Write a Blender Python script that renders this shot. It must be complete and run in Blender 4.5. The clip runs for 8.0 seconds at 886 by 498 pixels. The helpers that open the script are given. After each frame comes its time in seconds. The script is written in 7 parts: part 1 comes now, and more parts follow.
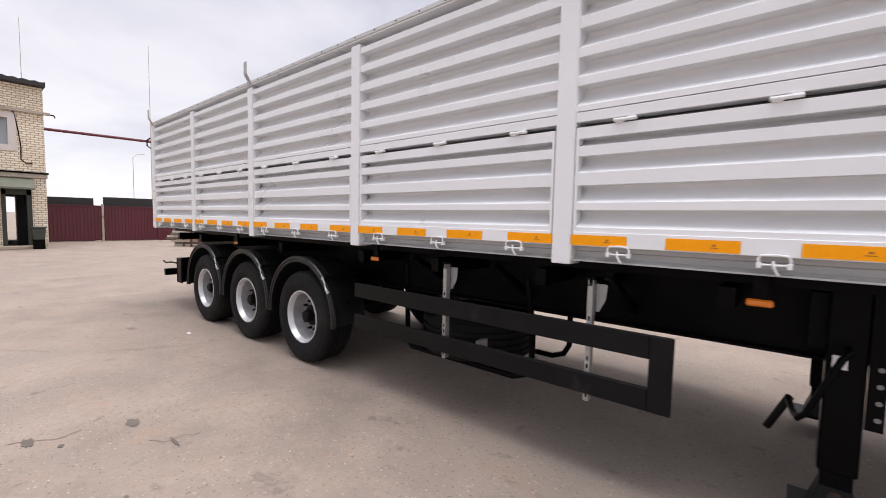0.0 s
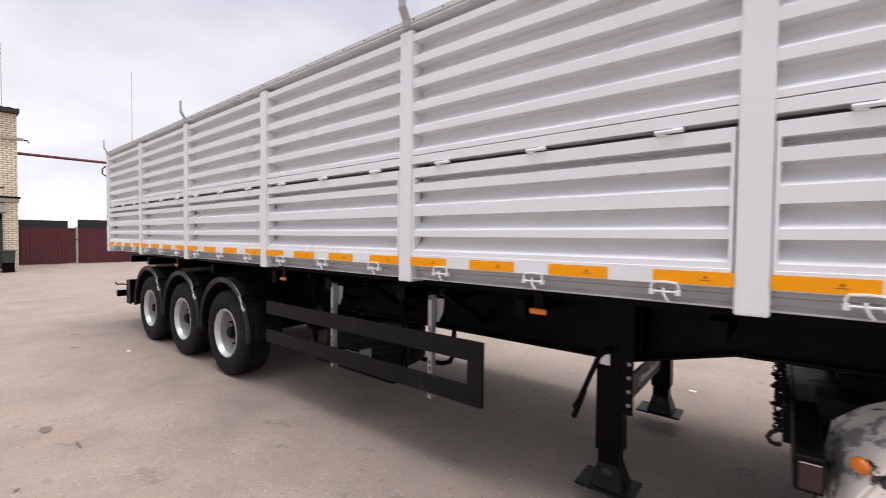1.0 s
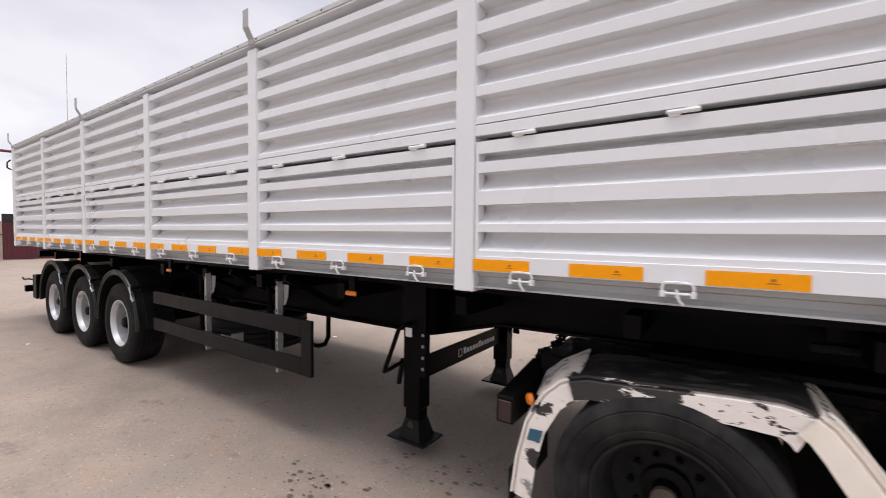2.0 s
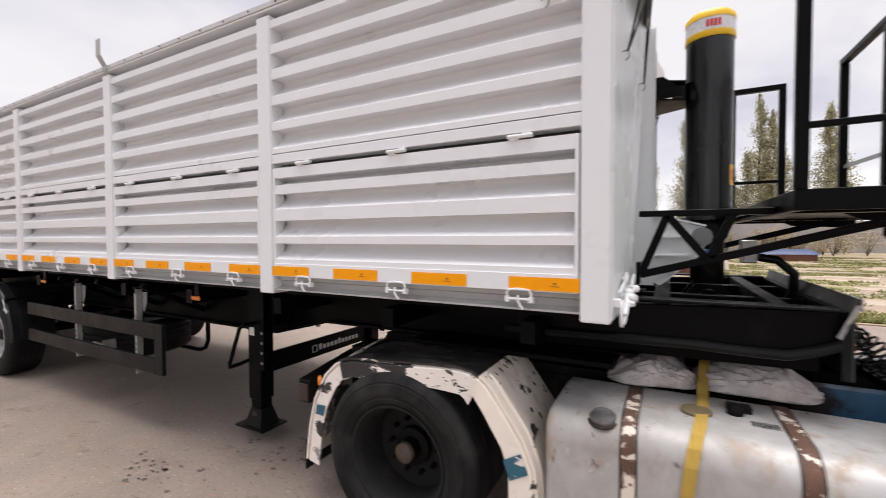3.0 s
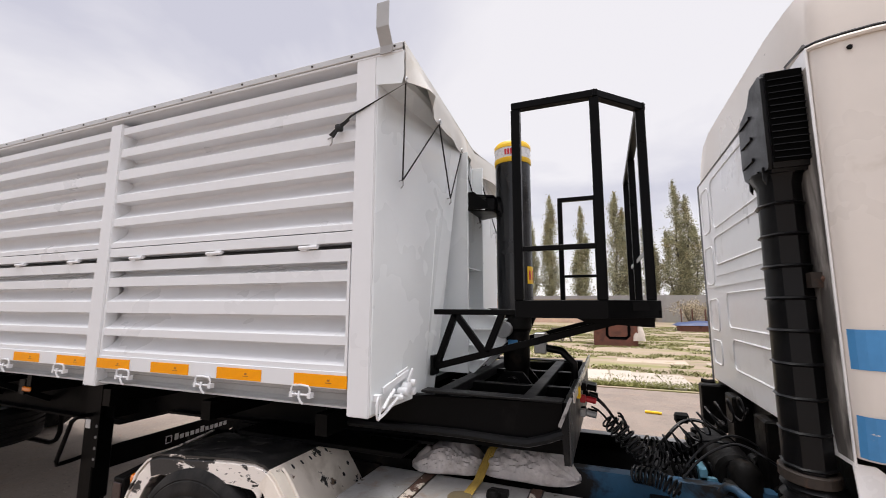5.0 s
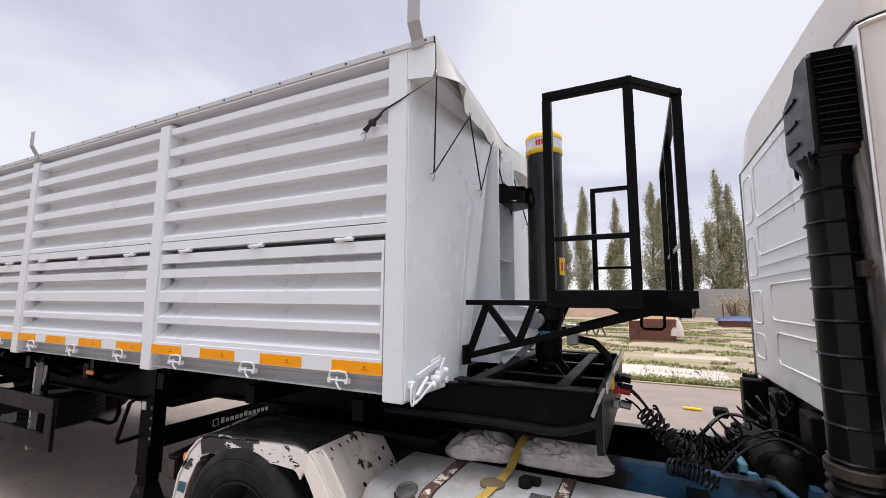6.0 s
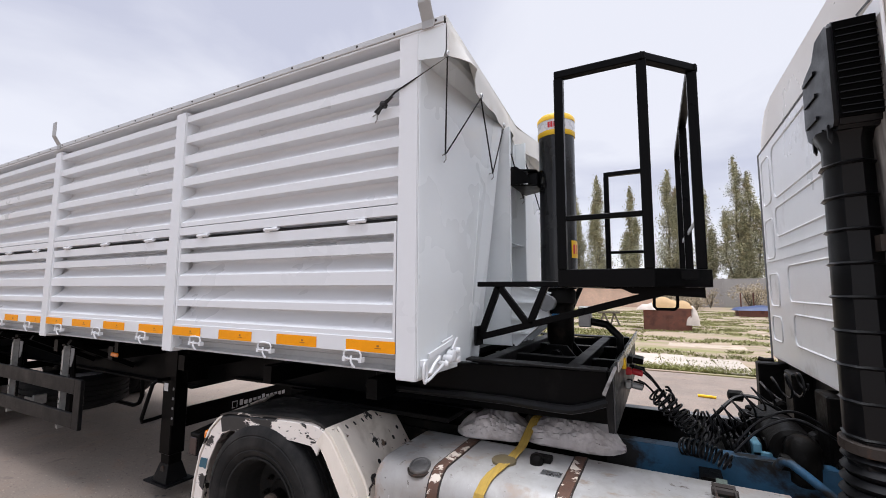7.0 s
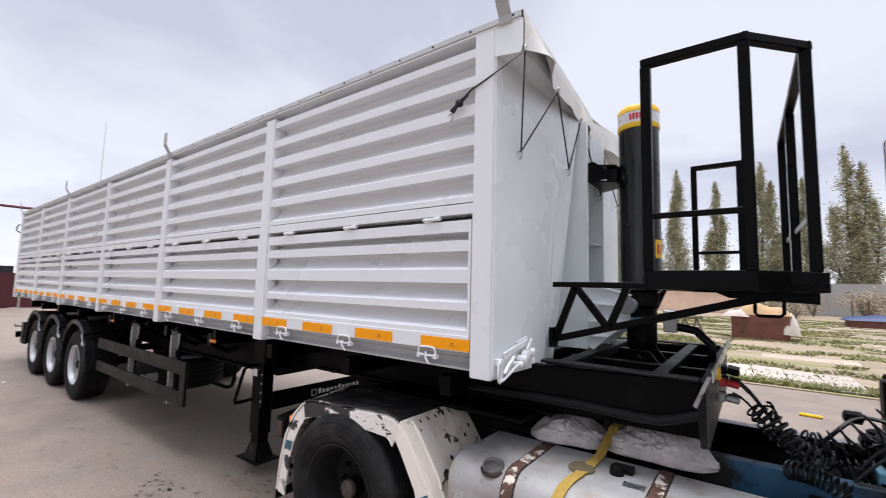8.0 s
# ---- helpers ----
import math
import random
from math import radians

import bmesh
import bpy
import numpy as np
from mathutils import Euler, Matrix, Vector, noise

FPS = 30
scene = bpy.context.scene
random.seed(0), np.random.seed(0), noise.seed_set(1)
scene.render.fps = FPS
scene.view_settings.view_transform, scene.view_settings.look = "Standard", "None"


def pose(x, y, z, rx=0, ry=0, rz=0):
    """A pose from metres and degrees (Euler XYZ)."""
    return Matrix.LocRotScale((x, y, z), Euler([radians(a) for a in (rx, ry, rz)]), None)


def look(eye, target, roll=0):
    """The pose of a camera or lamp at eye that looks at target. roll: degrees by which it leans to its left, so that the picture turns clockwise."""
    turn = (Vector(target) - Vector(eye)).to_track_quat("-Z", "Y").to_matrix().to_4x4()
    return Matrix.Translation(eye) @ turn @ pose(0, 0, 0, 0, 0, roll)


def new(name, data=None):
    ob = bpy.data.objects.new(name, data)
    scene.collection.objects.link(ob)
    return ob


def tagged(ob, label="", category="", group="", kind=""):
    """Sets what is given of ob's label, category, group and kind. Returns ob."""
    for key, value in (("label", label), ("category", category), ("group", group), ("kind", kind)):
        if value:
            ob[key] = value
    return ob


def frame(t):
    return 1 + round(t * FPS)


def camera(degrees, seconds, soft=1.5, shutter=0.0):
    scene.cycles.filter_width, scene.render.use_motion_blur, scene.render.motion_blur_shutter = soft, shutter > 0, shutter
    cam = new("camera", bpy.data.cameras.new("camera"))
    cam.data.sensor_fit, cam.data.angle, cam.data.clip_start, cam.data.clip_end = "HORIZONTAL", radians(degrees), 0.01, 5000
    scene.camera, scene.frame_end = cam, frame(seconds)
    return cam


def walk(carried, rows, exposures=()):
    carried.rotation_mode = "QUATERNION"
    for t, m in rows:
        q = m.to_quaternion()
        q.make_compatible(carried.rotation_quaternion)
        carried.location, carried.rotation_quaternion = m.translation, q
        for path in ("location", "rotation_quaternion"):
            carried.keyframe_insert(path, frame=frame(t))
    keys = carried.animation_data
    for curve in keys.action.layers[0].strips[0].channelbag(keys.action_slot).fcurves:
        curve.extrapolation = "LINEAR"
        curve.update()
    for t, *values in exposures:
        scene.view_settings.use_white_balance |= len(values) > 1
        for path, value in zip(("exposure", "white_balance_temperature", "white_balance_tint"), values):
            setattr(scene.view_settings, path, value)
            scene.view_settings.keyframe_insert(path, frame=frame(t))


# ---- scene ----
cam = camera(93.4, 8.0, soft=0.5, shutter=0.3)
PATH = [
    (0, (-3.033, -2.499, 1.648), (-4.32, -0.974, 1.509), 1.2),
    (0.5, (-2.472, -2.388, 1.685), (-3.762, -0.863, 1.591), 0.6),
    (1, (-1.973, -2.263, 1.717), (-3.227, -0.706, 1.664), 0.6),
    (1.2, (-1.729, -2.15, 1.722), (-2.944, -0.563, 1.627), 0.1),
    (2.3, (-0.462, -1.985, 1.714), (-1.539, -0.3, 1.653), 0.4),
    (2.5, (-0.203, -1.935, 1.758), (-1.239, -0.225, 1.703), 0.0),
    (3, (0.343, -1.93, 1.764), (-0.604, -0.17, 1.707), -0.2),
    (3.5, (0.76, -1.795, 1.75), (0.055, 0.076, 1.703), 1.7),
    (4, (1.088, -1.771, 1.828), (0.488, 0.133, 1.941), 0.6),
    (4.5, (1.242, -1.804, 1.915), (0.637, 0.081, 2.2), -0.1),
    (5, (1.243, -1.838, 1.926), (0.514, 0.004, 2.196), 0.1),
    (6.5, (1.257, -1.877, 1.879), (0.372, -0.098, 2.104), 0.1),
    (7, (1.261, -1.879, 1.85), (0.341, -0.114, 2.046), 0.2),
    (7.5, (1.243, -1.88, 1.845), (0.236, -0.161, 2.029), 0.7),
    (8, (1.212, -1.9, 1.848), (0.028, -0.299, 2.033), 1.5),
]
LIGHT = [
    (0.0, 0.16, 6480, 12), (1.2, 0.18, 6500, 12), (2.5, 0.16, 6580, 12), (3.2, 0.19, 6700, 12), (4.0, 0.28, 6650, 11),
    (4.7, 0.18, 6700, 12), (5.2, 0.11, 6480, 11), (6.4, 0.11, 6230, 11), (7.0, 0.11, 6180, 11), (8.0, 0.11, 6130, 11),
]
walk(cam, [(t, look(eye, target, roll)) for t, eye, target, roll in PATH], LIGHT)

# ---- world and light ----
def make_world():
    world = bpy.data.worlds.new("overcast")
    scene.world = world
    world.use_nodes = True
    nt = world.node_tree
    nt.nodes.clear()
    N, L = nt.nodes.new, nt.links.new
    out, bg = N("ShaderNodeOutputWorld"), N("ShaderNodeBackground")
    L(bg.outputs[0], out.inputs[0])
    tc, sep = N("ShaderNodeTexCoord"), N("ShaderNodeSeparateXYZ")
    L(tc.outputs["Generated"], sep.inputs[0])
    # cloud layer seen as a flat ceiling
    up = N("ShaderNodeMath"); up.operation = "MAXIMUM"; up.inputs[1].default_value = 0.0
    L(sep.outputs[2], up.inputs[0])
    lift = N("ShaderNodeMath"); lift.operation = "ADD"; lift.inputs[1].default_value = 0.22
    L(up.outputs[0], lift.inputs[0])
    flat = N("ShaderNodeVectorMath"); flat.operation = "DIVIDE"
    comb = N("ShaderNodeCombineXYZ")
    for n in range(3):
        L(lift.outputs[0], comb.inputs[n])
    L(tc.outputs["Generated"], flat.inputs[0])
    L(comb.outputs[0], flat.inputs[1])
    noise1 = N("ShaderNodeTexNoise")
    noise1.inputs["Scale"].default_value, noise1.inputs["Detail"].default_value = 1.05, 6
    noise1.inputs["Roughness"].default_value, noise1.inputs["Distortion"].default_value = 0.5, 0.4
    L(flat.outputs[0], noise1.inputs["Vector"])
    ramp = N("ShaderNodeValToRGB")
    ramp.color_ramp.elements[0].position, ramp.color_ramp.elements[0].color = 0.40, (0.63, 0.635, 0.735, 1)
    ramp.color_ramp.elements[1].position, ramp.color_ramp.elements[1].color = 0.60, (0.89, 0.882, 0.925, 1)
    L(noise1.outputs[0], ramp.inputs[0])
    # an overcast sky is brightest overhead
    grow = N("ShaderNodeMapRange")
    grow.inputs["From Min"].default_value, grow.inputs["From Max"].default_value = 0.66, 1.0
    grow.inputs["To Min"].default_value, grow.inputs["To Max"].default_value = 0.95, ZENITH
    L(sep.outputs[2], grow.inputs["Value"])
    # pale band towards the horizon
    low = N("ShaderNodeMapRange")
    low.inputs["From Min"].default_value, low.inputs["From Max"].default_value = 0.02, 0.26
    low.inputs["To Min"].default_value, low.inputs["To Max"].default_value = 0.65, 0.0
    L(sep.outputs[2], low.inputs["Value"])
    pale = N("ShaderNodeMix"); pale.data_type = "RGBA"
    pale.inputs[7].default_value = (1.14, 1.13, 1.14, 1)
    L(low.outputs[0], pale.inputs[0]); L(ramp.outputs[0], pale.inputs[6])
    scaled = N("ShaderNodeVectorMath"); scaled.operation = "SCALE"
    L(pale.outputs[2], scaled.inputs[0]); L(grow.outputs[0], scaled.inputs["Scale"])
    sky = N("ShaderNodeTexSky")
    sky.sky_type, sky.sun_disc = "NISHITA", False
    sky.sun_elevation, sky.sun_rotation = radians(50), radians(140)
    dim = N("ShaderNodeVectorMath"); dim.operation = "SCALE"
    dim.inputs["Scale"].default_value = 0.1
    L(sky.outputs[0], dim.inputs[0])
    mix = N("ShaderNodeMix"); mix.data_type = "RGBA"
    mix.inputs[0].default_value = 0.93
    L(dim.outputs[0], mix.inputs[6]); L(scaled.outputs[0], mix.inputs[7])
    L(mix.outputs[2], bg.inputs[0])
    bg.inputs[1].default_value = 1.0


ZENITH = 2.6
make_world()
sun_data = bpy.data.lights.new("sun", "SUN")
sun_data.energy, sun_data.angle, sun_data.color = 3.4, radians(45), (1.0, 0.97, 0.94)
new("sun", sun_data).matrix_world = look((0.4, 0.0, 12), (0, 0, 0))


# ---- materials ----
def rgb(*c):
    return (c[0], c[1], c[2], 1.0)


def scaled_colour(c, f):
    return tuple(min(1.0, v * f) for v in c)


def mat(name, col, rough=0.5, metal=0.0, var=0.12, scale=3.0, fine=45.0, bump=0.1, bump_scale=90.0,
        rand=0.0, patches=(), stretch=(1, 1, 1), coat=0.0, rough_var=0.1, spec=0.5):
    """Painted or plain surface: colour varied at two scales, fine relief, and worn patches (colour, scale, from, to, roughness, metal), which may grow along an axis (axis, middle, slope)."""
    m = bpy.data.materials.new(name)
    m.use_nodes = True
    nt = m.node_tree
    N, L = nt.nodes.new, nt.links.new
    b = nt.nodes["Principled BSDF"]
    tc, mp = N("ShaderNodeTexCoord"), N("ShaderNodeMapping")
    mp.inputs["Scale"].default_value = stretch
    L(tc.outputs["Object"], mp.inputs[0])

    def noise_node(s, detail=4.0, r=0.6, distort=0.0):
        n = N("ShaderNodeTexNoise")
        n.inputs["Scale"].default_value, n.inputs["Detail"].default_value = s, detail
        n.inputs["Roughness"].default_value, n.inputs["Distortion"].default_value = r, distort
        L(mp.outputs[0], n.inputs["Vector"])
        return n

    def mix_rgb(f, a, bb):
        x = N("ShaderNodeMix"); x.data_type = "RGBA"
        for sock, v in ((x.inputs[0], f), (x.inputs[6], a), (x.inputs[7], bb)):
            if isinstance(v, bpy.types.NodeSocket):
                L(v, sock)
            else:
                sock.default_value = v
        return x.outputs[2]

    def spread(sock, lo, hi, a=0.0, c=1.0):
        r = N("ShaderNodeMapRange")
        r.inputs["From Min"].default_value, r.inputs["From Max"].default_value = lo, hi
        r.inputs["To Min"].default_value, r.inputs["To Max"].default_value = a, c
        L(sock, r.inputs["Value"])
        return r.outputs[0]

    n1, n2 = noise_node(scale), noise_node(fine, 3.0)
    colour = mix_rgb(spread(n1.outputs[0], 0.3, 0.7), rgb(*scaled_colour(col, 1 - var)), rgb(*scaled_colour(col, 1 + 0.6 * var)))
    colour = mix_rgb(spread(n2.outputs[0], 0.35, 0.75, 0, 0.6), colour, mix_rgb(0.5, colour, rgb(*scaled_colour(col, 1 - 1.6 * var))))
    rough_s = spread(n1.outputs[0], 0.3, 0.7, max(0.02, rough - rough_var), min(1, rough + rough_var))
    metal_s = None
    for p in patches:
        pc, ps, lo, hi, pr, pm = p[:6]
        value = noise_node(ps, 6.0, 0.62, 0.3).outputs[0]
        if len(p) > 6:
            sep, tilt = N("ShaderNodeSeparateXYZ"), N("ShaderNodeMath")
            L(tc.outputs["Object"], sep.inputs[0])
            tilt.operation = "MULTIPLY_ADD"
            L(sep.outputs[p[6]], tilt.inputs[0])
            tilt.inputs[1].default_value, tilt.inputs[2].default_value = p[8], -p[7] * p[8]
            total = N("ShaderNodeMath")
            L(value, total.inputs[0]); L(tilt.outputs[0], total.inputs[1])
            value = total.outputs[0]
        f = spread(value, lo, hi)
        colour = mix_rgb(f, colour, rgb(*pc))
        rr = N("ShaderNodeMix"); L(f, rr.inputs[0]); L(rough_s, rr.inputs[2]); rr.inputs[3].default_value = pr
        rough_s = rr.outputs[0]
    if rand:
        info, hsv = N("ShaderNodeObjectInfo"), N("ShaderNodeHueSaturation")
        L(spread(info.outputs["Random"], 0, 1, 1 - rand, 1 + rand), hsv.inputs["Value"])
        L(colour, hsv.inputs["Color"])
        colour = hsv.outputs[0]
    L(colour, b.inputs["Base Color"])
    L(rough_s, b.inputs["Roughness"])
    b.inputs["Metallic"].default_value = metal
    b.inputs["Coat Weight"].default_value = coat
    b.inputs["Specular IOR Level"].default_value = spec
    if bump:
        n3 = noise_node(bump_scale, 4.0)
        bp = N("ShaderNodeBump")
        bp.inputs["Strength"].default_value, bp.inputs["Distance"].default_value = bump, 0.01
        L(n3.outputs[0], bp.inputs["Height"])
        L(bp.outputs[0], b.inputs["Normal"])
    return m


RUST = (0.14, 0.055, 0.025)
M = {}
M["white"] = mat("white_paint", (0.745, 0.755, 0.77), 0.34, var=0.035, scale=1.3, fine=25, bump=0.03, bump_scale=30, spec=0.4)
M["white_front"] = mat("white_front_paint", (0.76, 0.79, 0.80), 0.28, var=0.025, scale=0.8, fine=20, bump=0.02, bump_scale=6)
M["amber"] = mat("amber_reflector", (0.90, 0.34, 0.004), 0.5, var=0.05, scale=40, fine=400, bump=0.1, bump_scale=420, spec=0.15)
M["mark"] = mat("printed_mark", (0.35, 0.12, 0.01), 0.5, var=0.05)
M["black"] = mat("black_chassis_paint", (0.003, 0.003, 0.0032), 0.36, var=0.3, scale=4, fine=60, bump=0.05, bump_scale=40, spec=0.06,
                 patches=[((0.014, 0.013, 0.012), 3.5, 0.62, 0.85, 0.7, 0)])
M["guard"] = mat("dark_grey_guard_paint", (0.0065, 0.0065, 0.007), 0.42, var=0.3, scale=5, fine=80, bump=0.1, bump_scale=60, spec=0.14,
                 patches=[((0.035, 0.033, 0.031), 4.0, 0.6, 0.85, 0.7, 0)])
M["cage"] = mat("black_cage_paint", (0.0028, 0.0028, 0.003), 0.35, var=0.25, scale=6, fine=70, bump=0.04, spec=0.07)
M["plastic"] = mat("black_moulded_plastic", (0.004, 0.004, 0.0045), 0.36, var=0.2, scale=5, fine=120, bump=0.06, bump_scale=300, spec=0.22,
                   patches=[((0.013, 0.012, 0.0115), 3.0, 0.55, 0.9, 0.7, 0)])
M["rubber"] = mat("tyre_rubber", (0.006, 0.006, 0.0065), 0.72, var=0.25, scale=6, fine=90, bump=0.1, bump_scale=160, spec=0.2,
                  patches=[((0.026, 0.024, 0.022), 4.0, 0.5, 0.8, 0.85, 0)])
M["old_rubber"] = mat("worn_tyre_rubber", (0.0085, 0.0085, 0.009), 0.75, var=0.3, scale=5, fine=70, bump=0.12, bump_scale=120, spec=0.22,
                      patches=[((0.045, 0.042, 0.039), 3.0, 0.45, 0.75, 0.9, 0)])
M["rim"] = mat("silver_rim_paint", (0.56, 0.56, 0.57), 0.33, 0.3, var=0.08, scale=8, fine=60, bump=0.03)
M["barrel"] = mat("shaded_grey_rim_barrel", (0.34, 0.34, 0.345), 0.4, 0.3, var=0.15, scale=9, fine=60, bump=0.05)
M["mudguard"] = mat("black_mudguard_plastic", (0.007, 0.007, 0.0075), 0.36, var=0.2, scale=5, fine=120, bump=0.06, bump_scale=200, spec=0.3)
M["rim_disc"] = mat("grey_rim_disc_paint", (0.20, 0.198, 0.20), 0.45, 0.1, var=0.15, scale=9, fine=60, bump=0.05)
M["dirty_rim"] = mat("grimy_dark_rim", (0.003, 0.0028, 0.0026), 0.85, var=0.4, scale=7, fine=40, bump=0.3, bump_scale=30,
                     patches=[((0.035, 0.022, 0.014), 9.0, 0.60, 0.75, 0.9, 0)])
M["hub"] = mat("greasy_hub_steel", (0.024, 0.016, 0.011), 0.65, 0.0, var=0.3, scale=20, fine=90, bump=0.15, patches=[(RUST, 14.0, 0.55, 0.75, 0.9, 0)])
M["zinc"] = mat("galvanised_steel", (0.40, 0.40, 0.39), 0.45, 0.6, var=0.22, scale=30, fine=120, bump=0.06, rough_var=0.15)
M["axle_dust"] = mat("dusty_brown_axle_cap", (0.085, 0.062, 0.045), 0.8, var=0.4, scale=18, fine=70, bump=0.3)
M["steel"] = mat("bare_bright_steel", (0.56, 0.57, 0.58), 0.3, 0.9, var=0.15, scale=12, fine=80, bump=0.04)
M["cap_steel"] = mat("dull_cap_steel", (0.20, 0.195, 0.19), 0.48, 0.7, var=0.3, scale=25, fine=120, bump=0.1)
M["grey_steel"] = mat("grey_painted_steel", (0.20, 0.205, 0.21), 0.45, var=0.15, scale=6, fine=60, bump=0.05)
M["cyl"] = mat("black_cylinder_enamel", (0.005, 0.005, 0.0055), 0.22, var=0.2, scale=5, fine=50, bump=0.02)
M["yellow"] = mat("yellow_enamel", (0.82, 0.50, 0.012), 0.35, var=0.08, scale=9, fine=60, bump=0.03)
M["strip"] = mat("pale_metal_strip", (0.56, 0.56, 0.555), 0.4, 0.2, var=0.1, scale=6, fine=60, bump=0.04)
M["sill_grey"] = mat("dusty_grey_sill_paint", (0.40, 0.40, 0.395), 0.5, var=0.12, scale=3, fine=40, bump=0.05, patches=[((0.28, 0.26, 0.235), 2.5, 0.55, 0.8, 0.7, 0)])
M["silverband"] = mat("silver_label", (0.66, 0.65, 0.66), 0.3, 0.1, var=0.05, scale=20, fine=90, bump=0.02)
M["red"] = mat("red_print", (0.55, 0.02, 0.03), 0.4, var=0.08, scale=30, bump=0.0)
M["whiteprint"] = mat("white_print", (0.75, 0.75, 0.75), 0.5, var=0.05, scale=30, bump=0.0)
M["tarp"] = mat("pale_vinyl_tarpaulin", (0.60, 0.58, 0.54), 0.5, var=0.08, scale=3, fine=140, bump=0.12, bump_scale=14,
                patches=[((0.42, 0.36, 0.24), 3.0, 0.58, 0.8, 0.6, 0)])
M["sticker"] = mat("faded_pink_sticker", (0.74, 0.69, 0.66), 0.5, var=0.06, scale=14, fine=90, bump=0.02)
M["edge"] = mat("rubbed_steel_edge", (0.34, 0.34, 0.345), 0.4, 0.5, var=0.3, scale=14, fine=80, bump=0.1, patches=[((0.04, 0.04, 0.04), 9.0, 0.52, 0.60, 0.5, 0)])
M["scuffed"] = mat("scuffed_dark_steel", (0.026, 0.026, 0.027), 0.5, var=0.3, scale=9, fine=60, bump=0.1, patches=[((0.17, 0.17, 0.17), 14.0, 0.60, 0.70, 0.5, 0)])
M["lid"] = mat("tan_rubber_lid", (0.16, 0.125, 0.065), 0.7, var=0.2, scale=9, fine=60, bump=0.1)
M["rope"] = mat("black_bungee_rope", (0.012, 0.012, 0.013), 0.7, var=0.3, scale=40, fine=300, bump=0.4, bump_scale=300)
M["cab"] = mat("cream_cab_paint", (0.72, 0.665, 0.605), 0.34, var=0.05, scale=1.5, fine=20, bump=0.04, bump_scale=10,
               patches=[((0.42, 0.36, 0.29), 2.6, 0.60, 0.82, 0.6, 0), (RUST, 16.0, 0.72, 0.78, 0.9, 0)])
M["cab_back"] = mat("white_cab_back_paint", (0.90, 0.90, 0.90), 0.34, var=0.05, scale=1.6, fine=20, bump=0.04, bump_scale=10,
                    patches=[((0.45, 0.42, 0.38), 2.0, 0.57, 0.85, 0.6, 0), (RUST, 20.0, 0.74, 0.8, 0.9, 0)])
# soot on the paint, darkened further for the contact shadow by the intake
M["soot_shade"] = mat("soot_and_shade_on_paint", (0.075, 0.068, 0.062), 0.6, var=0.35, scale=6, fine=30, bump=0.05, stretch=(1, 1, 0.25), patches=[((0.48, 0.45, 0.41), 5.0, 0.50, 0.66, 0.5, 0)])
M["stripe"] = mat("faded_blue_stripe", (0.055, 0.24, 0.50), 0.4, var=0.12, scale=4, fine=40, bump=0.02,
                  patches=[((0.62, 0.58, 0.53), 13.0, 0.635, 0.66, 0.6, 0)])
M["flash"] = mat("scratched_dark_blue_paint", (0.025, 0.115, 0.17), 0.4, var=0.2, scale=6, fine=40, bump=0.03, stretch=(0.5, 1, 2.0), patches=[((0.72, 0.67, 0.62), 12.0, 0.55, 0.57, 0.5, 0)])
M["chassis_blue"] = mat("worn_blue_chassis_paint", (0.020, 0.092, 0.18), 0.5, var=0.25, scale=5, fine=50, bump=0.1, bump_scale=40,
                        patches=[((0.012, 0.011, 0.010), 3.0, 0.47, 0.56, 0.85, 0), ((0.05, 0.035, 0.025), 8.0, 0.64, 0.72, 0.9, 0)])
M["valve_blue"] = mat("pale_blue_paint", (0.12, 0.30, 0.40), 0.5, var=0.3, scale=9, fine=50, bump=0.1, patches=[((0.03, 0.028, 0.026), 7.0, 0.52, 0.62, 0.8, 0)])
M["fender"] = mat("chipped_cream_fender_paint", (0.86, 0.785, 0.69), 0.42, var=0.08, scale=3, fine=30, bump=0.1, bump_scale=25, stretch=(1, 1, 0.6),
                  patches=[((0.42, 0.35, 0.26), 4.0, 0.52, 0.80, 0.7, 0), ((0.16, 0.11, 0.075), 11.0, 0.64, 0.69, 0.9, 0), ((0.03, 0.027, 0.025), 7.0, 0.635, 0.645, 0.8, 0)])
M["fender_top"] = mat("rubbed_black_and_cream_fender_paint", (0.82, 0.76, 0.70), 0.45, var=0.08, scale=3, fine=30, bump=0.2, bump_scale=30, stretch=(0.55, 1, 1.3),
                      patches=[((0.022, 0.021, 0.0205), 4.2, 0.512, 0.522, 0.5, 0, 0, -2.55, -0.20), ((0.70, 0.63, 0.56), 17.0, 0.635, 0.645, 0.5, 0), ((0.03, 0.027, 0.025), 26.0, 0.62, 0.635, 0.7, 0), ((0.20, 0.16, 0.125), 9.0, 0.66, 0.72, 0.9, 0)])
M["fender_rear"] = mat("greasy_cream_fender_paint", (0.82, 0.76, 0.70), 0.45, var=0.08, scale=3, fine=30, bump=0.2, bump_scale=30, stretch=(0.8, 1, 1.1),
                       patches=[((0.26, 0.245, 0.23), 3.6, 0.53, 0.57, 0.6, 0), ((0.03, 0.028, 0.027), 5.0, 0.575, 0.59, 0.5, 0), ((0.20, 0.16, 0.125), 9.0, 0.66, 0.72, 0.9, 0)])
M["fender_black"] = mat("dusty_black_fender_top", (0.016, 0.0155, 0.0155), 0.42, var=0.3, scale=3, fine=30, bump=0.2, bump_scale=26, stretch=(0.6, 1, 1),
                        patches=[((0.075, 0.070, 0.066), 2.6, 0.50, 0.72, 0.75, 0), ((0.055, 0.05, 0.046), 14.0, 0.54, 0.66, 0.8, 0), ((0.62, 0.56, 0.50), 9.0, 0.655, 0.665, 0.6, 0)])
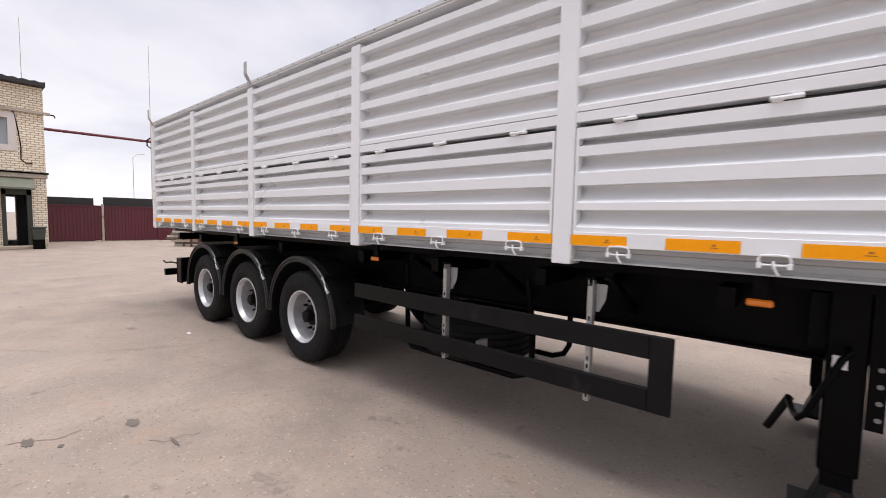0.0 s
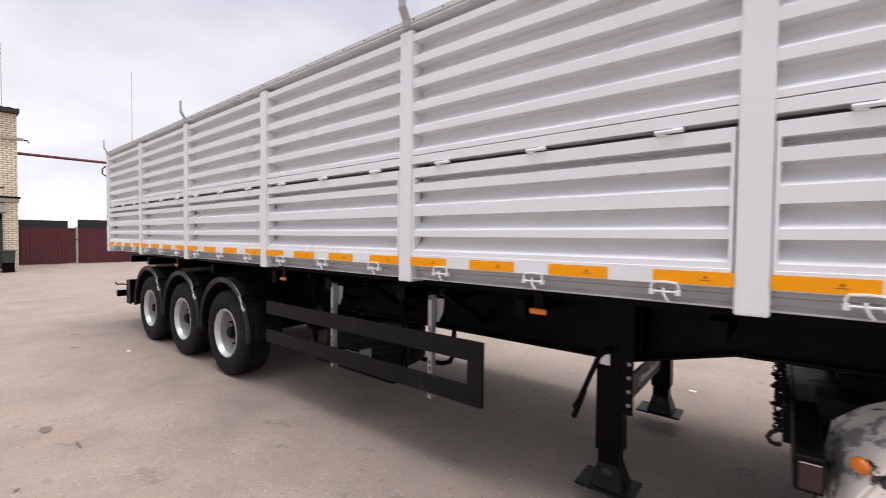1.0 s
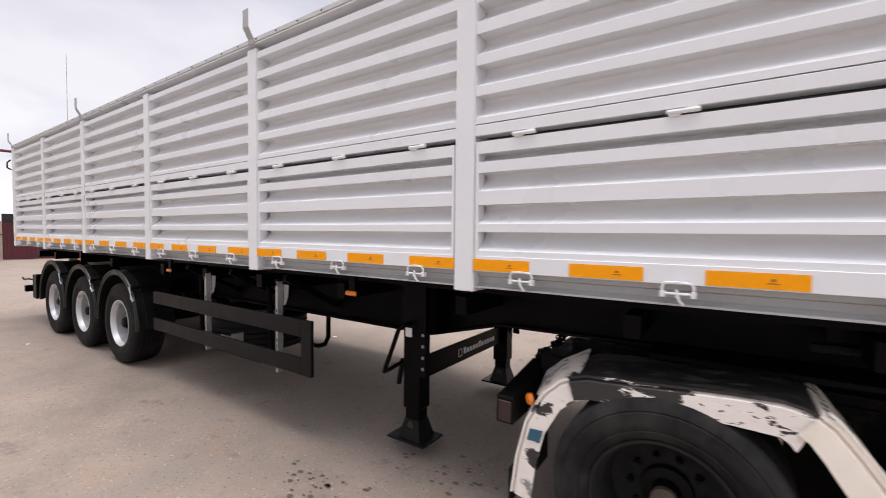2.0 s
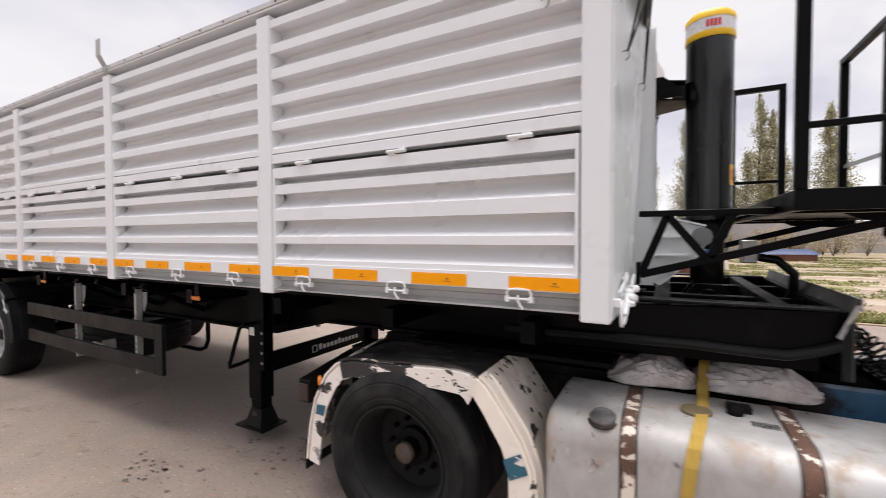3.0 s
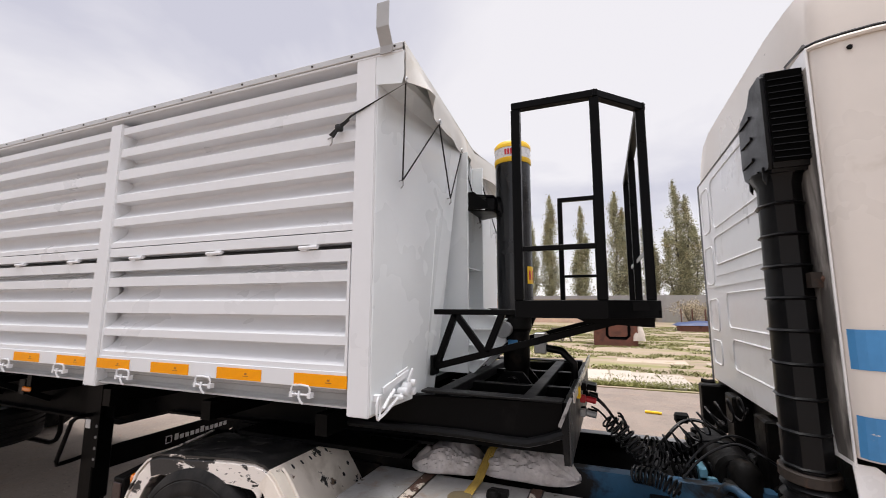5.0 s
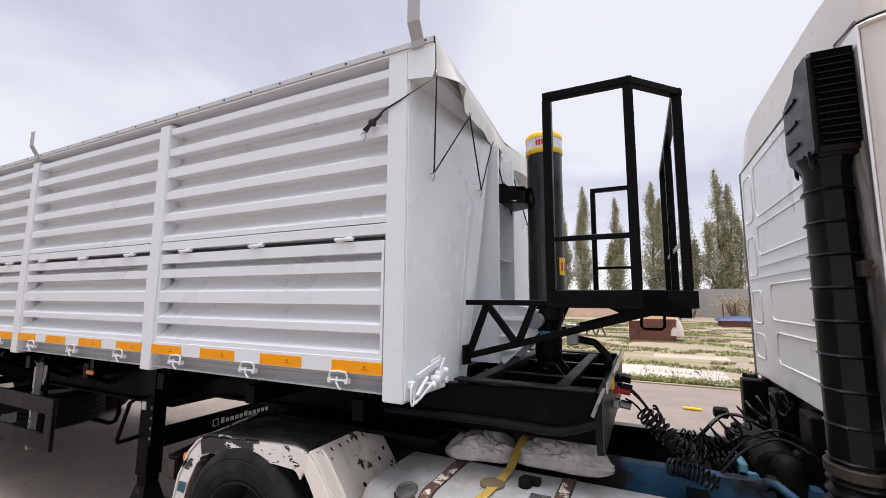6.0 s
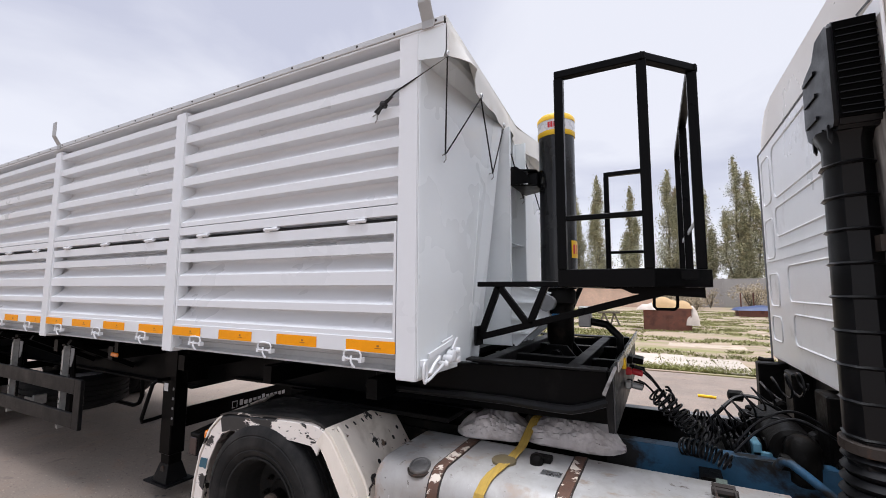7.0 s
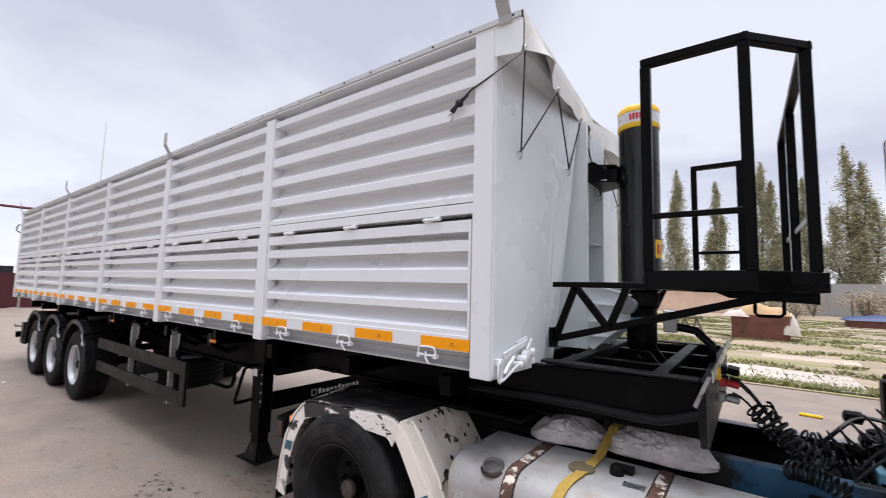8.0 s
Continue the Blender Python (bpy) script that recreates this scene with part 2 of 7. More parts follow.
M["fender_in"] = mat("black_fender_liner", (0.02, 0.019, 0.018), 0.8, var=0.3, bump=0.2)
M["tank"] = mat("stained_aluminium_tank", (0.47, 0.465, 0.455), 0.46, 0.2, var=0.14, scale=4, fine=26, bump=0.05, bump_scale=18, stretch=(1, 1, 0.6),
                patches=[((0.33, 0.31, 0.29), 2.6, 0.45, 0.68, 0.65, 0), ((0.36, 0.30, 0.25), 7.0, 0.54, 0.66, 0.7, 0), ((0.12, 0.09, 0.07), 13.0, 0.64, 0.71, 0.9, 0), ((0.62, 0.62, 0.61), 22.0, 0.66, 0.70, 0.4, 0), ((0.09, 0.075, 0.06), 34.0, 0.69, 0.71, 0.9, 0)])
M["strap"] = mat("rusty_chipped_strap", (0.115, 0.058, 0.038), 0.75, var=0.3, scale=12, fine=90, bump=0.3, bump_scale=60,
                 patches=[((0.70, 0.62, 0.53), 11.0, 0.505, 0.53, 0.6, 0, 2, 0.80, -0.28)])
M["webbing"] = mat("yellow_woven_webbing", (0.55, 0.36, 0.07), 0.8, var=0.2, scale=9, fine=200, bump=0.5, bump_scale=400, stretch=(8, 1, 1))
M["green_webbing"] = mat("faded_green_webbing", (0.15, 0.19, 0.16), 0.8, var=0.25, scale=9, fine=200, bump=0.5, bump_scale=400, stretch=(8, 1, 1))
M["sack"] = mat("dirty_white_woven_sack", (0.60, 0.55, 0.53), 0.45, var=0.22, scale=5, fine=60, bump=0.5, bump_scale=22,
                patches=[((0.28, 0.23, 0.20), 4.0, 0.55, 0.75, 0.85, 0)])
M["coil"] = mat("black_coiled_hose", (0.007, 0.007, 0.0075), 0.35, var=0.3, scale=10, fine=60, bump=0.05, spec=0.3)
M["grime"] = mat("oily_black_grime", (0.006, 0.0055, 0.005), 0.5, var=0.4, scale=8, fine=50, bump=0.3, bump_scale=40, spec=0.10,
                 patches=[((0.028, 0.021, 0.016), 6.0, 0.58, 0.75, 0.9, 0)])
M["lamp_orange"] = mat("orange_lamp_lens", (0.72, 0.19, 0.01), 0.2, var=0.05, scale=20, bump=0.0, coat=0.5)
M["lamp_red"] = mat("dark_red_lamp_lens", (0.016, 0.002, 0.002), 0.35, var=0.05, scale=20, bump=0.0, coat=0.5)
M["floor"] = mat("worn_dusty_asphalt", (0.275, 0.223, 0.187), 0.88, var=0.26, scale=1.3, fine=17.0, bump=0.6, bump_scale=150, spec=0.25,
                 patches=[((0.29, 0.237, 0.198), 0.25, 0.45, 0.72, 0.9, 0), ((0.235, 0.20, 0.17), 0.6, 0.52, 0.70, 0.85, 0), ((0.27, 0.203, 0.16), 2.6, 0.55, 0.72, 0.9, 0), ((0.20, 0.16, 0.135), 5.5, 0.60, 0.72, 0.88, 0),
                          ((0.42, 0.355, 0.30), 34.0, 0.60, 0.70, 0.9, 0), ((0.12, 0.097, 0.085), 40.0, 0.60, 0.67, 0.9, 0), ((0.18, 0.145, 0.128), 2.1, 0.66, 0.70, 0.85, 0), ((0.33, 0.20, 0.15), 9.0, 0.66, 0.71, 0.9, 0)])
M["stain"] = mat("oil_stain", (0.105, 0.085, 0.072), 0.6, var=0.3, scale=6, fine=40, bump=0.2, bump_scale=50)
M["crack"] = mat("dark_crack", (0.20, 0.155, 0.125), 0.95, var=0.3, scale=9, fine=60, bump=0.3)
M["lot"] = mat("sandy_soil_with_grass", (0.35, 0.27, 0.195), 0.95, var=0.3, scale=0.5, fine=6, bump=0.6, bump_scale=12, stretch=(0.25, 1, 1),
               patches=[((0.22, 0.21, 0.08), 0.9, 0.53, 0.62, 0.95, 0), ((0.23, 0.22, 0.09), 3.0, 0.55, 0.7, 0.95, 0)])
M["slab"] = mat("pale_weathered_concrete", (0.40, 0.33, 0.255), 0.9, var=0.15, scale=1.2, fine=14, bump=0.3, bump_scale=30, rand=0.18,
                patches=[((0.29, 0.24, 0.15), 1.6, 0.56, 0.7, 0.95, 0)])
M["slab_white"] = mat("pale_concrete_plate", (0.48, 0.42, 0.355), 0.85, var=0.1, scale=1.2, fine=14, bump=0.2, rand=0.06)
M["grass"] = mat("autumn_grass", (0.25, 0.25, 0.09), 0.9, var=0.45, scale=0.6, fine=8, bump=0.0)
M["rust"] = mat("rusty_brown_sheet", (0.16, 0.062, 0.042), 0.8, var=0.25, scale=2, fine=20, bump=0.2, patches=[((0.09, 0.04, 0.03), 2.5, 0.5, 0.7, 0.9, 0)])
M["ochre"] = mat("ochre_cloth_cover", (0.48, 0.32, 0.16), 0.85, var=0.15, scale=2, fine=20, bump=0.3, bump_scale=8)
M["rag"] = mat("pale_rag_cover", (0.55, 0.48, 0.42), 0.85, var=0.2, scale=3, fine=20, bump=0.3, bump_scale=10)
M["oldwood"] = mat("weathered_grey_timber", (0.16, 0.135, 0.105), 0.85, var=0.25, scale=6, fine=30, bump=0.3)
M["bluetarp"] = mat("blue_tarpaulin", (0.022, 0.045, 0.13), 0.5, var=0.2, scale=1.5, fine=14, bump=0.4, bump_scale=4)
M["fence"] = mat("grey_concrete_fence", (0.36, 0.345, 0.335), 0.9, var=0.12, scale=0.4, fine=5, bump=0.2, rand=0.08)
M["brush"] = mat("dry_bush_leaves", (0.44, 0.37, 0.26), 0.9, var=0.4, scale=1.0, fine=6, bump=0.0)
M["orange_brick"] = mat("faded_orange_brickwork", (0.74, 0.53, 0.41), 0.9, var=0.2, scale=0.7, fine=6, bump=0.2)
M["leaf"] = mat("poplar_leaves", (0.45, 0.43, 0.26), 0.65, var=0.5, scale=0.9, fine=4, bump=0.0, patches=[((0.34, 0.26, 0.12), 0.6, 0.53, 0.70, 0.8, 0), ((0.19, 0.195, 0.10), 1.7, 0.54, 0.64, 0.8, 0)])
M["bark"] = mat("grey_bark", (0.12, 0.105, 0.085), 0.9, var=0.3, scale=4, fine=30, bump=0.5, bump_scale=20)
M["maroon"] = mat("maroon_gate_paint", (0.105, 0.016, 0.026), 0.55, var=0.18, scale=1.0, fine=9, bump=0.08, rand=0.1)
M["slate"] = mat("dark_fibre_cement_sheet", (0.035, 0.033, 0.035), 0.85, var=0.2, scale=1, fine=9, bump=0.1)
M["green_paint"] = mat("dark_green_door_paint", (0.036, 0.042, 0.032), 0.6, var=0.25, scale=2, fine=12, bump=0.05)
M["awning"] = mat("weathered_green_awning", (0.15, 0.155, 0.12), 0.8, var=0.2, scale=2, fine=12, bump=0.1)
M["frame_white"] = mat("white_window_frame", (0.62, 0.56, 0.53), 0.5, var=0.08, bump=0.02)
M["stone_trim"] = mat("pale_plaster_band", (0.42, 0.36, 0.30), 0.9, var=0.15, bump=0.1)
# flat near-black: shade between the rails and behind the louvres set as colour
M["pit"] = mat("matt_black_gap_shade", (0.004, 0.004, 0.004), 1.0, var=0.3, bump=0.0, spec=0.0)
M["dark_room"] = mat("dark_interior", (0.02, 0.02, 0.022), 0.9, var=0.2, bump=0)


def brick_material():
    m = bpy.data.materials.new("cream_brickwork")
    m.use_nodes = True
    nt = m.node_tree
    N, L = nt.nodes.new, nt.links.new
    b = nt.nodes["Principled BSDF"]
    tc, br = N("ShaderNodeTexCoord"), N("ShaderNodeTexBrick")
    sp, add, cb = N("ShaderNodeSeparateXYZ"), N("ShaderNodeMath"), N("ShaderNodeCombineXYZ")
    L(tc.outputs["Object"], sp.inputs[0])
    L(sp.outputs[0], add.inputs[0]); L(sp.outputs[1], add.inputs[1])
    L(add.outputs[0], cb.inputs[0]); L(sp.outputs[2], cb.inputs[1]); L(cb.outputs[0], br.inputs["Vector"])
    br.inputs["Color1"].default_value, br.inputs["Color2"].default_value = (0.96, 0.86, 0.69, 1), (0.84, 0.71, 0.54, 1)
    br.inputs["Mortar"].default_value = (0.40, 0.33, 0.26, 1)
    br.inputs["Scale"].default_value, br.inputs["Brick Width"].default_value, br.inputs["Row Height"].default_value = 1.0, 0.26, 0.1
    br.inputs["Mortar Size"].default_value = 0.014
    no, mx = N("ShaderNodeTexNoise"), N("ShaderNodeMix")
    no.inputs["Scale"].default_value = 1.4
    mx.data_type, mx.blend_type = "RGBA", "MULTIPLY"
    mx.inputs[0].default_value = 0.2
    L(tc.outputs["Object"], no.inputs["Vector"]); L(br.outputs[0], mx.inputs[6]); L(no.outputs[0], mx.inputs[7])
    L(mx.outputs[2], b.inputs["Base Color"])
    b.inputs["Roughness"].default_value = 0.9
    bp = N("ShaderNodeBump")
    bp.inputs["Strength"].default_value, bp.inputs["Distance"].default_value, bp.invert = 0.6, 0.01, True
    L(br.outputs["Fac"], bp.inputs["Height"]); L(bp.outputs[0], b.inputs["Normal"])
    return m


def glass_material():
    m = bpy.data.materials.new("window_pane_glass")
    m.use_nodes = True
    b = m.node_tree.nodes["Principled BSDF"]
    b.inputs["Base Color"].default_value, b.inputs["Roughness"].default_value = (0.30, 0.34, 0.36, 1), 0.08
    b.inputs["Specular IOR Level"].default_value = 1.0
    return m


M["brick"], M["glass"] = brick_material(), glass_material()


# ---- mesh tools ----
def base_of(ob):
    at = Vector((0, 0, 0))
    while ob:
        at += ob.location
        ob = ob.parent
    return at


def thing(name, at, label, category, group="", kind=""):
    ob = new(name)
    ob.location, ob.empty_display_size = at, 0.1
    return tagged(ob, label, category, group, kind)


def mesh_of(name, bm, material, bevel=0.0, smooth=False, segments=1):
    if bevel:
        edges = [e for e in bm.edges if len(e.link_faces) == 2 and e.calc_face_angle(0) > 0.5]
        bmesh.ops.bevel(bm, geom=edges, offset=bevel, segments=segments, affect="EDGES", clamp_overlap=True)
    bmesh.ops.recalc_face_normals(bm, faces=bm.faces)
    me = bpy.data.meshes.new(name)
    bm.to_mesh(me)
    bm.free()
    if smooth:
        me.shade_smooth()
        me.set_sharp_from_angle(angle=radians(38))
    me.materials.append(material)
    return me


def part(name, bm, material, parent, label="", bevel=0.0, smooth=False, segments=1):
    """One mesh under a thing or part; its points are given in the world."""
    at = base_of(parent)
    if at.length:
        bmesh.ops.translate(bm, verts=bm.verts, vec=-at)
    ob = new(name, mesh_of(name, bm, material, bevel, smooth, segments))
    ob.parent = parent
    return tagged(ob, label)


def solo(name, bm, material, label, category, group="", kind="", bevel=0.0, smooth=False, at=None):
    """A thing that is one mesh, with its origin at its base."""
    if at is None:
        xs = [v.co for v in bm.verts]
        at = Vector((sum(c.x for c in xs) / len(xs), sum(c.y for c in xs) / len(xs), min(c.z for c in xs)))
    bmesh.ops.translate(bm, verts=bm.verts, vec=-Vector(at))
    ob = new(name, mesh_of(name, bm, material, bevel, smooth))
    ob.location = at
    return tagged(ob, label, category, group, kind)


def piece(name, me, parent, at, turn=None, label=""):
    """One more object on a shared mesh, at a place in the world."""
    ob = new(name, me)
    ob.parent = parent
    ob.location = Vector(at) - base_of(parent)
    if turn:
        ob.rotation_euler = turn
    return tagged(ob, label)


def box(bm, x0, x1, y0, y1, z0, z1):
    v = [bm.verts.new((x, y, z)) for x in (x0, x1) for y in (y0, y1) for z in (z0, z1)]
    for f in ((0, 1, 3, 2), (4, 6, 7, 5), (0, 4, 5, 1), (2, 3, 7, 6), (0, 2, 6, 4), (1, 5, 7, 3)):
        bm.faces.new([v[n] for n in f])
    return bm


def boxes(*rows):
    bm = bmesh.new()
    for r in rows:
        box(bm, *r)
    return bm


def prism(bm, pts, axis, a, b):
    """A polygon, given in the other two axes, drawn out along axis from a to b."""
    def at(p, d):
        c = list(p)
        c.insert("xyz".index(axis), d)
        return c
    lo, hi = [bm.verts.new(at(p, a)) for p in pts], [bm.verts.new(at(p, b)) for p in pts]
    n = len(pts)
    bm.faces.new(lo)
    bm.faces.new(hi[::-1])
    for k in range(n):
        bm.faces.new((lo[k], hi[k], hi[(k + 1) % n], lo[(k + 1) % n]))
    return bm


def bar(bm, p, q, w, h=None):
    """A square or flat bar from p to q; w across, h in height."""
    p, q = Vector(p), Vector(q)
    d = (q - p).normalized()
    side = d.cross(Vector((0, 0, 1)))
    side = Vector((1, 0, 0)) if side.length < 1e-3 else side.normalized()
    up = side.cross(d).normalized()
    h = w if h is None else h
    ends = []
    for c in (p, q):
        ends.append([bm.verts.new(c + side * (sx * w / 2) + up * (sz * h / 2)) for sx, sz in ((-1, -1), (1, -1), (1, 1), (-1, 1))])
    bm.faces.new(ends[0])
    bm.faces.new(ends[1][::-1])
    for k in range(4):
        bm.faces.new((ends[0][k], ends[1][k], ends[1][(k + 1) % 4], ends[0][(k + 1) % 4]))
    return bm


def tube(bm, pts, r, n=8, closed=False):
    pts = [Vector(p) for p in pts]
    m = len(pts)
    rings, up = [], None
    for k in range(m):
        a = pts[(k - 1) % m] if (k or closed) else pts[0]
        b = pts[(k + 1) % m] if (k < m - 1 or closed) else pts[-1]
        d = (b - a).normalized()
        if up is None:
            up = d.cross(Vector((0, 0, 1)))
            up = Vector((1, 0, 0)) if up.length < 1e-3 else up.normalized()
        up = (up - d * up.dot(d)).normalized()
        w = d.cross(up)
        rr = r[k] if isinstance(r, (list, tuple)) else r
        rings.append([bm.verts.new(pts[k] + up * (rr * math.cos(t)) + w * (rr * math.sin(t))) for t in (2 * math.pi * j / n for j in range(n))])
    for k in range(m if closed else m - 1):
        a, b = rings[k], rings[(k + 1) % m]
        for j in range(n):
            bm.faces.new((a[j], a[(j + 1) % n], b[(j + 1) % n], b[j]))
    if not closed:
        bm.faces.new(rings[0][::-1])
        bm.faces.new(rings[-1])
    return bm


def lathe(bm, profile, centre, axis="z", n=24, closed=True):
    """Turns (radius, height) points round an axis through centre; a closed profile makes a ring."""
    c = Vector(centre)
    rings = []
    for r, h in profile:
        ring = []
        for t in (2 * math.pi * j / n for j in range(n)):
            u, v = r * math.cos(t), r * math.sin(t)
            off = {"z": (u, v, h), "y": (u, h, v), "x": (h, u, v)}[axis]
            ring.append(bm.verts.new(c + Vector(off)))
        rings.append(ring)
    for k in range(len(rings) if closed else len(rings) - 1):
        a, b = rings[k], rings[(k + 1) % len(rings)]
        for j in range(n):
            bm.faces.new((a[j], a[(j + 1) % n], b[(j + 1) % n], b[j]))
    if not closed:
        for ring, (r, h) in ((rings[0], profile[0]), (rings[-1], profile[-1])):
            bm.faces.new(ring)
    return bm


def grid_sheet(bm, f, nu, nv, thick=None):
    """A sheet of points f(u, v), u and v from 0 to 1."""
    rows = [[bm.verts.new(f(i / nu, j / nv)) for j in range(nv + 1)] for i in range(nu + 1)]
    faces = [bm.faces.new((rows[i][j], rows[i + 1][j], rows[i + 1][j + 1], rows[i][j + 1])) for i in range(nu) for j in range(nv)]
    if thick:
        bmesh.ops.recalc_face_normals(bm, faces=bm.faces)
        bmesh.ops.solidify(bm, geom=bm.faces[:], thickness=thick)
    return bm


def arc(cx, cz, r, a0, a1, n):
    return [(cx + r * math.cos(radians(a0 + (a1 - a0) * k / n)), cz + r * math.sin(radians(a0 + (a1 - a0) * k / n))) for k in range(n + 1)]


def rounded(y0, y1, z0, z1, r, n=4):
    pts = []
    for cy, cz, a in ((y1 - r, z1 - r, 0), (y0 + r, z1 - r, 90), (y0 + r, z0 + r, 180), (y1 - r, z0 + r, 270)):
        pts += arc(cy, cz, r, a, a + 90, n)
    return pts


# ---- ground ----
ground = solo("ground", grid_sheet(bmesh.new(), lambda u, v: (-900 + 1800 * u, -900 + 1800 * v, 0.0), 8, 8), M["floor"],
              "worn dusty pinkish-grey asphalt yard with cracks and stains", "ground", kind="structure", at=(0, 0, 0))

# ---- semi-trailer: body ----
POSTS = [0.0, -2.126, -4.228, -6.315, -8.42, -10.36, -12.28]
POST_W, BODY_Y1 = 0.128, 2.56
Z_FOOT, Z_TOP = 1.388, 3.272
# proud bands of the pressed side sheet, as top and foot heights
UPPER_BANDS = [(3.208, 3.157), (3.045, 2.987), (2.883, 2.817), (2.702, 2.646), (2.53, 2.478), (2.357, 2.3235)]
LOWER_BANDS = [(2.226, 2.159), (2.112, 2.053), (1.952, 1.876), (1.77, 1.725), (1.621, 1.506)]
Y_BAND, Y_DEEP, Y_BACK = 0.008, 0.112, 0.138

trailer = thing("semi_trailer", (-6.0, 1.28, 0), "white grain semi-trailer with ribbed sides on a black three-axle chassis", "trailer")


def sheet_profile(z_top, bands, deep_above):
    """Side view of the pressed sheet: a level return under each band, then a hollow face that runs out to the next one."""
    pts = []
    if deep_above:
        pts += [(Y_DEEP - 0.002, z_top), (Y_DEEP, bands[0][0] + 0.03), (0.040, bands[0][0] + 0.012)]
    for k, (hi, lo) in enumerate(bands):
        pts += [(Y_BAND, hi), (Y_BAND, lo)]
        if k < len(bands) - 1:
            nxt = bands[k + 1][0]
            h = lo - nxt
            d = Y_DEEP - Y_BAND
            pts += [(Y_BAND + d * q, nxt + h * (1 - r)) for r, q in ((-0.02, 0.90), (0.05, 0.97), (0.14, 1.0), (0.24, 0.97), (0.36, 0.88), (0.48, 0.75), (0.60, 0.60), (0.72, 0.43), (0.84, 0.25), (0.94, 0.09))]
    pts += [(Y_BACK, bands[-1][1]), (Y_BACK, z_top if deep_above else bands[0][0])]
    return pts


def reflector_mesh():
    bm = boxes((-0.166, 0.166, -0.004, 0, -0.031, 0.031))
    return mesh_of("reflector", bm, M["amber"], 0.0015)


def latch_mesh():
    """A bent wire handle in two lugs, with a small drop hook."""
    bm = bmesh.new()
    tube(bm, [(-0.058, -0.014, -0.020), (-0.060, -0.016, 0.014), (-0.050, -0.016, 0.030), (0.0, -0.016, 0.034), (0.050, -0.016, 0.030), (0.060, -0.016, 0.014), (0.058, -0.014, -0.020)], 0.0058, 6)
    for s in (-1, 1):
        box(bm, s * 0.058 - 0.010, s * 0.058 + 0.010, -0.022, 0.008, -0.030, -0.004)
    tube(bm, [(-0.055, -0.016, -0.014), (0.055, -0.016, -0.014)], 0.006, 6)
    tube(bm, [(-0.004, -0.020, 0.004), (0.0, -0.028, -0.026), (0.012, -0.024, -0.050), (0.020, -0.016, -0.060)], 0.006, 6)
    return mesh_of("latch", bm, M["white"], 0.0, True)


def hinge_mesh():
    bm = bmesh.new()
    tube(bm, [(-0.062, -0.004, 0), (0.062, -0.004, 0)], 0.011, 8)
    box(bm, -0.055, -0.012, -0.005, 0.02, -0.018, -0.002)
    box(bm, 0.012, 0.055, -0.005, 0.02, 0.002, 0.018)
    return mesh_of("hinge", bm, M["white"], 0.0)


def screw_mesh():
    bm = lathe(bmesh.new(), [(0.003, -0.005), (0.006, -0.004), (0.0075, 0.0)], (0, 0, 0), "y", 8, closed=False)
    return mesh_of("screw", bm, M["hub"])


REFLECTOR, LATCH, HINGE, SCREW = reflector_mesh(), latch_mesh(), hinge_mesh(), screw_mesh()
MARK = mesh_of("printed_mark", boxes((-0.008, 0.008, -0.0008, 0, -0.006, 0.004), (-0.02, 0.02, -0.0008, 0, -0.016, -0.012)), M["mark"])

for k in range(6):
    x0, x1 = POSTS[k + 1] + POST_W, POSTS[k]
    span = x1 - x0
    upper = part("upper_side_panel", prism(bmesh.new(), sheet_profile(Z_TOP, UPPER_BANDS, True), "x", x0 - 0.01, x1 + 0.01), M["white"], trailer, smooth=True)
    part("seam_strip", boxes((x0, x1, 0.005, 0.09, 2.258, 2.3170)), M["white"], upper, bevel=0.002)
    hatch = part("hatch_panel", prism(bmesh.new(), sheet_profile(2.224, LOWER_BANDS, False), "x", x0 + 0.012, x1 - 0.014), M["white"], trailer,
                 "white pressed hatch panel with amber reflectors", smooth=True)
    for e0 in (x0 + 0.004, x1 - 0.026):
        part("hatch_edge", boxes((e0, e0 + 0.018, 0.004, 0.08, 1.506, 2.224)), M["white"], hatch, bevel=0.002)
    part("reflector_strip", boxes((x0 + 0.01, x1 - 0.01, 0.0, 0.009, 1.506, 1.592)), M["white"], hatch, bevel=0.002)
    part("backing_wall", boxes((x0 - 0.005, x1 + 0.005, 0.142, 0.155, 1.42, 3.265)), M["grey_steel"], trailer)
    for f in (0.0835, 0.3535, 0.637, 0.9165):
        r = piece("reflector", REFLECTOR, hatch, (x0 + f * span, -0.0005, 1.543))
        piece("printed_mark", MARK, r, (x0 + f * span + 0.055, -0.0046, 1.548))
    for f in (0.146, 0.505, 0.86):
        piece("latch", LATCH, hatch, (x0 + f * span, 0.004, 1.482))
        piece("hinge", HINGE, hatch, (x0 + f * span, 0.004, 2.242))
    sill = [(0.05, 1.506), (0.052, 1.478), (0.070, 1.470), (0.072, 1.438), (0.05, 1.424), (0.014, 1.421), (0.014, 1.412), (0.1, 1.412), (0.1, 1.506)]
    part("sill", prism(bmesh.new(), sill, "x", x0 - 0.01, x1 + 0.01), M["sill_grey"], trailer, "dusty grey folded sill")
    # far side, plain
    part("far_side_panel", boxes((x0 - 0.01, x1 + 0.01, BODY_Y1 - 0.06, BODY_Y1 - 0.01, 1.412, Z_TOP)), M["white"], trailer)

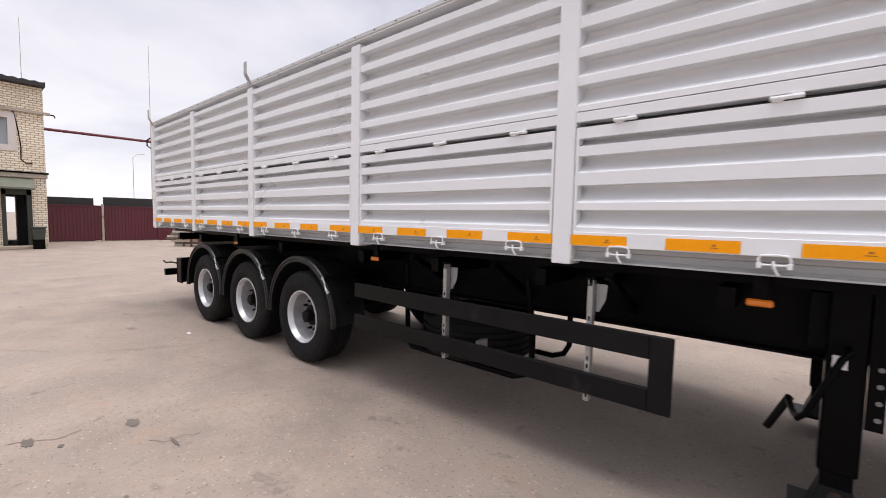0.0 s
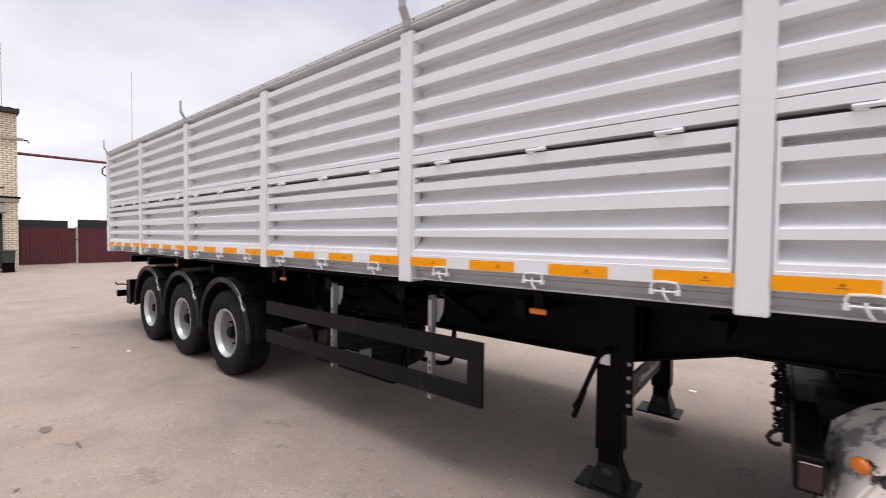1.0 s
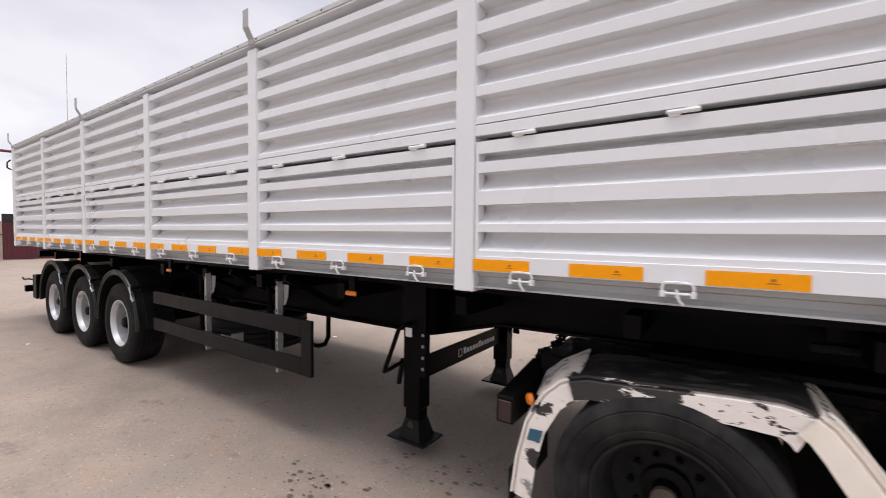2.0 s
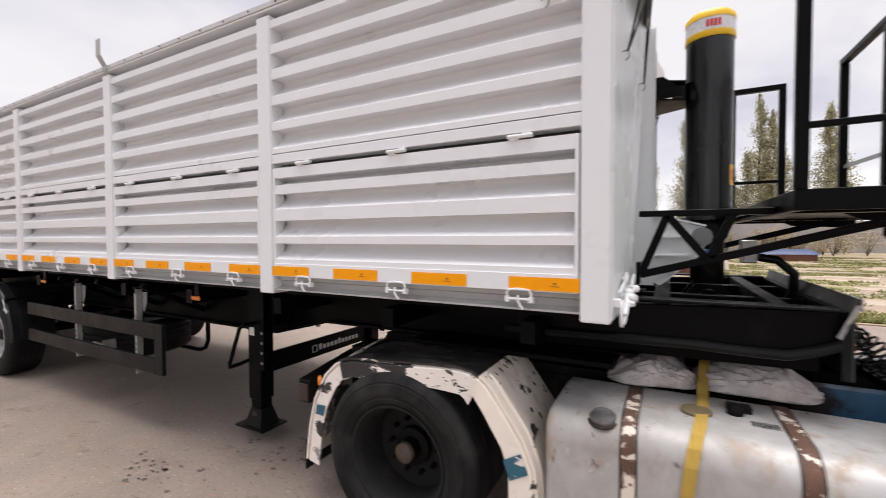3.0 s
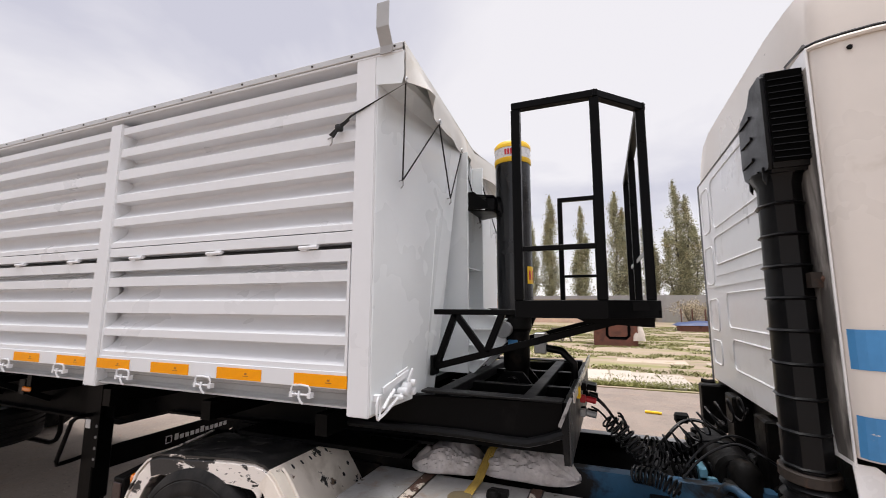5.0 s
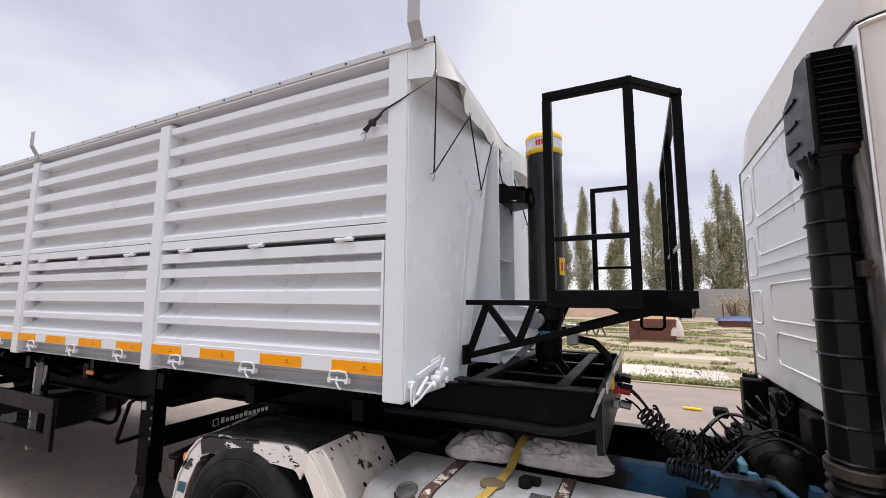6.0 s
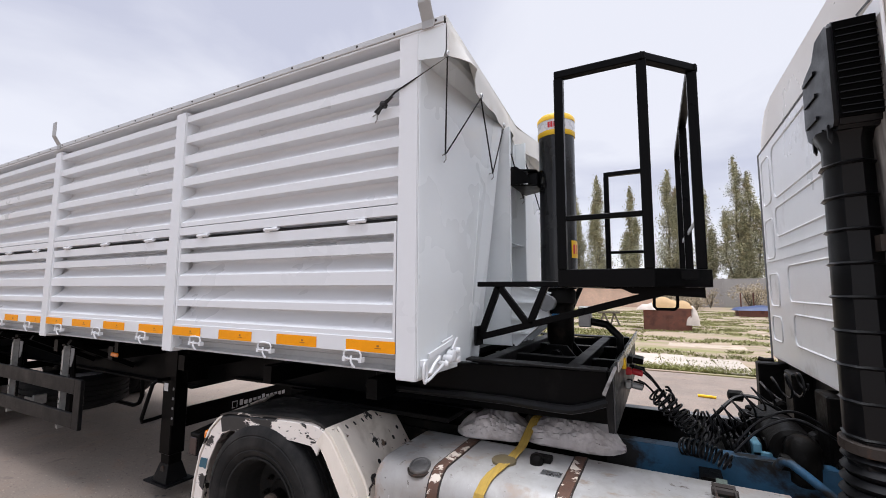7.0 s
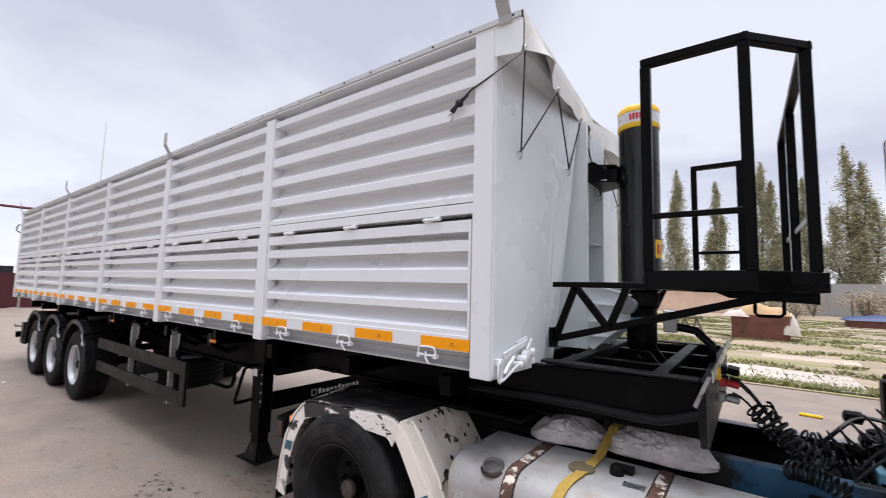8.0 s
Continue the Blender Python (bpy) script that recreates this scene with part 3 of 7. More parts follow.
for k, x in enumerate(POSTS):
    w = POST_W
    bm = bmesh.new()
    box(bm, x, x + w, -0.004, 0.157, Z_FOOT - (0.008 if k == 0 else 0.0), Z_TOP + (-0.03 if 0 < k < 6 else 0.004))
    post = part("side_post", bm, M["white"], trailer, bevel=0.006, segments=2)
    part("far_side_post", boxes((x, x + w, BODY_Y1 - 0.1, BODY_Y1, Z_FOOT, Z_TOP)), M["white"], trailer, bevel=0.005)
    if k % 2 == 0:
        bm = bmesh.new()
        cx = x + w * 0.6 + (0.115 if k == 0 else 0)
        prism(bm, [(-0.018, 3.315), (-0.065, 3.395), (-0.065, 3.54), (-0.058, 3.54), (-0.058, 3.398), (-0.012, 3.318), (-0.012, 3.27), (-0.018, 3.27)], "x", cx - 0.038, cx + 0.038)
        part("tarp_stop", bm, M["sill_grey"], trailer, "bent grey steel stop plate", bevel=0.002)
rail = part("top_rail", boxes((POSTS[-1], 0.285, -0.006, 0.16, 3.270, 3.284)), M["white"], trailer, bevel=0.003)
strip = part("clamp_strip", boxes((POSTS[-1], 0.285, -0.012, 0.004, 3.285, 3.322)), M["strip"], trailer, "screwed metal clamping strip", bevel=0.003)
x = 0.24
while x > POSTS[-1]:
    piece("screw", SCREW, strip, (x, -0.012, 3.304))
    x -= 0.27
part("far_top_rail", boxes((POSTS[-1], 0.29, BODY_Y1 - 0.06, BODY_Y1, 3.272, 3.32)), M["white"], trailer)
part("body_floor", boxes((POSTS[-1], 0.1, 0.1, BODY_Y1 - 0.1, 1.40, 1.44)), M["black"], trailer)
part("rear_gate", boxes((POSTS[-1] - 0.05, POSTS[-1], 0.0, BODY_Y1, 1.40, 3.31)), M["white"], trailer, bevel=0.004)
part("rear_corner_hook", tube(bmesh.new(), [(-12.3, -0.02, 3.05), (-12.34, -0.06, 3.0), (-12.3, -0.07, 2.9), (-12.3, -0.01, 2.86)], 0.012, 6), M["black"], trailer)
for y in (0.35, 0.9, 1.65, 2.2):
    part("floor_stringer", boxes((-12.2, -0.05, y - 0.03, y + 0.03, 1.335, 1.40)), M["black"], trailer)

# front wall with the pocket for the lifting cylinder
YC = 1.28
for s in (1, -1):
    def yy(v):
        return v if s == 1 else 2 * YC - v
    bm = bmesh.new()
    foot = (0.150, 0.585, 1.39)
    fold_top, edge_foot, edge_top = (0.172, 1.03, 3.14), (0.152, 0.753, 1.395), (0.200, 1.145, 3.14)
    crease_top = (0.166, 0.85, 3.14)
    mid = [tuple(a + (b - a) * 0.5 for a, b in zip(foot, p)) for p in (crease_top, fold_top)]
    v = {k: bm.verts.new((p[0], yy(p[1]), p[2])) for k, p in dict(a=(0.1285, 0.0, 1.395), b=foot, c=crease_top, d=(0.1285, 0.0, 3.14), f=fold_top,
                                                                 m=(mid[0][0] + 0.004, mid[0][1], mid[0][2]), n=(mid[1][0] - 0.008, mid[1][1], mid[1][2]), s=edge_foot, e=edge_top,
                                                                 t=(0.178, (edge_foot[1] + edge_top[1]) / 2, 2.267)).items()}
    for loop in ("abmcd", "bnm", "mnfc", "bstn", "ntef"):
        bm.faces.new([v[k] for k in loop])
    bmesh.ops.recalc_face_normals(bm, faces=bm.faces)
    bmesh.ops.solidify(bm, geom=bm.faces[:], thickness=0.008)
    wing = part("front_wing", bm, M["white_front"], trailer, "smooth white front wall panel", bevel=0.004)
    bm = bmesh.new()
    a = [edge_foot, (0.178, (edge_foot[1] + edge_top[1]) / 2, 2.267), edge_top]
    b = [(0.02, 0.90, 1.39), (0.02, 1.03, 2.267), (0.02, 1.15, 3.14)]
    va, vb = [bm.verts.new((p[0] - 0.002, yy(p[1]), p[2])) for p in a], [bm.verts.new((p[0], yy(p[1]), p[2])) for p in b]
    for k in range(2):
        bm.faces.new((va[k], va[k + 1], vb[k + 1], vb[k]))
    bmesh.ops.recalc_face_normals(bm, faces=bm.faces)
    bmesh.ops.solidify(bm, geom=bm.faces[:], thickness=0.006)
    part("pocket_side", bm, M["white_front"], trailer)
    if s == 1:
        part("wing_sticker", prism(bmesh.new(), [(0.1355, 0.03), (0.1370, 0.03), (0.1450, 0.30), (0.1435, 0.30)], "z", 1.575, 1.63), M["sticker"], wing, "faded pinkish paper sticker")
for ry in (1.155, 1.565):
    rib = part("front_rib", boxes((0.02, 0.258, ry - 0.005, ry + 0.005, 1.44, 3.12)), M["white_front"], trailer, bevel=0.002)
    part("rib_flange", boxes((0.256, 0.264, ry - 0.014, ry + 0.014, 1.44, 3.12)), M["white_front"], rib)
for z in (1.70, 2.22, 2.74):
    part("rib_shelf", boxes((0.02, 0.24, 1.16, 1.56, z - 0.004, z + 0.004)), M["white_front"], trailer)
part("front_wall", boxes((0.0, 0.02, 0.7, 1.86, 1.40, 3.14)), M["white_front"], trailer)


def front_x(y):
    """The upper front edge draws back a little towards the middle."""
    return 0.29 - 0.085 * min(y, 1.7) if y < 1.7 else 0.1455 + 0.168 * (y - 1.7)


bm = bmesh.new()
rows = []
for k in range(13):
    y = -0.0025 + (BODY_Y1 + 0.0025) * k / 12
    fx = front_x(max(0.0, y))
    low = 0.07 * max(0.0, 1 - y / 0.35)
    rows.append([bm.verts.new(p) for p in ((0.1285, y, 3.272), (fx, y, 3.272), (fx, y, 3.20 - low), (fx - 0.012, y, 3.165 - low), (0.1285, y, 3.115))])
for a, b in zip(rows, rows[1:]):
    for j in range(5):
        bm.faces.new((a[j], a[(j + 1) % 5], b[(j + 1) % 5], b[j]))
bm.faces.new(rows[0])
bm.faces.new(rows[-1][::-1])
part("front_header", bm, M["white_front"], trailer, "white overhanging header beam", bevel=0.005)
for y in (1.155, 1.565):
    bracket = part("cylinder_bracket", prism(bmesh.new(), [(0.265, 1.46), (0.30, 1.44), (0.545, 1.67), (0.545, 1.82), (0.265, 1.90)], "y", y - 0.006, y + 0.006), M["white_front"], trailer, "ribbed white gusset bracket")
    for xb, za in ((0.40, 1.54), (0.48, 1.64), (0.53, 1.76)):
        part("bracket_rib", boxes((0.27, xb, y - 0.03, y + 0.03, za - 0.005, za + 0.005)), M["white_front"], bracket)
    part("bracket_flange", bar(bmesh.new(), (0.28, y, 1.43), (0.55, y, 1.68), 0.05, 0.012), M["white_front"], bracket)
    part("bracket_flange", bar(bmesh.new(), (0.265, y, 1.905), (0.55, y, 1.83), 0.06, 0.012), M["white_front"], bracket)
bm = lathe(bmesh.new(), [(0.055, -0.05), (0.055, 0.05)], (0.53, 1.155, 1.76), "y", 16, closed=False)
part("pivot_bush", bm, M["grey_steel"], trailer, bevel=0.004)
# lower corner lock on the front wall
bm = bmesh.new()
bar(bm, (0.156, 0.085, 1.500), (0.170, 0.345, 1.556), 0.012, 0.034)
bar(bm, (0.158, 0.225, 1.555), (0.166, 0.345, 1.580), 0.010, 0.016)
box(bm, 0.138, 0.170, 0.02, 0.06, 1.455, 1.490)
lock = part("corner_lock", bm, M["white"], trailer, "white toggle lock with levers", bevel=0.003)
ring_pts = [(0.172, 0.018 + 0.018 * math.cos(a), 1.428 + 0.052 * math.sin(a)) for a in (2 * math.pi * k / 16 for k in range(16))]
part("lock_link", tube(bmesh.new(), ring_pts, 0.0065, 6, closed=True), M["white"], lock, smooth=True)
part("lock_rod", tube(bmesh.new(), [(0.178, 0.03, 1.386), (0.180, 0.07, 1.398), (0.184, 0.215, 1.452), (0.184, 0.26, 1.462)], 0.008, 8), M["white"], lock, smooth=True)
part("lock_rod", tube(bmesh.new(), [(0.180, 0.05, 1.42), (0.182, 0.10, 1.46), (0.182, 0.16, 1.492)], 0.009, 8), M["white"], lock, smooth=True)
for y, z, r, w in ((0.255, 1.468, 0.022, 0.03), (0.300, 1.482, 0.030, 0.022), (0.335, 1.505, 0.018, 0.04), (0.345, 1.455, 0.020, 0.034), (0.205, 1.448, 0.014, 0.03)):
    part("lock_pivot", lathe(bmesh.new(), [(r * 0.7, -w), (r, -w * 0.8), (r, w * 0.8), (r * 0.7, w)], (0.182, y, z), "x", 12, closed=False), M["white"], lock, smooth=True)
part("lock_lever", bar(bmesh.new(), (0.19, 0.295, 1.51), (0.198, 0.345, 1.575), 0.012, 0.018), M["white"], lock, bevel=0.002)
# catch for the tipped cylinder
for z, h in ((2.66, 0.0), (2.78, 0.0)):
    bm = bmesh.new()
    pts = [(0.262, 1.155), (0.262, 1.565), (0.44, 1.46), (0.44, 1.26)]
    prism(bm, pts, "z", z - 0.006, z + 0.006)
    part("catch_plate", bm, M["black"], trailer, "black steel catch plate", bevel=0.002)
part("catch_lip", prism(bmesh.new(), [(0.262, 2.66), (0.262, 2.80), (0.31, 2.80), (0.42, 2.70), (0.42, 2.66)], "y", 1.165, 1.173), M["black"], trailer)
part("catch_block", boxes((0.36, 0.44, 1.29, 1.43, 2.67, 2.775)), M["plastic"], trailer, bevel=0.008)

# ---- semi-trailer: frame ----
for y in (0.72, 1.84):
    bm = bmesh.new()
    prism(bm, [(-11.9, 1.335), (-11.9, 1.02), (-9.5, 0.91), (-2.75, 0.91), (-2.15, 1.06), (1.0, 1.10), (1.0, 1.335)], "y", y - 0.006, y + 0.006)
    for a, b in (((-11.9, 1.02), (-9.5, 0.91)), ((-9.5, 0.91), (-2.75, 0.91)), ((-2.75, 0.91), (-2.15, 1.06)), ((-2.15, 1.06), (0.2, 1.09))):
        bar(bm, (a[0], y, a[1]), (b[0], y, b[1]), 0.14, 0.016)
    box(bm, -11.9, 0.2, y - 0.07, y + 0.07, 1.319, 1.335)
    part("main_beam", bm, M["black"], trailer)
for x in (-11.6, -10.6, -9.3, -8.0, -6.4, -5.4, -4.4, -3.3, -2.2, -1.2, -0.3):
    part("cross_member", boxes((x - 0.04, x + 0.04, 0.2, 2.36, 1.20, 1.318)), M["black"], trailer)
for x in (-5.6, -4.75, -3.9):
    bm = bmesh.new()
    bar(bm, (x, 0.12, 1.33), (x, 0.70, 1.02), 0.05, 0.05)
    part("outrigger", bm, M["black"], trailer)
part("coupling_plate", boxes((-1.15, 0.1, 0.42, 2.14, 1.06, 1.09)), M["black"], trailer, bevel=0.004)
# front frame under the lifting cylinder
for y, name in ((0.47, "front_beam"), (2.09, "front_beam")):
    bm = prism(bmesh.new(), [(-0.45, 1.40), (1.0, 1.44), (1.0, 1.29), (0.86, 1.235), (-0.45, 1.215)], "y", y - 0.03, y + 0.03)
    part(name, bm, M["black"], trailer, bevel=0.006)
    part("beam_flange", boxes((0.22, 1.0, y - 0.06 if y < 1 else y - 0.03, y + 0.03 if y < 1 else y + 0.06, 1.438, 1.452)), M["guard"], trailer, bevel=0.003)
    bm = tube(bmesh.new(), [(-0.5, y - 0.05, 1.225), (0.45, y - 0.05, 1.238), (0.70, y - 0.05, 1.230), (0.82, y - 0.05, 1.231), (0.91, y - 0.05, 1.258), (1.0, y - 0.05, 1.295)], 0.024, 8)
    part("lower_rail", bm, M["guard"], trailer, smooth=True)
bm = bmesh.new()
prism(bm, [(0.44, 1.44), (2.12, 1.44), (2.12, 1.17), (0.44, 1.17)], "x", 1.0, 1.025)
part("front_plate", bm, M["black"], trailer, bevel=0.003)
bm = bmesh.new()
prism(bm, [(1.027, 1.44), (1.045, 1.50), (1.052, 1.50), (1.036, 1.43), (1.036, 1.15), (1.027, 1.15)], "y", 0.40, 2.16)
part("front_angle", bm, M["scuffed"], trailer, "scuffed dark steel front plate", bevel=0.002)
part("plate_edge", prism(bmesh.new(), [(1.052, 1.475), (1.035, 1.475), (0.975, 1.335), (0.990, 1.325)], "y", 0.392, 0.399), M["edge"], trailer, "worn bright plate edge")
part("plate_lug", prism(bmesh.new(), [(1.026, 1.44), (0.990, 1.34), (1.000, 1.15), (1.012, 1.15), (1.026, 1.15)], "y", 0.400, 0.412), M["guard"], trailer)
part("plate_edge", bar(bmesh.new(), (1.056, 0.40, 1.475), (1.056, 2.16, 1.475), 0.007, 0.05), M["steel"], trailer, "worn bright plate edge")
for x0, x1 in ((0.28, 0.36), (0.78, 0.85)):
    part("cross_channel", boxes((x0, x1, 0.47, 2.09, 1.38, 1.445)), M["guard"], trailer, bevel=0.004)
for y in (0.98, 1.62):
    part("cradle_beam", boxes((0.2, 1.0, y - 0.03, y + 0.03, 1.30, 1.42)), M["black"], trailer, bevel=0.004)
part("cradle_floor", boxes((0.05, 1.0, 0.5, 2.06, 1.22, 1.235)), M["black"], trailer)

# lifting cylinder
CX, CY = 0.575, 1.36
cylinder = part("lifting_cylinder", lathe(bmesh.new(), [(0.126, 1.86), (0.136, 1.87), (0.136, 3.035), (0.13, 3.04)], (CX, CY, 0), "z", 40, closed=False), M["cyl"], trailer,
                "tall glossy black hydraulic lifting cylinder", smooth=True)
part("cylinder_cap", lathe(bmesh.new(), [(0.140, 3.03), (0.143, 3.035), (0.143, 3.068), (0.140, 3.07)], (CX, CY, 0), "z", 40, closed=False), M["yellow"], cylinder, "yellow band", smooth=True)
part("cap_band", lathe(bmesh.new(), [(0.1405, 3.07), (0.1405, 3.15)], (CX, CY, 0), "z", 40, closed=False), M["silverband"], cylinder, "silver label band", smooth=True)
part("cap_top", lathe(bmesh.new(), [(0.143, 3.15), (0.143, 3.178), (0.125, 3.202), (0.07, 3.213), (0.0005, 3.215)], (CX, CY, 0), "z", 40, closed=False), M["yellow"], cylinder, "yellow cap", smooth=True)
for k in range(4):
    a = radians(-100 + 9 * k)
    bm = boxes((-0.008, 0.008, -0.0015, 0.0015, -0.022, 0.022))
    me = mesh_of("logo_bar", bm, M["red"])
    ob = piece("logo_bar", me, cylinder, (CX + 0.142 * math.cos(a), CY + 0.142 * math.sin(a), 3.11), (0, 0, a + math.pi / 2))
bm = grid_sheet(bmesh.new(), lambda u, v: (CX + 0.1375 * math.cos(radians(-36 + 46 * u)), CY + 0.1375 * math.sin(radians(-36 + 46 * u)), 2.09 + 0.13 * v), 8, 1)
part("cylinder_label", bm, M["yellow"], cylinder, "yellow warning label")
bm = bmesh.new()
for k in range(2):
    grid_sheet(bm, lambda u, v: (CX + 0.1385 * math.cos(radians(-29 + 17 * k + 9 * u)), CY + 0.1385 * math.sin(radians(-29 + 17 * k + 9 * u)), 2.12 + 0.07 * v), 4, 1)
part("label_bar", bm, M["red"], cylinder)
part("cylinder_foot", lathe(bmesh.new(), [(0.075, 1.30), (0.085, 1.46), (0.098, 1.48), (0.098, 1.74), (0.118, 1.76), (0.118, 1.84), (0.10, 1.87)], (CX, CY, 0), "z", 28, closed=False), M["grime"], cylinder, smooth=True)
bm = bmesh.new()
for s in (-1, 1):
    prism(bm, [(CX - 0.16, 1.235), (CX + 0.16, 1.235), (CX + 0.15, 1.36), (CX + 0.07, 1.46), (CX - 0.07, 1.46), (CX - 0.15, 1.36)], "y", CY + s * 0.13 - 0.015, CY + s * 0.13 + 0.015)
tube(bm, [(CX, CY - 0.19, 1.38), (CX, CY + 0.19, 1.38)], 0.05, 14)
part("cylinder_cradle", bm, M["black"], trailer, bevel=0.004)
part("valve_block", boxes((0.74, 0.82, 1.16, 1.26, 1.60, 1.74)), M["zinc"], trailer, "small galvanised valve block", bevel=0.006)
part("pressure_hose", tube(bmesh.new(), [(0.80, 1.2, 1.64), (0.92, 1.2, 1.62), (1.0, 1.2, 1.54), (1.0, 1.22, 1.42), (0.96, 1.3, 1.32)], 0.026, 10), M["plastic"], trailer, smooth=True)
part("cylinder_tag", boxes((CX - 0.04, CX + 0.03, CY - 0.104, CY - 0.096, 1.64, 1.68)), M["stripe"], cylinder, "small blue sticker")

# ---- semi-trailer: work platform with cage ----
cage_top, cage_bot = 2.985, 1.955
YA, YB = 0.285, 2.43
ring = [(0.822, YA), (1.218, YA), (1.442, YA + 0.24), (1.425, 2.02), (1.16, YB), (0.822, YB)]
platform = part("work_platform", boxes((0.80, 1.48, YA + 0.22, YB - 0.22, 1.885, 1.905)), M["cage"], trailer, "black steel work platform with tube railing")
bm = bmesh.new()
outline = [(0.80, YA - 0.02), (1.235, YA - 0.02), (1.485, YA + 0.235), (1.485, YB - 0.235), (1.235, YB + 0.02), (0.80, YB + 0.02)]
inner = [(0.84, YA + 0.02), (1.22, YA + 0.02), (1.445, YA + 0.25), (1.445, YB - 0.25), (1.22, YB - 0.02), (0.84, YB - 0.02)]
for z0, z1 in ((1.868, 1.955),):
    rings = [[bm.verts.new((p[0], p[1], z)) for p in loop] for loop, z in ((outline, z0), (outline, z1), (inner, z1), (inner, z0))]
    for a in range(4):
        b = (a + 1) % 4
        for k in range(6):
            j = (k + 1) % 6
            bm.faces.new((rings[a][k], rings[a][j], rings[b][j], rings[b][k]))
part("platform_rim", bm, M["cage"], platform, bevel=0.003)
for k in range(14):
    y = YA + 0.1 + k * (YB - YA - 0.2) / 13
    part("grating_bar", boxes((0.84, 1.42, y - 0.006, y + 0.006, 1.905, 1.945)), M["cage"], platform)
for k, (x, y) in enumerate(ring + [(1.435, 1.36)]):
    part("railing_post", boxes((x - 0.023, x + 0.023, y - 0.023, y + 0.023, cage_bot, cage_top - 0.02)), M["cage"], platform, bevel=0.004)
for k in (0, 1, 2, 4):
    a, b = Vector(ring[k]), Vector(ring[k + 1])
    ext = (b - a).normalized() * 0.021
    a, b = a - ext, b + ext
    part("top_rail", bar(bmesh.new(), (*a, cage_top), (*b, cage_top), 0.046, 0.04), M["cage"], platform, bevel=0.004)
for (a, b) in ((ring[0], ring[1]), (ring[4], ring[5])):
    part("middle_rail", bar(bmesh.new(), (*a, 2.215), (*b, 2.215), 0.024, 0.026), M["cage"], platform, bevel=0.003)
part("door_strap", bar(bmesh.new(), (1.44, 0.66, 2.22), (1.43, 2.02, 2.25), 0.006, 0.026), M["zinc"], platform, "thin bare metal brace")
for y in (0.66, 1.90):
    truss = part("truss_bracket", boxes((0.20, 1.42, y - 0.02, y + 0.02, 1.872, 1.905)), M["cage"], platform, bevel=0.003)
    for p, q in (((0.21, 1.55), (0.86, 1.73)), ((0.86, 1.73), (1.36, 1.87)), ((0.22, 1.57), (0.34, 1.88)), ((0.34, 1.88), (0.52, 1.65)), ((0.54, 1.65), (0.64, 1.88))):
        part("truss_bar", bar(bmesh.new(), (p[0], y, p[1]), (q[0], y, q[1]), 0.036, 0.04), M["cage"], truss, bevel=0.003)
    part("truss_pad", boxes((0.19, 0.21, y - 0.05, y + 0.05, 1.50, 1.62)), M["cage"], truss)
    part("gusset_plate", prism(bmesh.new(), [(1.12, 1.835), (1.46, 1.815), (1.46, 1.868), (1.05, 1.868)], "y", y - 0.03, y - 0.022), M["cage"], truss)
bm = tube(bmesh.new(), [(1.225, 0.72, 1.87), (1.222, 0.72, 1.765), (1.235, 0.72, 1.75), (1.32, 0.72, 1.75), (1.335, 0.72, 1.765), (1.338, 0.72, 1.87)], 0.009, 6)
part("step_loop", bm, M["cage"], platform)

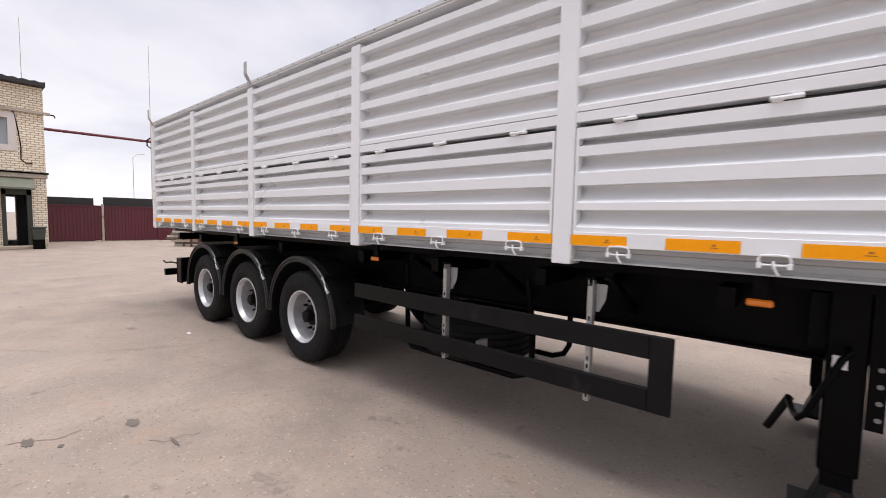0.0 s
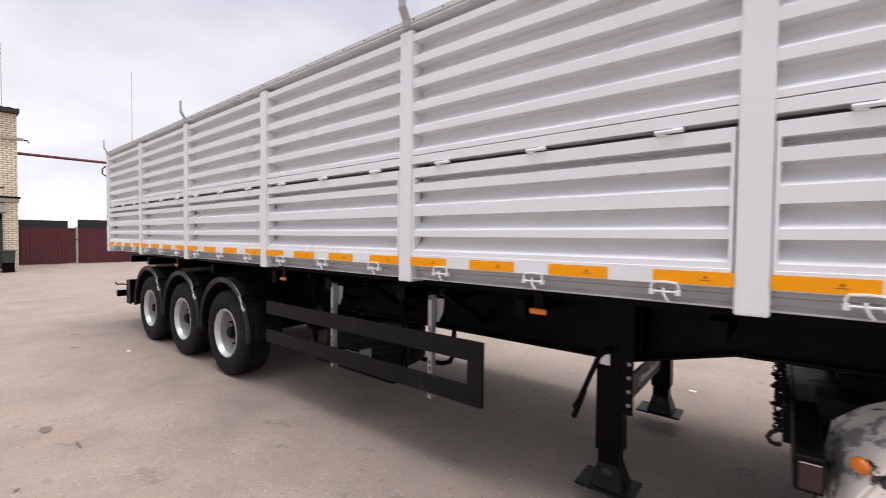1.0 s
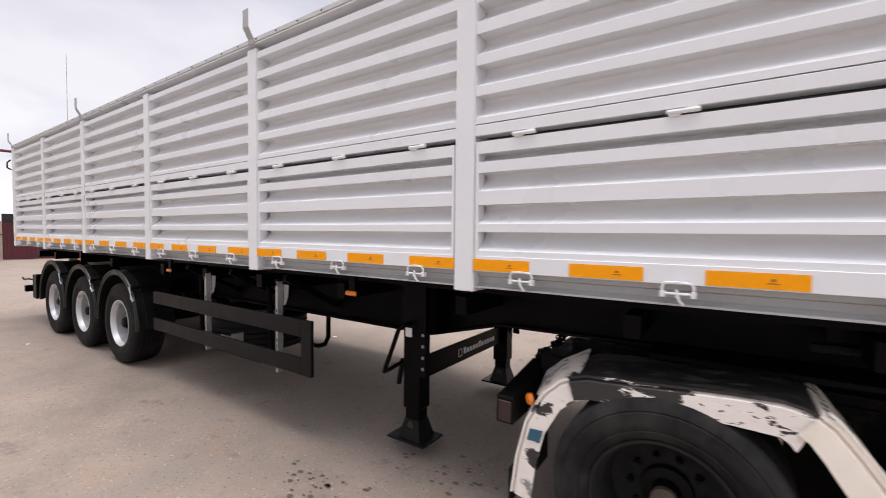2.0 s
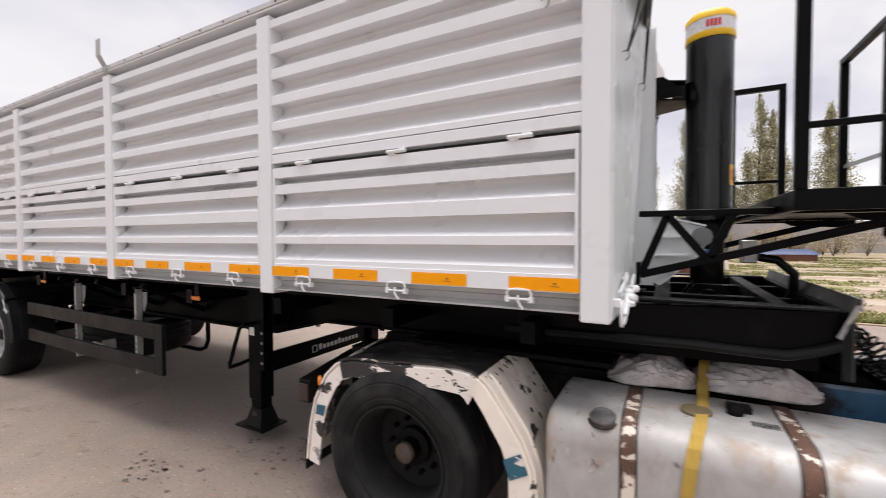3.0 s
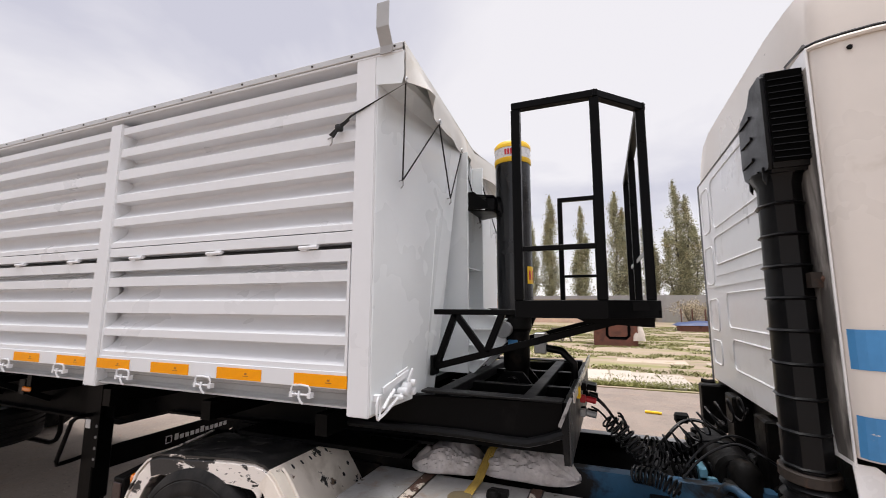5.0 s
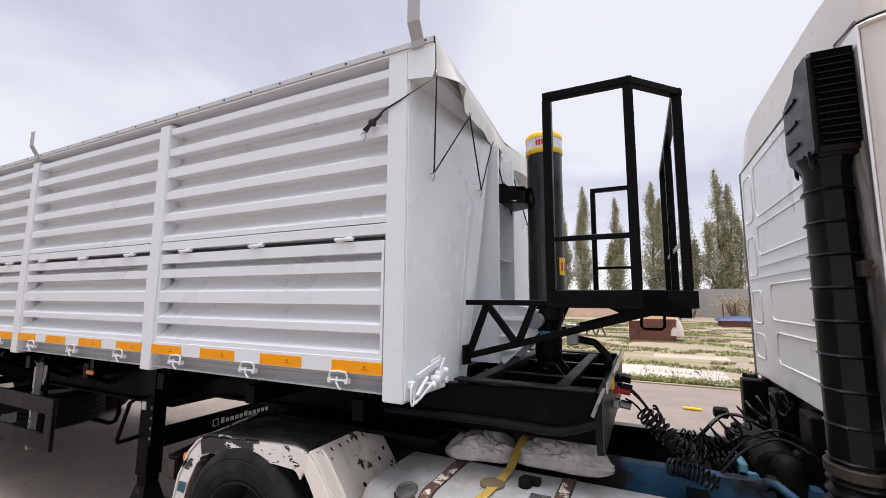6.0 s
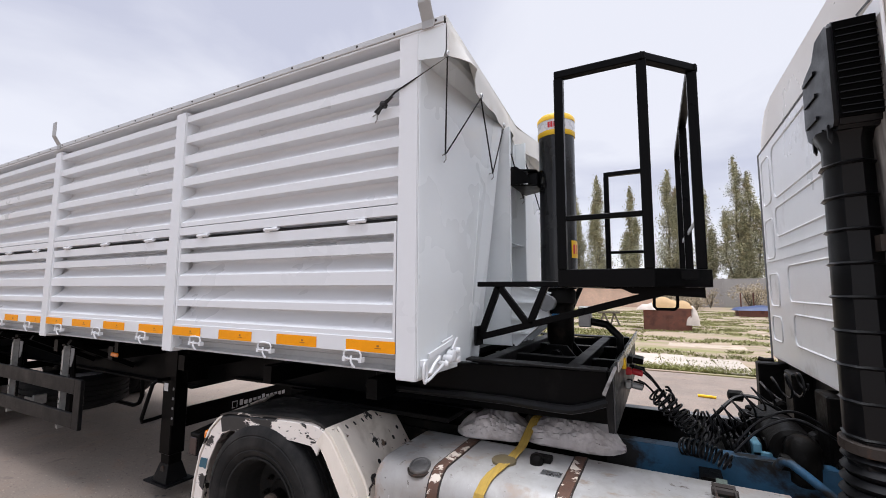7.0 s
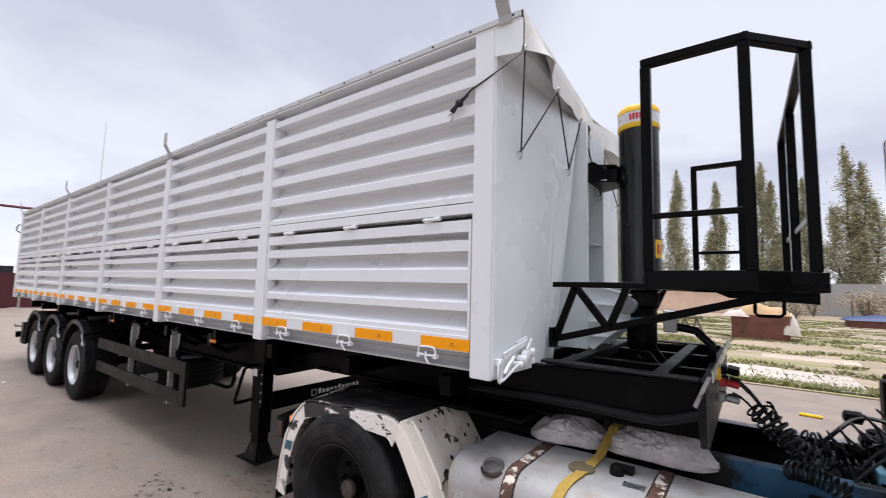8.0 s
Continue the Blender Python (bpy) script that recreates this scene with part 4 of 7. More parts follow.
# ---- semi-trailer: running gear ----
def wheel(parent, name, x, z, y_face, radius, width, rim_mat, tyre_mat, rim_r=0.292, dish=0.17, disc_mat=None, mirror=False, hub_mat=None):
    """A wheel whose outer face lies at y_face; the near ones open towards -y."""
    s = -1 if mirror else 1
    disc_mat, hub_mat = disc_mat or M["rim_disc"], hub_mat or M["hub"]
    w = part(name, lathe(bmesh.new(), [(0.06, s * (dish + 0.01)), (rim_r - 0.05, s * (dish + 0.01)), (rim_r - 0.05, s * (dish + 0.025)), (0.06, s * (dish + 0.025))], (x, y_face, z), "y", 32), disc_mat, parent, smooth=True)
    half = width
    q = (radius - rim_r) / 0.228
    prof = [(rim_r + o * q, d) for o, d in ((0.004, 0.03), (0.03, 0.012), (0.055, 0.004), (0.062, 0.009), (0.07, 0.003), (0.10, 0.0), (0.15, 0.004), (0.156, 0.010), (0.164, 0.007), (0.183, 0.012), (0.216, 0.03), (0.228, 0.055))]
    tread = []
    for k in range(1, 5):
        c = 0.055 + (half - 0.11) * k / 5
        tread += [(radius, c - 0.008), (radius - 0.012, c - 0.006), (radius - 0.012, c + 0.006), (radius, c + 0.008)]
    prof2 = prof + tread + [(r, half - d) for r, d in prof[::-1]] + [(rim_r - 0.01, half - 0.05), (rim_r - 0.01, 0.05)]
    part("tyre", lathe(bmesh.new(), [(r, s * d) for r, d in prof2], (x, y_face, z), "y", 56), tyre_mat, w, smooth=True)
    lip = [(rim_r + 0.008, 0.026), (rim_r + 0.006, 0.016), (rim_r - 0.006, 0.016), (rim_r - 0.014, 0.03), (rim_r - 0.03, 0.07), (rim_r - 0.045, dish), (rim_r - 0.05, dish + 0.03), (rim_r - 0.02, dish + 0.03), (rim_r - 0.006, 0.05)]
    barrel = lip[4:8]
    lip = lip[:5] + [(rim_r - 0.026, 0.072), (rim_r - 0.008, 0.05)]
    part("rim", lathe(bmesh.new(), [(r, s * d) for r, d in lip], (x, y_face, z), "y", 48), rim_mat, w, smooth=True)
    part("rim_barrel", lathe(bmesh.new(), [(r, s * d) for r, d in barrel], (x, y_face, z), "y", 40), M["barrel"] if rim_mat is M["rim"] else rim_mat, w, smooth=True)
    bm = lathe(bmesh.new(), [(0.12, dish * s), (0.115, s * (dish - 0.03)), (0.07, s * (dish - 0.04)), (0.065, s * (dish - 0.10)), (0.05, s * (dish - 0.115)), (0.0005, s * (dish - 0.12))], (x, y_face, z), "y", 20, closed=False)
    part("hub", bm, hub_mat, w, smooth=True)
    for k in range(10):
        a = 2 * math.pi * k / 10
        px, pz = x + 0.165 * math.cos(a), z + 0.165 * math.sin(a)
        part("wheel_nut", lathe(bmesh.new(), [(0.017, s * (dish + 0.015)), (0.017, s * (dish - 0.015)), (0.011, s * (dish - 0.02)), (0.011, s * (dish - 0.04))], (px, y_face, pz), "y", 6, closed=False), hub_mat, w)
    return w


AXLES, HUB_Z = (-7.25, -8.612, -9.975), 0.52
for x in AXLES:
    wheel(trailer, "wheel", x, HUB_Z, 0.02, 0.52, 0.375, M["rim"], M["rubber"], hub_mat=M["grime"])
    wheel(trailer, "wheel", x, HUB_Z, 2.54, 0.52, 0.375, M["rim"], M["rubber"], mirror=True)
    part("axle", tube(bmesh.new(), [(x, 0.3, HUB_Z), (x, 2.26, HUB_Z)], 0.065, 12), M["black"], trailer, smooth=True)
    for y in (0.72, 1.84):
        bm = boxes((x - 0.05, x + 0.06, y - 0.05, y + 0.05, HUB_Z + 0.05, 0.9))
        bar(bm, (x - 0.05, y, 0.60), (x + 0.5, y, 0.86), 0.08, 0.07)
        part("suspension_arm", bm, M["black"], trailer, bevel=0.005)
        part("air_bag", lathe(bmesh.new(), [(0.09, 0.56), (0.13, 0.60), (0.13, 0.68), (0.11, 0.70), (0.13, 0.72), (0.13, 0.82), (0.09, 0.88)], (x - 0.36, y, 0), "z", 16, closed=False), M["plastic"], trailer, smooth=True)
    for y0, y1 in ((0.0, 0.42), (2.14, 2.56)):
        outer_r, inner_r = 0.655, 0.640
        prof = arc(x + 0.0, HUB_Z + 0.02, outer_r, -2, 182, 26)
        bm = bmesh.new()
        ins = arc(x, HUB_Z + 0.02, inner_r, -2, 182, 26)
        prism(bm, prof + ins[::-1], "y", y0, y1)
        mg = part("mudguard", bm, M["mudguard"], trailer, "black moulded mudguard", smooth=True)
        near = y0 < 1
        ye = y0 if near else y1
        s = 1 if near else -1
        bm = bmesh.new()
        prism(bm, arc(x, HUB_Z + 0.02, 0.668, -3, 183, 26) + arc(x, HUB_Z + 0.02, 0.61, -3, 183, 26)[::-1], "y", ye, ye + s * 0.035)
        part("mudguard_edge", bm, M["mudguard"], mg, smooth=True)
        lip_line = [(p[0], ye + s * 0.012, p[1]) for p in arc(x, HUB_Z + 0.02, 0.652, -3, 183, 30)]
        part("mudguard_lip", tube(bmesh.new(), lip_line, 0.024, 8), M["mudguard"], mg, smooth=True)
        bm = bmesh.new()
        prism(bm, arc(x, HUB_Z + 0.02, 0.664, 2, 178, 26) + arc(x, HUB_Z + 0.02, 0.650, 2, 178, 26)[::-1], "y", ye + s * 0.10, ye + s * 0.13)
        part("mudguard_ridge", bm, M["mudguard"], mg, smooth=True)
        if near:
            bx = x + 0.50
            bm = boxes((bx - 0.03, bx + 0.01, -0.018, 0.01, 1.0, 1.03))
            tube(bm, [(bx + 0.0, -0.016, 1.01), (bx + 0.03, -0.016, 0.97), (bx + 0.035, -0.016, 0.93), (bx + 0.07, -0.014, 0.90), (bx + 0.075, -0.014, 0.86)], 0.009, 6)
            tube(bm, [(bx + 0.05, -0.02, 0.91), (bx + 0.08, 0.0, 0.87)], 0.015, 8)
            part("mudguard_bolt_bracket", bm, M["steel"], mg, "bright bolted bracket", bevel=0.002)
            tube_bm = tube(bmesh.new(), [(x + 0.52, -0.01, 1.02), (x + 0.52, 0.6, 1.06)], 0.02, 8)
            part("mudguard_arm", tube_bm, M["black"], mg)
# flap between the last wheel and the rear
bm = boxes((-11.22, -11.16, 0.03, 0.60, 0.47, 0.90), (-11.22, -11.0, 0.03, 0.06, 0.47, 0.90))
part("rear_lamp_box", bm, M["black"], trailer, bevel=0.01)
part("underrun_bar", boxes((-11.98, -11.90, 0.06, 2.50, 0.52, 0.64)), M["black"], trailer, bevel=0.008)
for y in (0.72, 1.84):
    part("underrun_hanger", boxes((-11.96, -11.89, y - 0.05, y + 0.05, 0.60, 1.05)), M["black"], trailer, bevel=0.004)
    part("lamp_box_hanger", boxes((-11.22, -11.14, y - 0.05, y + 0.05, 0.60, 1.0)), M["black"], trailer)
part("lamp_box_beam", boxes((-11.2, -11.14, 0.06, 2.5, 0.70, 0.80)), M["black"], trailer)
part("rear_hook_rod", tube(bmesh.new(), [(-11.2, 0.05, 0.80), (-11.5, 0.03, 0.80), (-11.72, 0.02, 0.77), (-11.86, 0.02, 0.80)], 0.014, 8), M["black"], trailer)

# side guard
for s, y in ((1, 0.083), (-1, 2.477)):
    guard = part("side_guard", boxes((-6.355, -3.64, y, y + s * 0.03, 0.868, 1.008)), M["guard"], trailer, "dark grey side guard frame of flat bars", bevel=0.004)
    part("guard_rail", boxes((-6.355, -3.64, y, y + s * 0.03, 0.558, 0.694)), M["guard"], guard, bevel=0.004)
    part("guard_end", boxes((-3.64, -3.515, y - 0.001 * s, y + s * 0.032, 0.558, 1.008)), M["guard"], guard, bevel=0.004)
    for x in (-5.215, -4.01):
        h = 0.0165
        bm = boxes((x - h, x + h, y + s * 0.034, y + s * 0.042, 0.50, 1.25), (x - h, x - h + 0.005, y + s * 0.042, y + s * 0.085, 0.50, 1.29), (x + h - 0.005, x + h, y + s * 0.042, y + s * 0.085, 0.50, 1.29))
        up = part("guard_upright", bm, M["zinc"], guard, "slotted galvanised upright")
        for z in (0.54, 0.73, 0.78, 1.04):
            part("slot", boxes((x - 0.006, x + 0.006, min(y + s * 0.0325, y + s * 0.034), max(y + s * 0.0325, y + s * 0.034), z - 0.014, z + 0.014)), M["black"], up)
        bm = prism(bmesh.new(), [(x + 0.02, 1.26), (x + 0.09, 1.26), (x + 0.08, 1.16), (x + 0.04, 1.08), (x + 0.02, 1.08)], "y", y + s * 0.088, y + s * 0.094)
        part("upright_gusset", bm, M["barrel"], guard)
        part("guard_bracket", boxes((x - 0.03, x + 0.03, min(y + s * 0.09, y + s * 0.63), max(y + s * 0.09, y + s * 0.63), 1.22, 1.28)), M["black"], guard)
    for x in (-5.215, -4.01):
        part("plate_bolt", boxes((x - 0.026, x + 0.03, y + s * 0.03, y + s * 0.09, 1.29, 1.305)), M["black"], guard)

# side marker lamps
for x in (-3.155, -6.15, -9.2):
    lamp = part("marker_lamp", boxes((x - 0.058, x + 0.058, 0.16, 0.176, 1.238, 1.276)), M["lamp_orange"], trailer, "amber side marker lamp", bevel=0.008)
    part("lamp_bracket", boxes((x - 0.03, x + 0.03, 0.177, 0.20, 1.23, 1.41)), M["black"], lamp)

# spare wheel lying in its cradle
SX, SY, SZ = -5.35, 0.80, 0.00
sw = part("spare_wheel", lathe(bmesh.new(), [(0.19, 0.52), (0.19, 0.56), (0.30, 0.47), (0.30, 0.74), (0.19, 0.70)], (SX, SY, SZ), "z", 28), M["rim"], trailer, "spare wheel lying flat in a cradle", smooth=True)
prof = [(0.305, 0.44), (0.36, 0.415), (0.44, 0.41), (0.50, 0.43), (0.53, 0.46)]
for k in range(1, 5):
    c = 0.46 + 0.29 * k / 5
    prof += [(0.53, c - 0.01), (0.512, c - 0.008), (0.512, c + 0.008), (0.53, c + 0.01)]
prof += [(0.53, 0.75), (0.50, 0.78), (0.44, 0.80), (0.36, 0.795), (0.305, 0.77)]
spare_tyre = part("tyre", lathe(bmesh.new(), prof, (SX, SY, SZ), "z", 48), M["rubber"], sw, smooth=True)
bm = bmesh.new()
for y in (SY - 0.36, SY + 0.36):
    tube(bm, [(SX - 0.62, y, 1.2), (SX - 0.60, y, SZ + 0.44), (SX - 0.54, y, SZ + 0.385), (SX + 0.62, y, SZ + 0.385), (SX + 0.73, y, SZ + 0.43), (SX + 0.78, y, SZ + 0.52), (SX + 0.78, y, 0.80), (SX + 0.72, y, 1.2)], 0.026, 8)
part("spare_cradle", bm, M["black"], trailer, smooth=True)
part("cradle_clip", boxes((SX + 0.15, SX + 0.34, SY - 0.545, SY - 0.53, SZ + 0.595, SZ + 0.635), (SX + 0.37, SX + 0.41, SY - 0.55, SY - 0.44, SZ + 0.57, SZ + 0.67)), M["zinc"], trailer, "bright galvanised clip")
bm = bmesh.new()
lathe(bm, [(0.14, -4.2), (0.15, -4.19), (0.15, -3.55), (0.14, -3.54)], (0, 1.25, 1.12), "x", 20, closed=False)
part("air_tank", bm, M["black"], trailer, smooth=True)

# landing legs
for s, y in ((1, 0.52), (-1, 2.04)):
    leg = part("landing_leg", boxes((-2.875, -2.715, y - 0.07, y + 0.07, 0.36, 1.33)), M["black"], trailer, "black square landing leg with a flat foot", bevel=0.008)
    part("inner_tube", boxes((-2.86, -2.73, y - 0.058, y + 0.058, 0.16, 0.40)), M["black"], leg, bevel=0.006)
    bm = bmesh.new()
    box(bm, -2.985, -2.63, y - 0.13, y + 0.13, 0.118, 0.134)
    f = [bm.verts.new(p) for p in ((-2.90, y - 0.1, 0.134), (-2.69, y - 0.1, 0.134), (-2.69, y + 0.1, 0.134), (-2.90, y + 0.1, 0.134))]
    g = [bm.verts.new(p) for p in ((-2.86, y - 0.062, 0.28), (-2.73, y - 0.062, 0.28), (-2.73, y + 0.062, 0.28), (-2.86, y + 0.062, 0.28))]
    for k in range(4):
        bm.faces.new((f[k], f[(k + 1) % 4], g[(k + 1) % 4], g[k]))
    bm.faces.new(g)
    part("foot", bm, M["guard"], leg, "dusty black foot plate", bevel=0.003)
    part("foot_pin", lathe(bmesh.new(), [(0.03, -0.078), (0.03, 0.078)], (-2.795, y, 0.235), "y", 12, closed=False), M["hub"], leg)
    part("bolt_plate", boxes((-2.715, -2.645, y - s * 0.085 - 0.006, y - s * 0.085 + 0.006, 0.64, 1.33)), M["black"], leg)
    for k in range(4):
        part("plate_hole", lathe(bmesh.new(), [(0.013, -0.001), (0.013, 0.001)], (-2.67, y - s * 0.092, 0.70 + 0.085 * k), "y", 10, closed=False), M["rim_disc"], leg)
    part("leg_mount", boxes((-2.95, -2.62, min(y, 0.72 if s == 1 else 1.84), max(y, 0.72 if s == 1 else 1.84), 1.0, 1.3)), M["black"], leg)
    if s == 1:
        part("leg_sticker", boxes((-2.85, -2.79, y - 0.074, y - 0.0705, 0.92, 0.99)), M["whiteprint"], leg, "small pale type sticker")
        bm = tube(bmesh.new(), [(-2.79, 0.45, 1.03), (-2.79, 0.35, 1.03), (-2.82, 0.33, 1.0), (-2.94, 0.32, 0.69), (-2.97, 0.34, 0.65), (-2.99, 0.45, 0.645), (-3.01, 0.60, 0.655)], 0.017, 8)
        part("crank", bm, M["black"], leg, smooth=True)
        part("crank_grip", tube(bmesh.new(), [(-3.005, 0.60, 0.67), (-3.10, 0.67, 0.44)], 0.022, 10), M["plastic"], leg, smooth=True)
bar_leg = part("leg_cross_bar", boxes((-2.80, -2.775, 0.59, 1.97, 0.56, 0.74)), M["black"], trailer, "black cross bar with white maker's mark", bevel=0.004)
bm = boxes((-2.7745, -2.773, 1.10, 1.108, 0.61, 0.68), (-2.7745, -2.773, 1.155, 1.163, 0.61, 0.68), (-2.7745, -2.773, 1.10, 1.163, 0.672, 0.68), (-2.7745, -2.773, 1.10, 1.14, 0.61, 0.618))
part("mark_emblem", bm, M["whiteprint"], bar_leg)
for k in range(11):
    y = 1.19 + 0.056 * k
    h = 0.058 if k in (0, 5) else 0.042
    part("mark_bar", boxes((-2.7745, -2.773, y, y + 0.040, 0.622, 0.622 + h)), M["whiteprint"], bar_leg)
part("leg_brace", bar(bmesh.new(), (-2.72, 0.9, 0.95), (-2.2, 1.0, 1.08), 0.05, 0.05), M["black"], trailer)

# hoses and tools hung below the frame
for y in (1.0, 1.1, 1.5):
    part("air_line", tube(bmesh.new(), [(-11 + 1.0 * k, y + 0.02 * math.sin(3 * k + y), 1.14 + 0.03 * math.sin(2.1 * k + y)) for k in range(12)], 0.012, 6), M["plastic"], trailer)

# ---- tarpaulin over the body ----
def along(knots, y):
    """Straight runs between knots (place, value)."""
    for (a, da), (b, db) in zip(knots, knots[1:]):
        if y <= b:
            return da + (db - da) * (y - a) / (b - a)
    return knots[-1][1]


DROP = [(0.0, 0.235), (0.30, 0.24), (0.57, 0.225), (0.85, 0.205), (1.16, 0.205), (1.35, 0.225), (1.6, 0.20), (2.1, 0.22), (2.56, 0.24)]
BULGE = [(0.0, 0.0), (0.05, 0.045), (0.12, 0.095), (0.19, 0.115), (0.24, 0.085), (0.32, 0.045), (0.45, 0.012), (0.57, 0.0), (0.85, 0.012), (1.16, 0.0), (1.22, 0.05), (1.30, 0.06), (1.38, 0.02), (1.6, 0.0), (2.0, 0.03), (2.56, 0.0)]


def tarp_top(u, v):
    y = -0.002 + 2.56 * v
    x = POSTS[-1] + (front_x(max(0.0, y)) + 0.004 - POSTS[-1]) * u
    arch = 0.12 * min(1.0, (0.4 - x) / 4.0)
    return (x, y, 3.324 + arch * math.sin(math.pi * v) + 0.006 * math.sin(9 * x) * math.sin(math.pi * v))


tarp = thing("tarpaulin", (-6, 1.28, 3.35), "pale vinyl tarpaulin stretched over the trailer body", "tarpaulin")
part("top_sheet", grid_sheet(bmesh.new(), tarp_top, 60, 14, 0.004), M["tarp"], tarp, smooth=True)


def flap(u, v):
    y = 2.558 * u
    z = 3.324 - along(DROP, y) * v
    return (front_x(y) + 0.006 + along(BULGE, y) * v ** 1.6 + 0.010 * min(1.0, 3 * v) + 0.004 * math.sin(23 * y) * v, y - 0.004, z)


part("front_flap", grid_sheet(bmesh.new(), flap, 90, 10, 0.004), M["tarp"], tarp, smooth=True)
EYES = [(0.304, 0.0, 3.085), (0.262, 0.57, 3.105), (0.212, 1.16, 3.128), (0.19, 1.7, 3.13), (0.31, 2.5, 3.09)]
for p in EYES:
    part("eyelet", lathe(bmesh.new(), [(0.010, -0.003), (0.016, -0.004), (0.018, 0.0), (0.016, 0.004), (0.010, 0.003)], (p[0] + 0.006, p[1], p[2] + 0.015), "x", 12), M["steel"], tarp)
HOOKS = [(0.170, 0.24, 2.64), (0.205, 0.93, 2.70), (0.262, 1.50, 2.62), (0.22, 2.2, 2.65)]
rope = thing("tie_rope", (0.2, 0.2, 2.6), "black elastic rope lacing the tarpaulin to the front wall", "rope")
path = [(-0.15, -0.012, 2.86), (-0.09, -0.016, 2.90), (-0.02, -0.012, 2.955), EYES[0]]
for k in range(4):
    path += [HOOKS[k], EYES[k + 1]]
part("cord", tube(bmesh.new(), path, 0.0055, 6), M["rope"], rope)
bm = tube(bmesh.new(), [(-0.15, -0.02, 2.86), (-0.06, -0.03, 2.91), (-0.03, -0.02, 2.93), (-0.1, -0.03, 2.87), (-0.13, -0.02, 2.845)], 0.007, 6)
lathe(bm, [(0.02, -0.015), (0.024, 0.0), (0.02, 0.015)], (-0.09, -0.02, 2.893), "z", 8, closed=False)
part("knot", bm, M["rope"], rope)
for h in HOOKS + [(-0.15, -0.004, 2.85)]:
    bm = tube(bmesh.new(), [(h[0] - 0.03, h[1] + 0.005, h[2]), (h[0] + 0.004, h[1], h[2] + 0.006), (h[0] + 0.006, h[1] - 0.004, h[2] - 0.03), (h[0] - 0.01, h[1], h[2] - 0.045)], 0.004, 6)
    part("hook", bm, M["zinc"], rope, "small zinc hook")

# ---- tractor truck ----
truck = thing("tractor_truck", (1.5, 1.3, 0), "old cream and blue tractor truck coupled to the trailer", "truck")
AX = -1.03
for y, mir in ((0.008, False), (2.592, True)):
    wheel(truck, "drive_wheel", AX, 0.475, y, 0.512, 0.28, M["dirty_rim"], M["old_rubber"], rim_r=0.312, dish=0.235, disc_mat=M["dirty_rim"], mirror=mir, hub_mat=M["grime"])
    wheel(truck, "drive_wheel", AX, 0.475, y + (0.32 if not mir else -0.32), 0.512, 0.28, M["dirty_rim"], M["old_rubber"], rim_r=0.312, dish=0.235, disc_mat=M["dirty_rim"], mirror=mir, hub_mat=M["grime"])
    s = -1 if mir else 1
    part("axle_cap", lathe(bmesh.new(), [(0.062, y + s * 0.15), (0.060, y + s * 0.108), (0.048, y + s * 0.098), (0.0005, y + s * 0.094)], (AX, 0, 0.475), "y", 20, closed=False), M["axle_dust"], truck, "dusty brown axle cap", smooth=True)
part("drive_axle", tube(bmesh.new(), [(AX, 0.3, 0.495), (AX, 2.3, 0.495)], 0.09, 14), M["grime"], truck, smooth=True)
part("axle_housing", lathe(bmesh.new(), [(0.12, -0.28), (0.24, -0.12), (0.26, 0.0), (0.24, 0.12), (0.12, 0.28)], (AX, 1.3, 0.495), "y", 18, closed=False), M["grime"], truck, smooth=True)

# chassis rails
for y in (0.885, 1.715):
    s = 1 if y > 1.3 else -1
    o, w = s * 0.005, -s * 0.08
    channel = [(y + o, 0.72), (y + o, 0.98), (y + w, 0.98), (y + w, 0.966), (y - o, 0.966), (y - o, 0.734), (y + w, 0.734), (y + w, 0.72)]
    rail_obj = part("chassis_rail", prism(bmesh.new(), channel, "x", -1.70, 0.93), M["grime"], truck, "oily black chassis rail")
    # the near half is blue; the far one is black, its shade put into the colour
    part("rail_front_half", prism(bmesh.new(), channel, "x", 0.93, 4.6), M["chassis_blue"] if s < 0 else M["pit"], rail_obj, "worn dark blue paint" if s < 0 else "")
part("inner_shield", boxes((-0.55, 0.05, 0.725, 0.735, 0.18, 0.95)), M["grime"], truck)
for x in (-1.60, -0.6, 0.4, 1.5):
    part("chassis_cross_member", boxes((x - 0.05, x + 0.05, 0.89, 1.71, 0.76, 0.94)), M["grime"], truck)
part("fifth_wheel_plate", lathe(bmesh.new(), [(0.45, 0.99), (0.48, 1.0), (0.48, 1.045), (0.45, 1.058)], (-0.75, 1.3, 0), "z", 30, closed=False), M["grime"], truck)
part("fifth_wheel_base", boxes((-1.2, -0.35, 0.9, 1.7, 0.95, 1.0)), M["grime"], truck)
bm = tube(bmesh.new(), [(1.74, 0.87, 0.96), (1.76, 0.85, 1.00), (1.79, 0.82, 1.005), (1.84, 0.79, 0.97), (2.06, 0.66, 0.80)], 0.021, 10)
part("blue_strut", bm, M["chassis_blue"], truck, "bent blue tube strut", smooth=True)
part("rail_edge", boxes((0.30, 2.3, 1.632, 1.716, 0.9805, 0.984)), M["barrel"], truck, "dusty top of the far chassis rail")
part("blue_valve_bracket", boxes((1.66, 1.70, 0.96, 1.10, 0.90, 1.04), (1.66, 1.84, 0.96, 0.98, 0.90, 1.0)), M["valve_blue"], truck, "pale blue valve bracket", bevel=0.006)
part("valve_housing", lathe(bmesh.new(), [(0.05, 0.88), (0.075, 0.90), (0.08, 1.06), (0.06, 1.10), (0.03, 1.12)], (1.86, 0.92, 0), "z", 16, closed=False), M["grime"], truck, smooth=True)
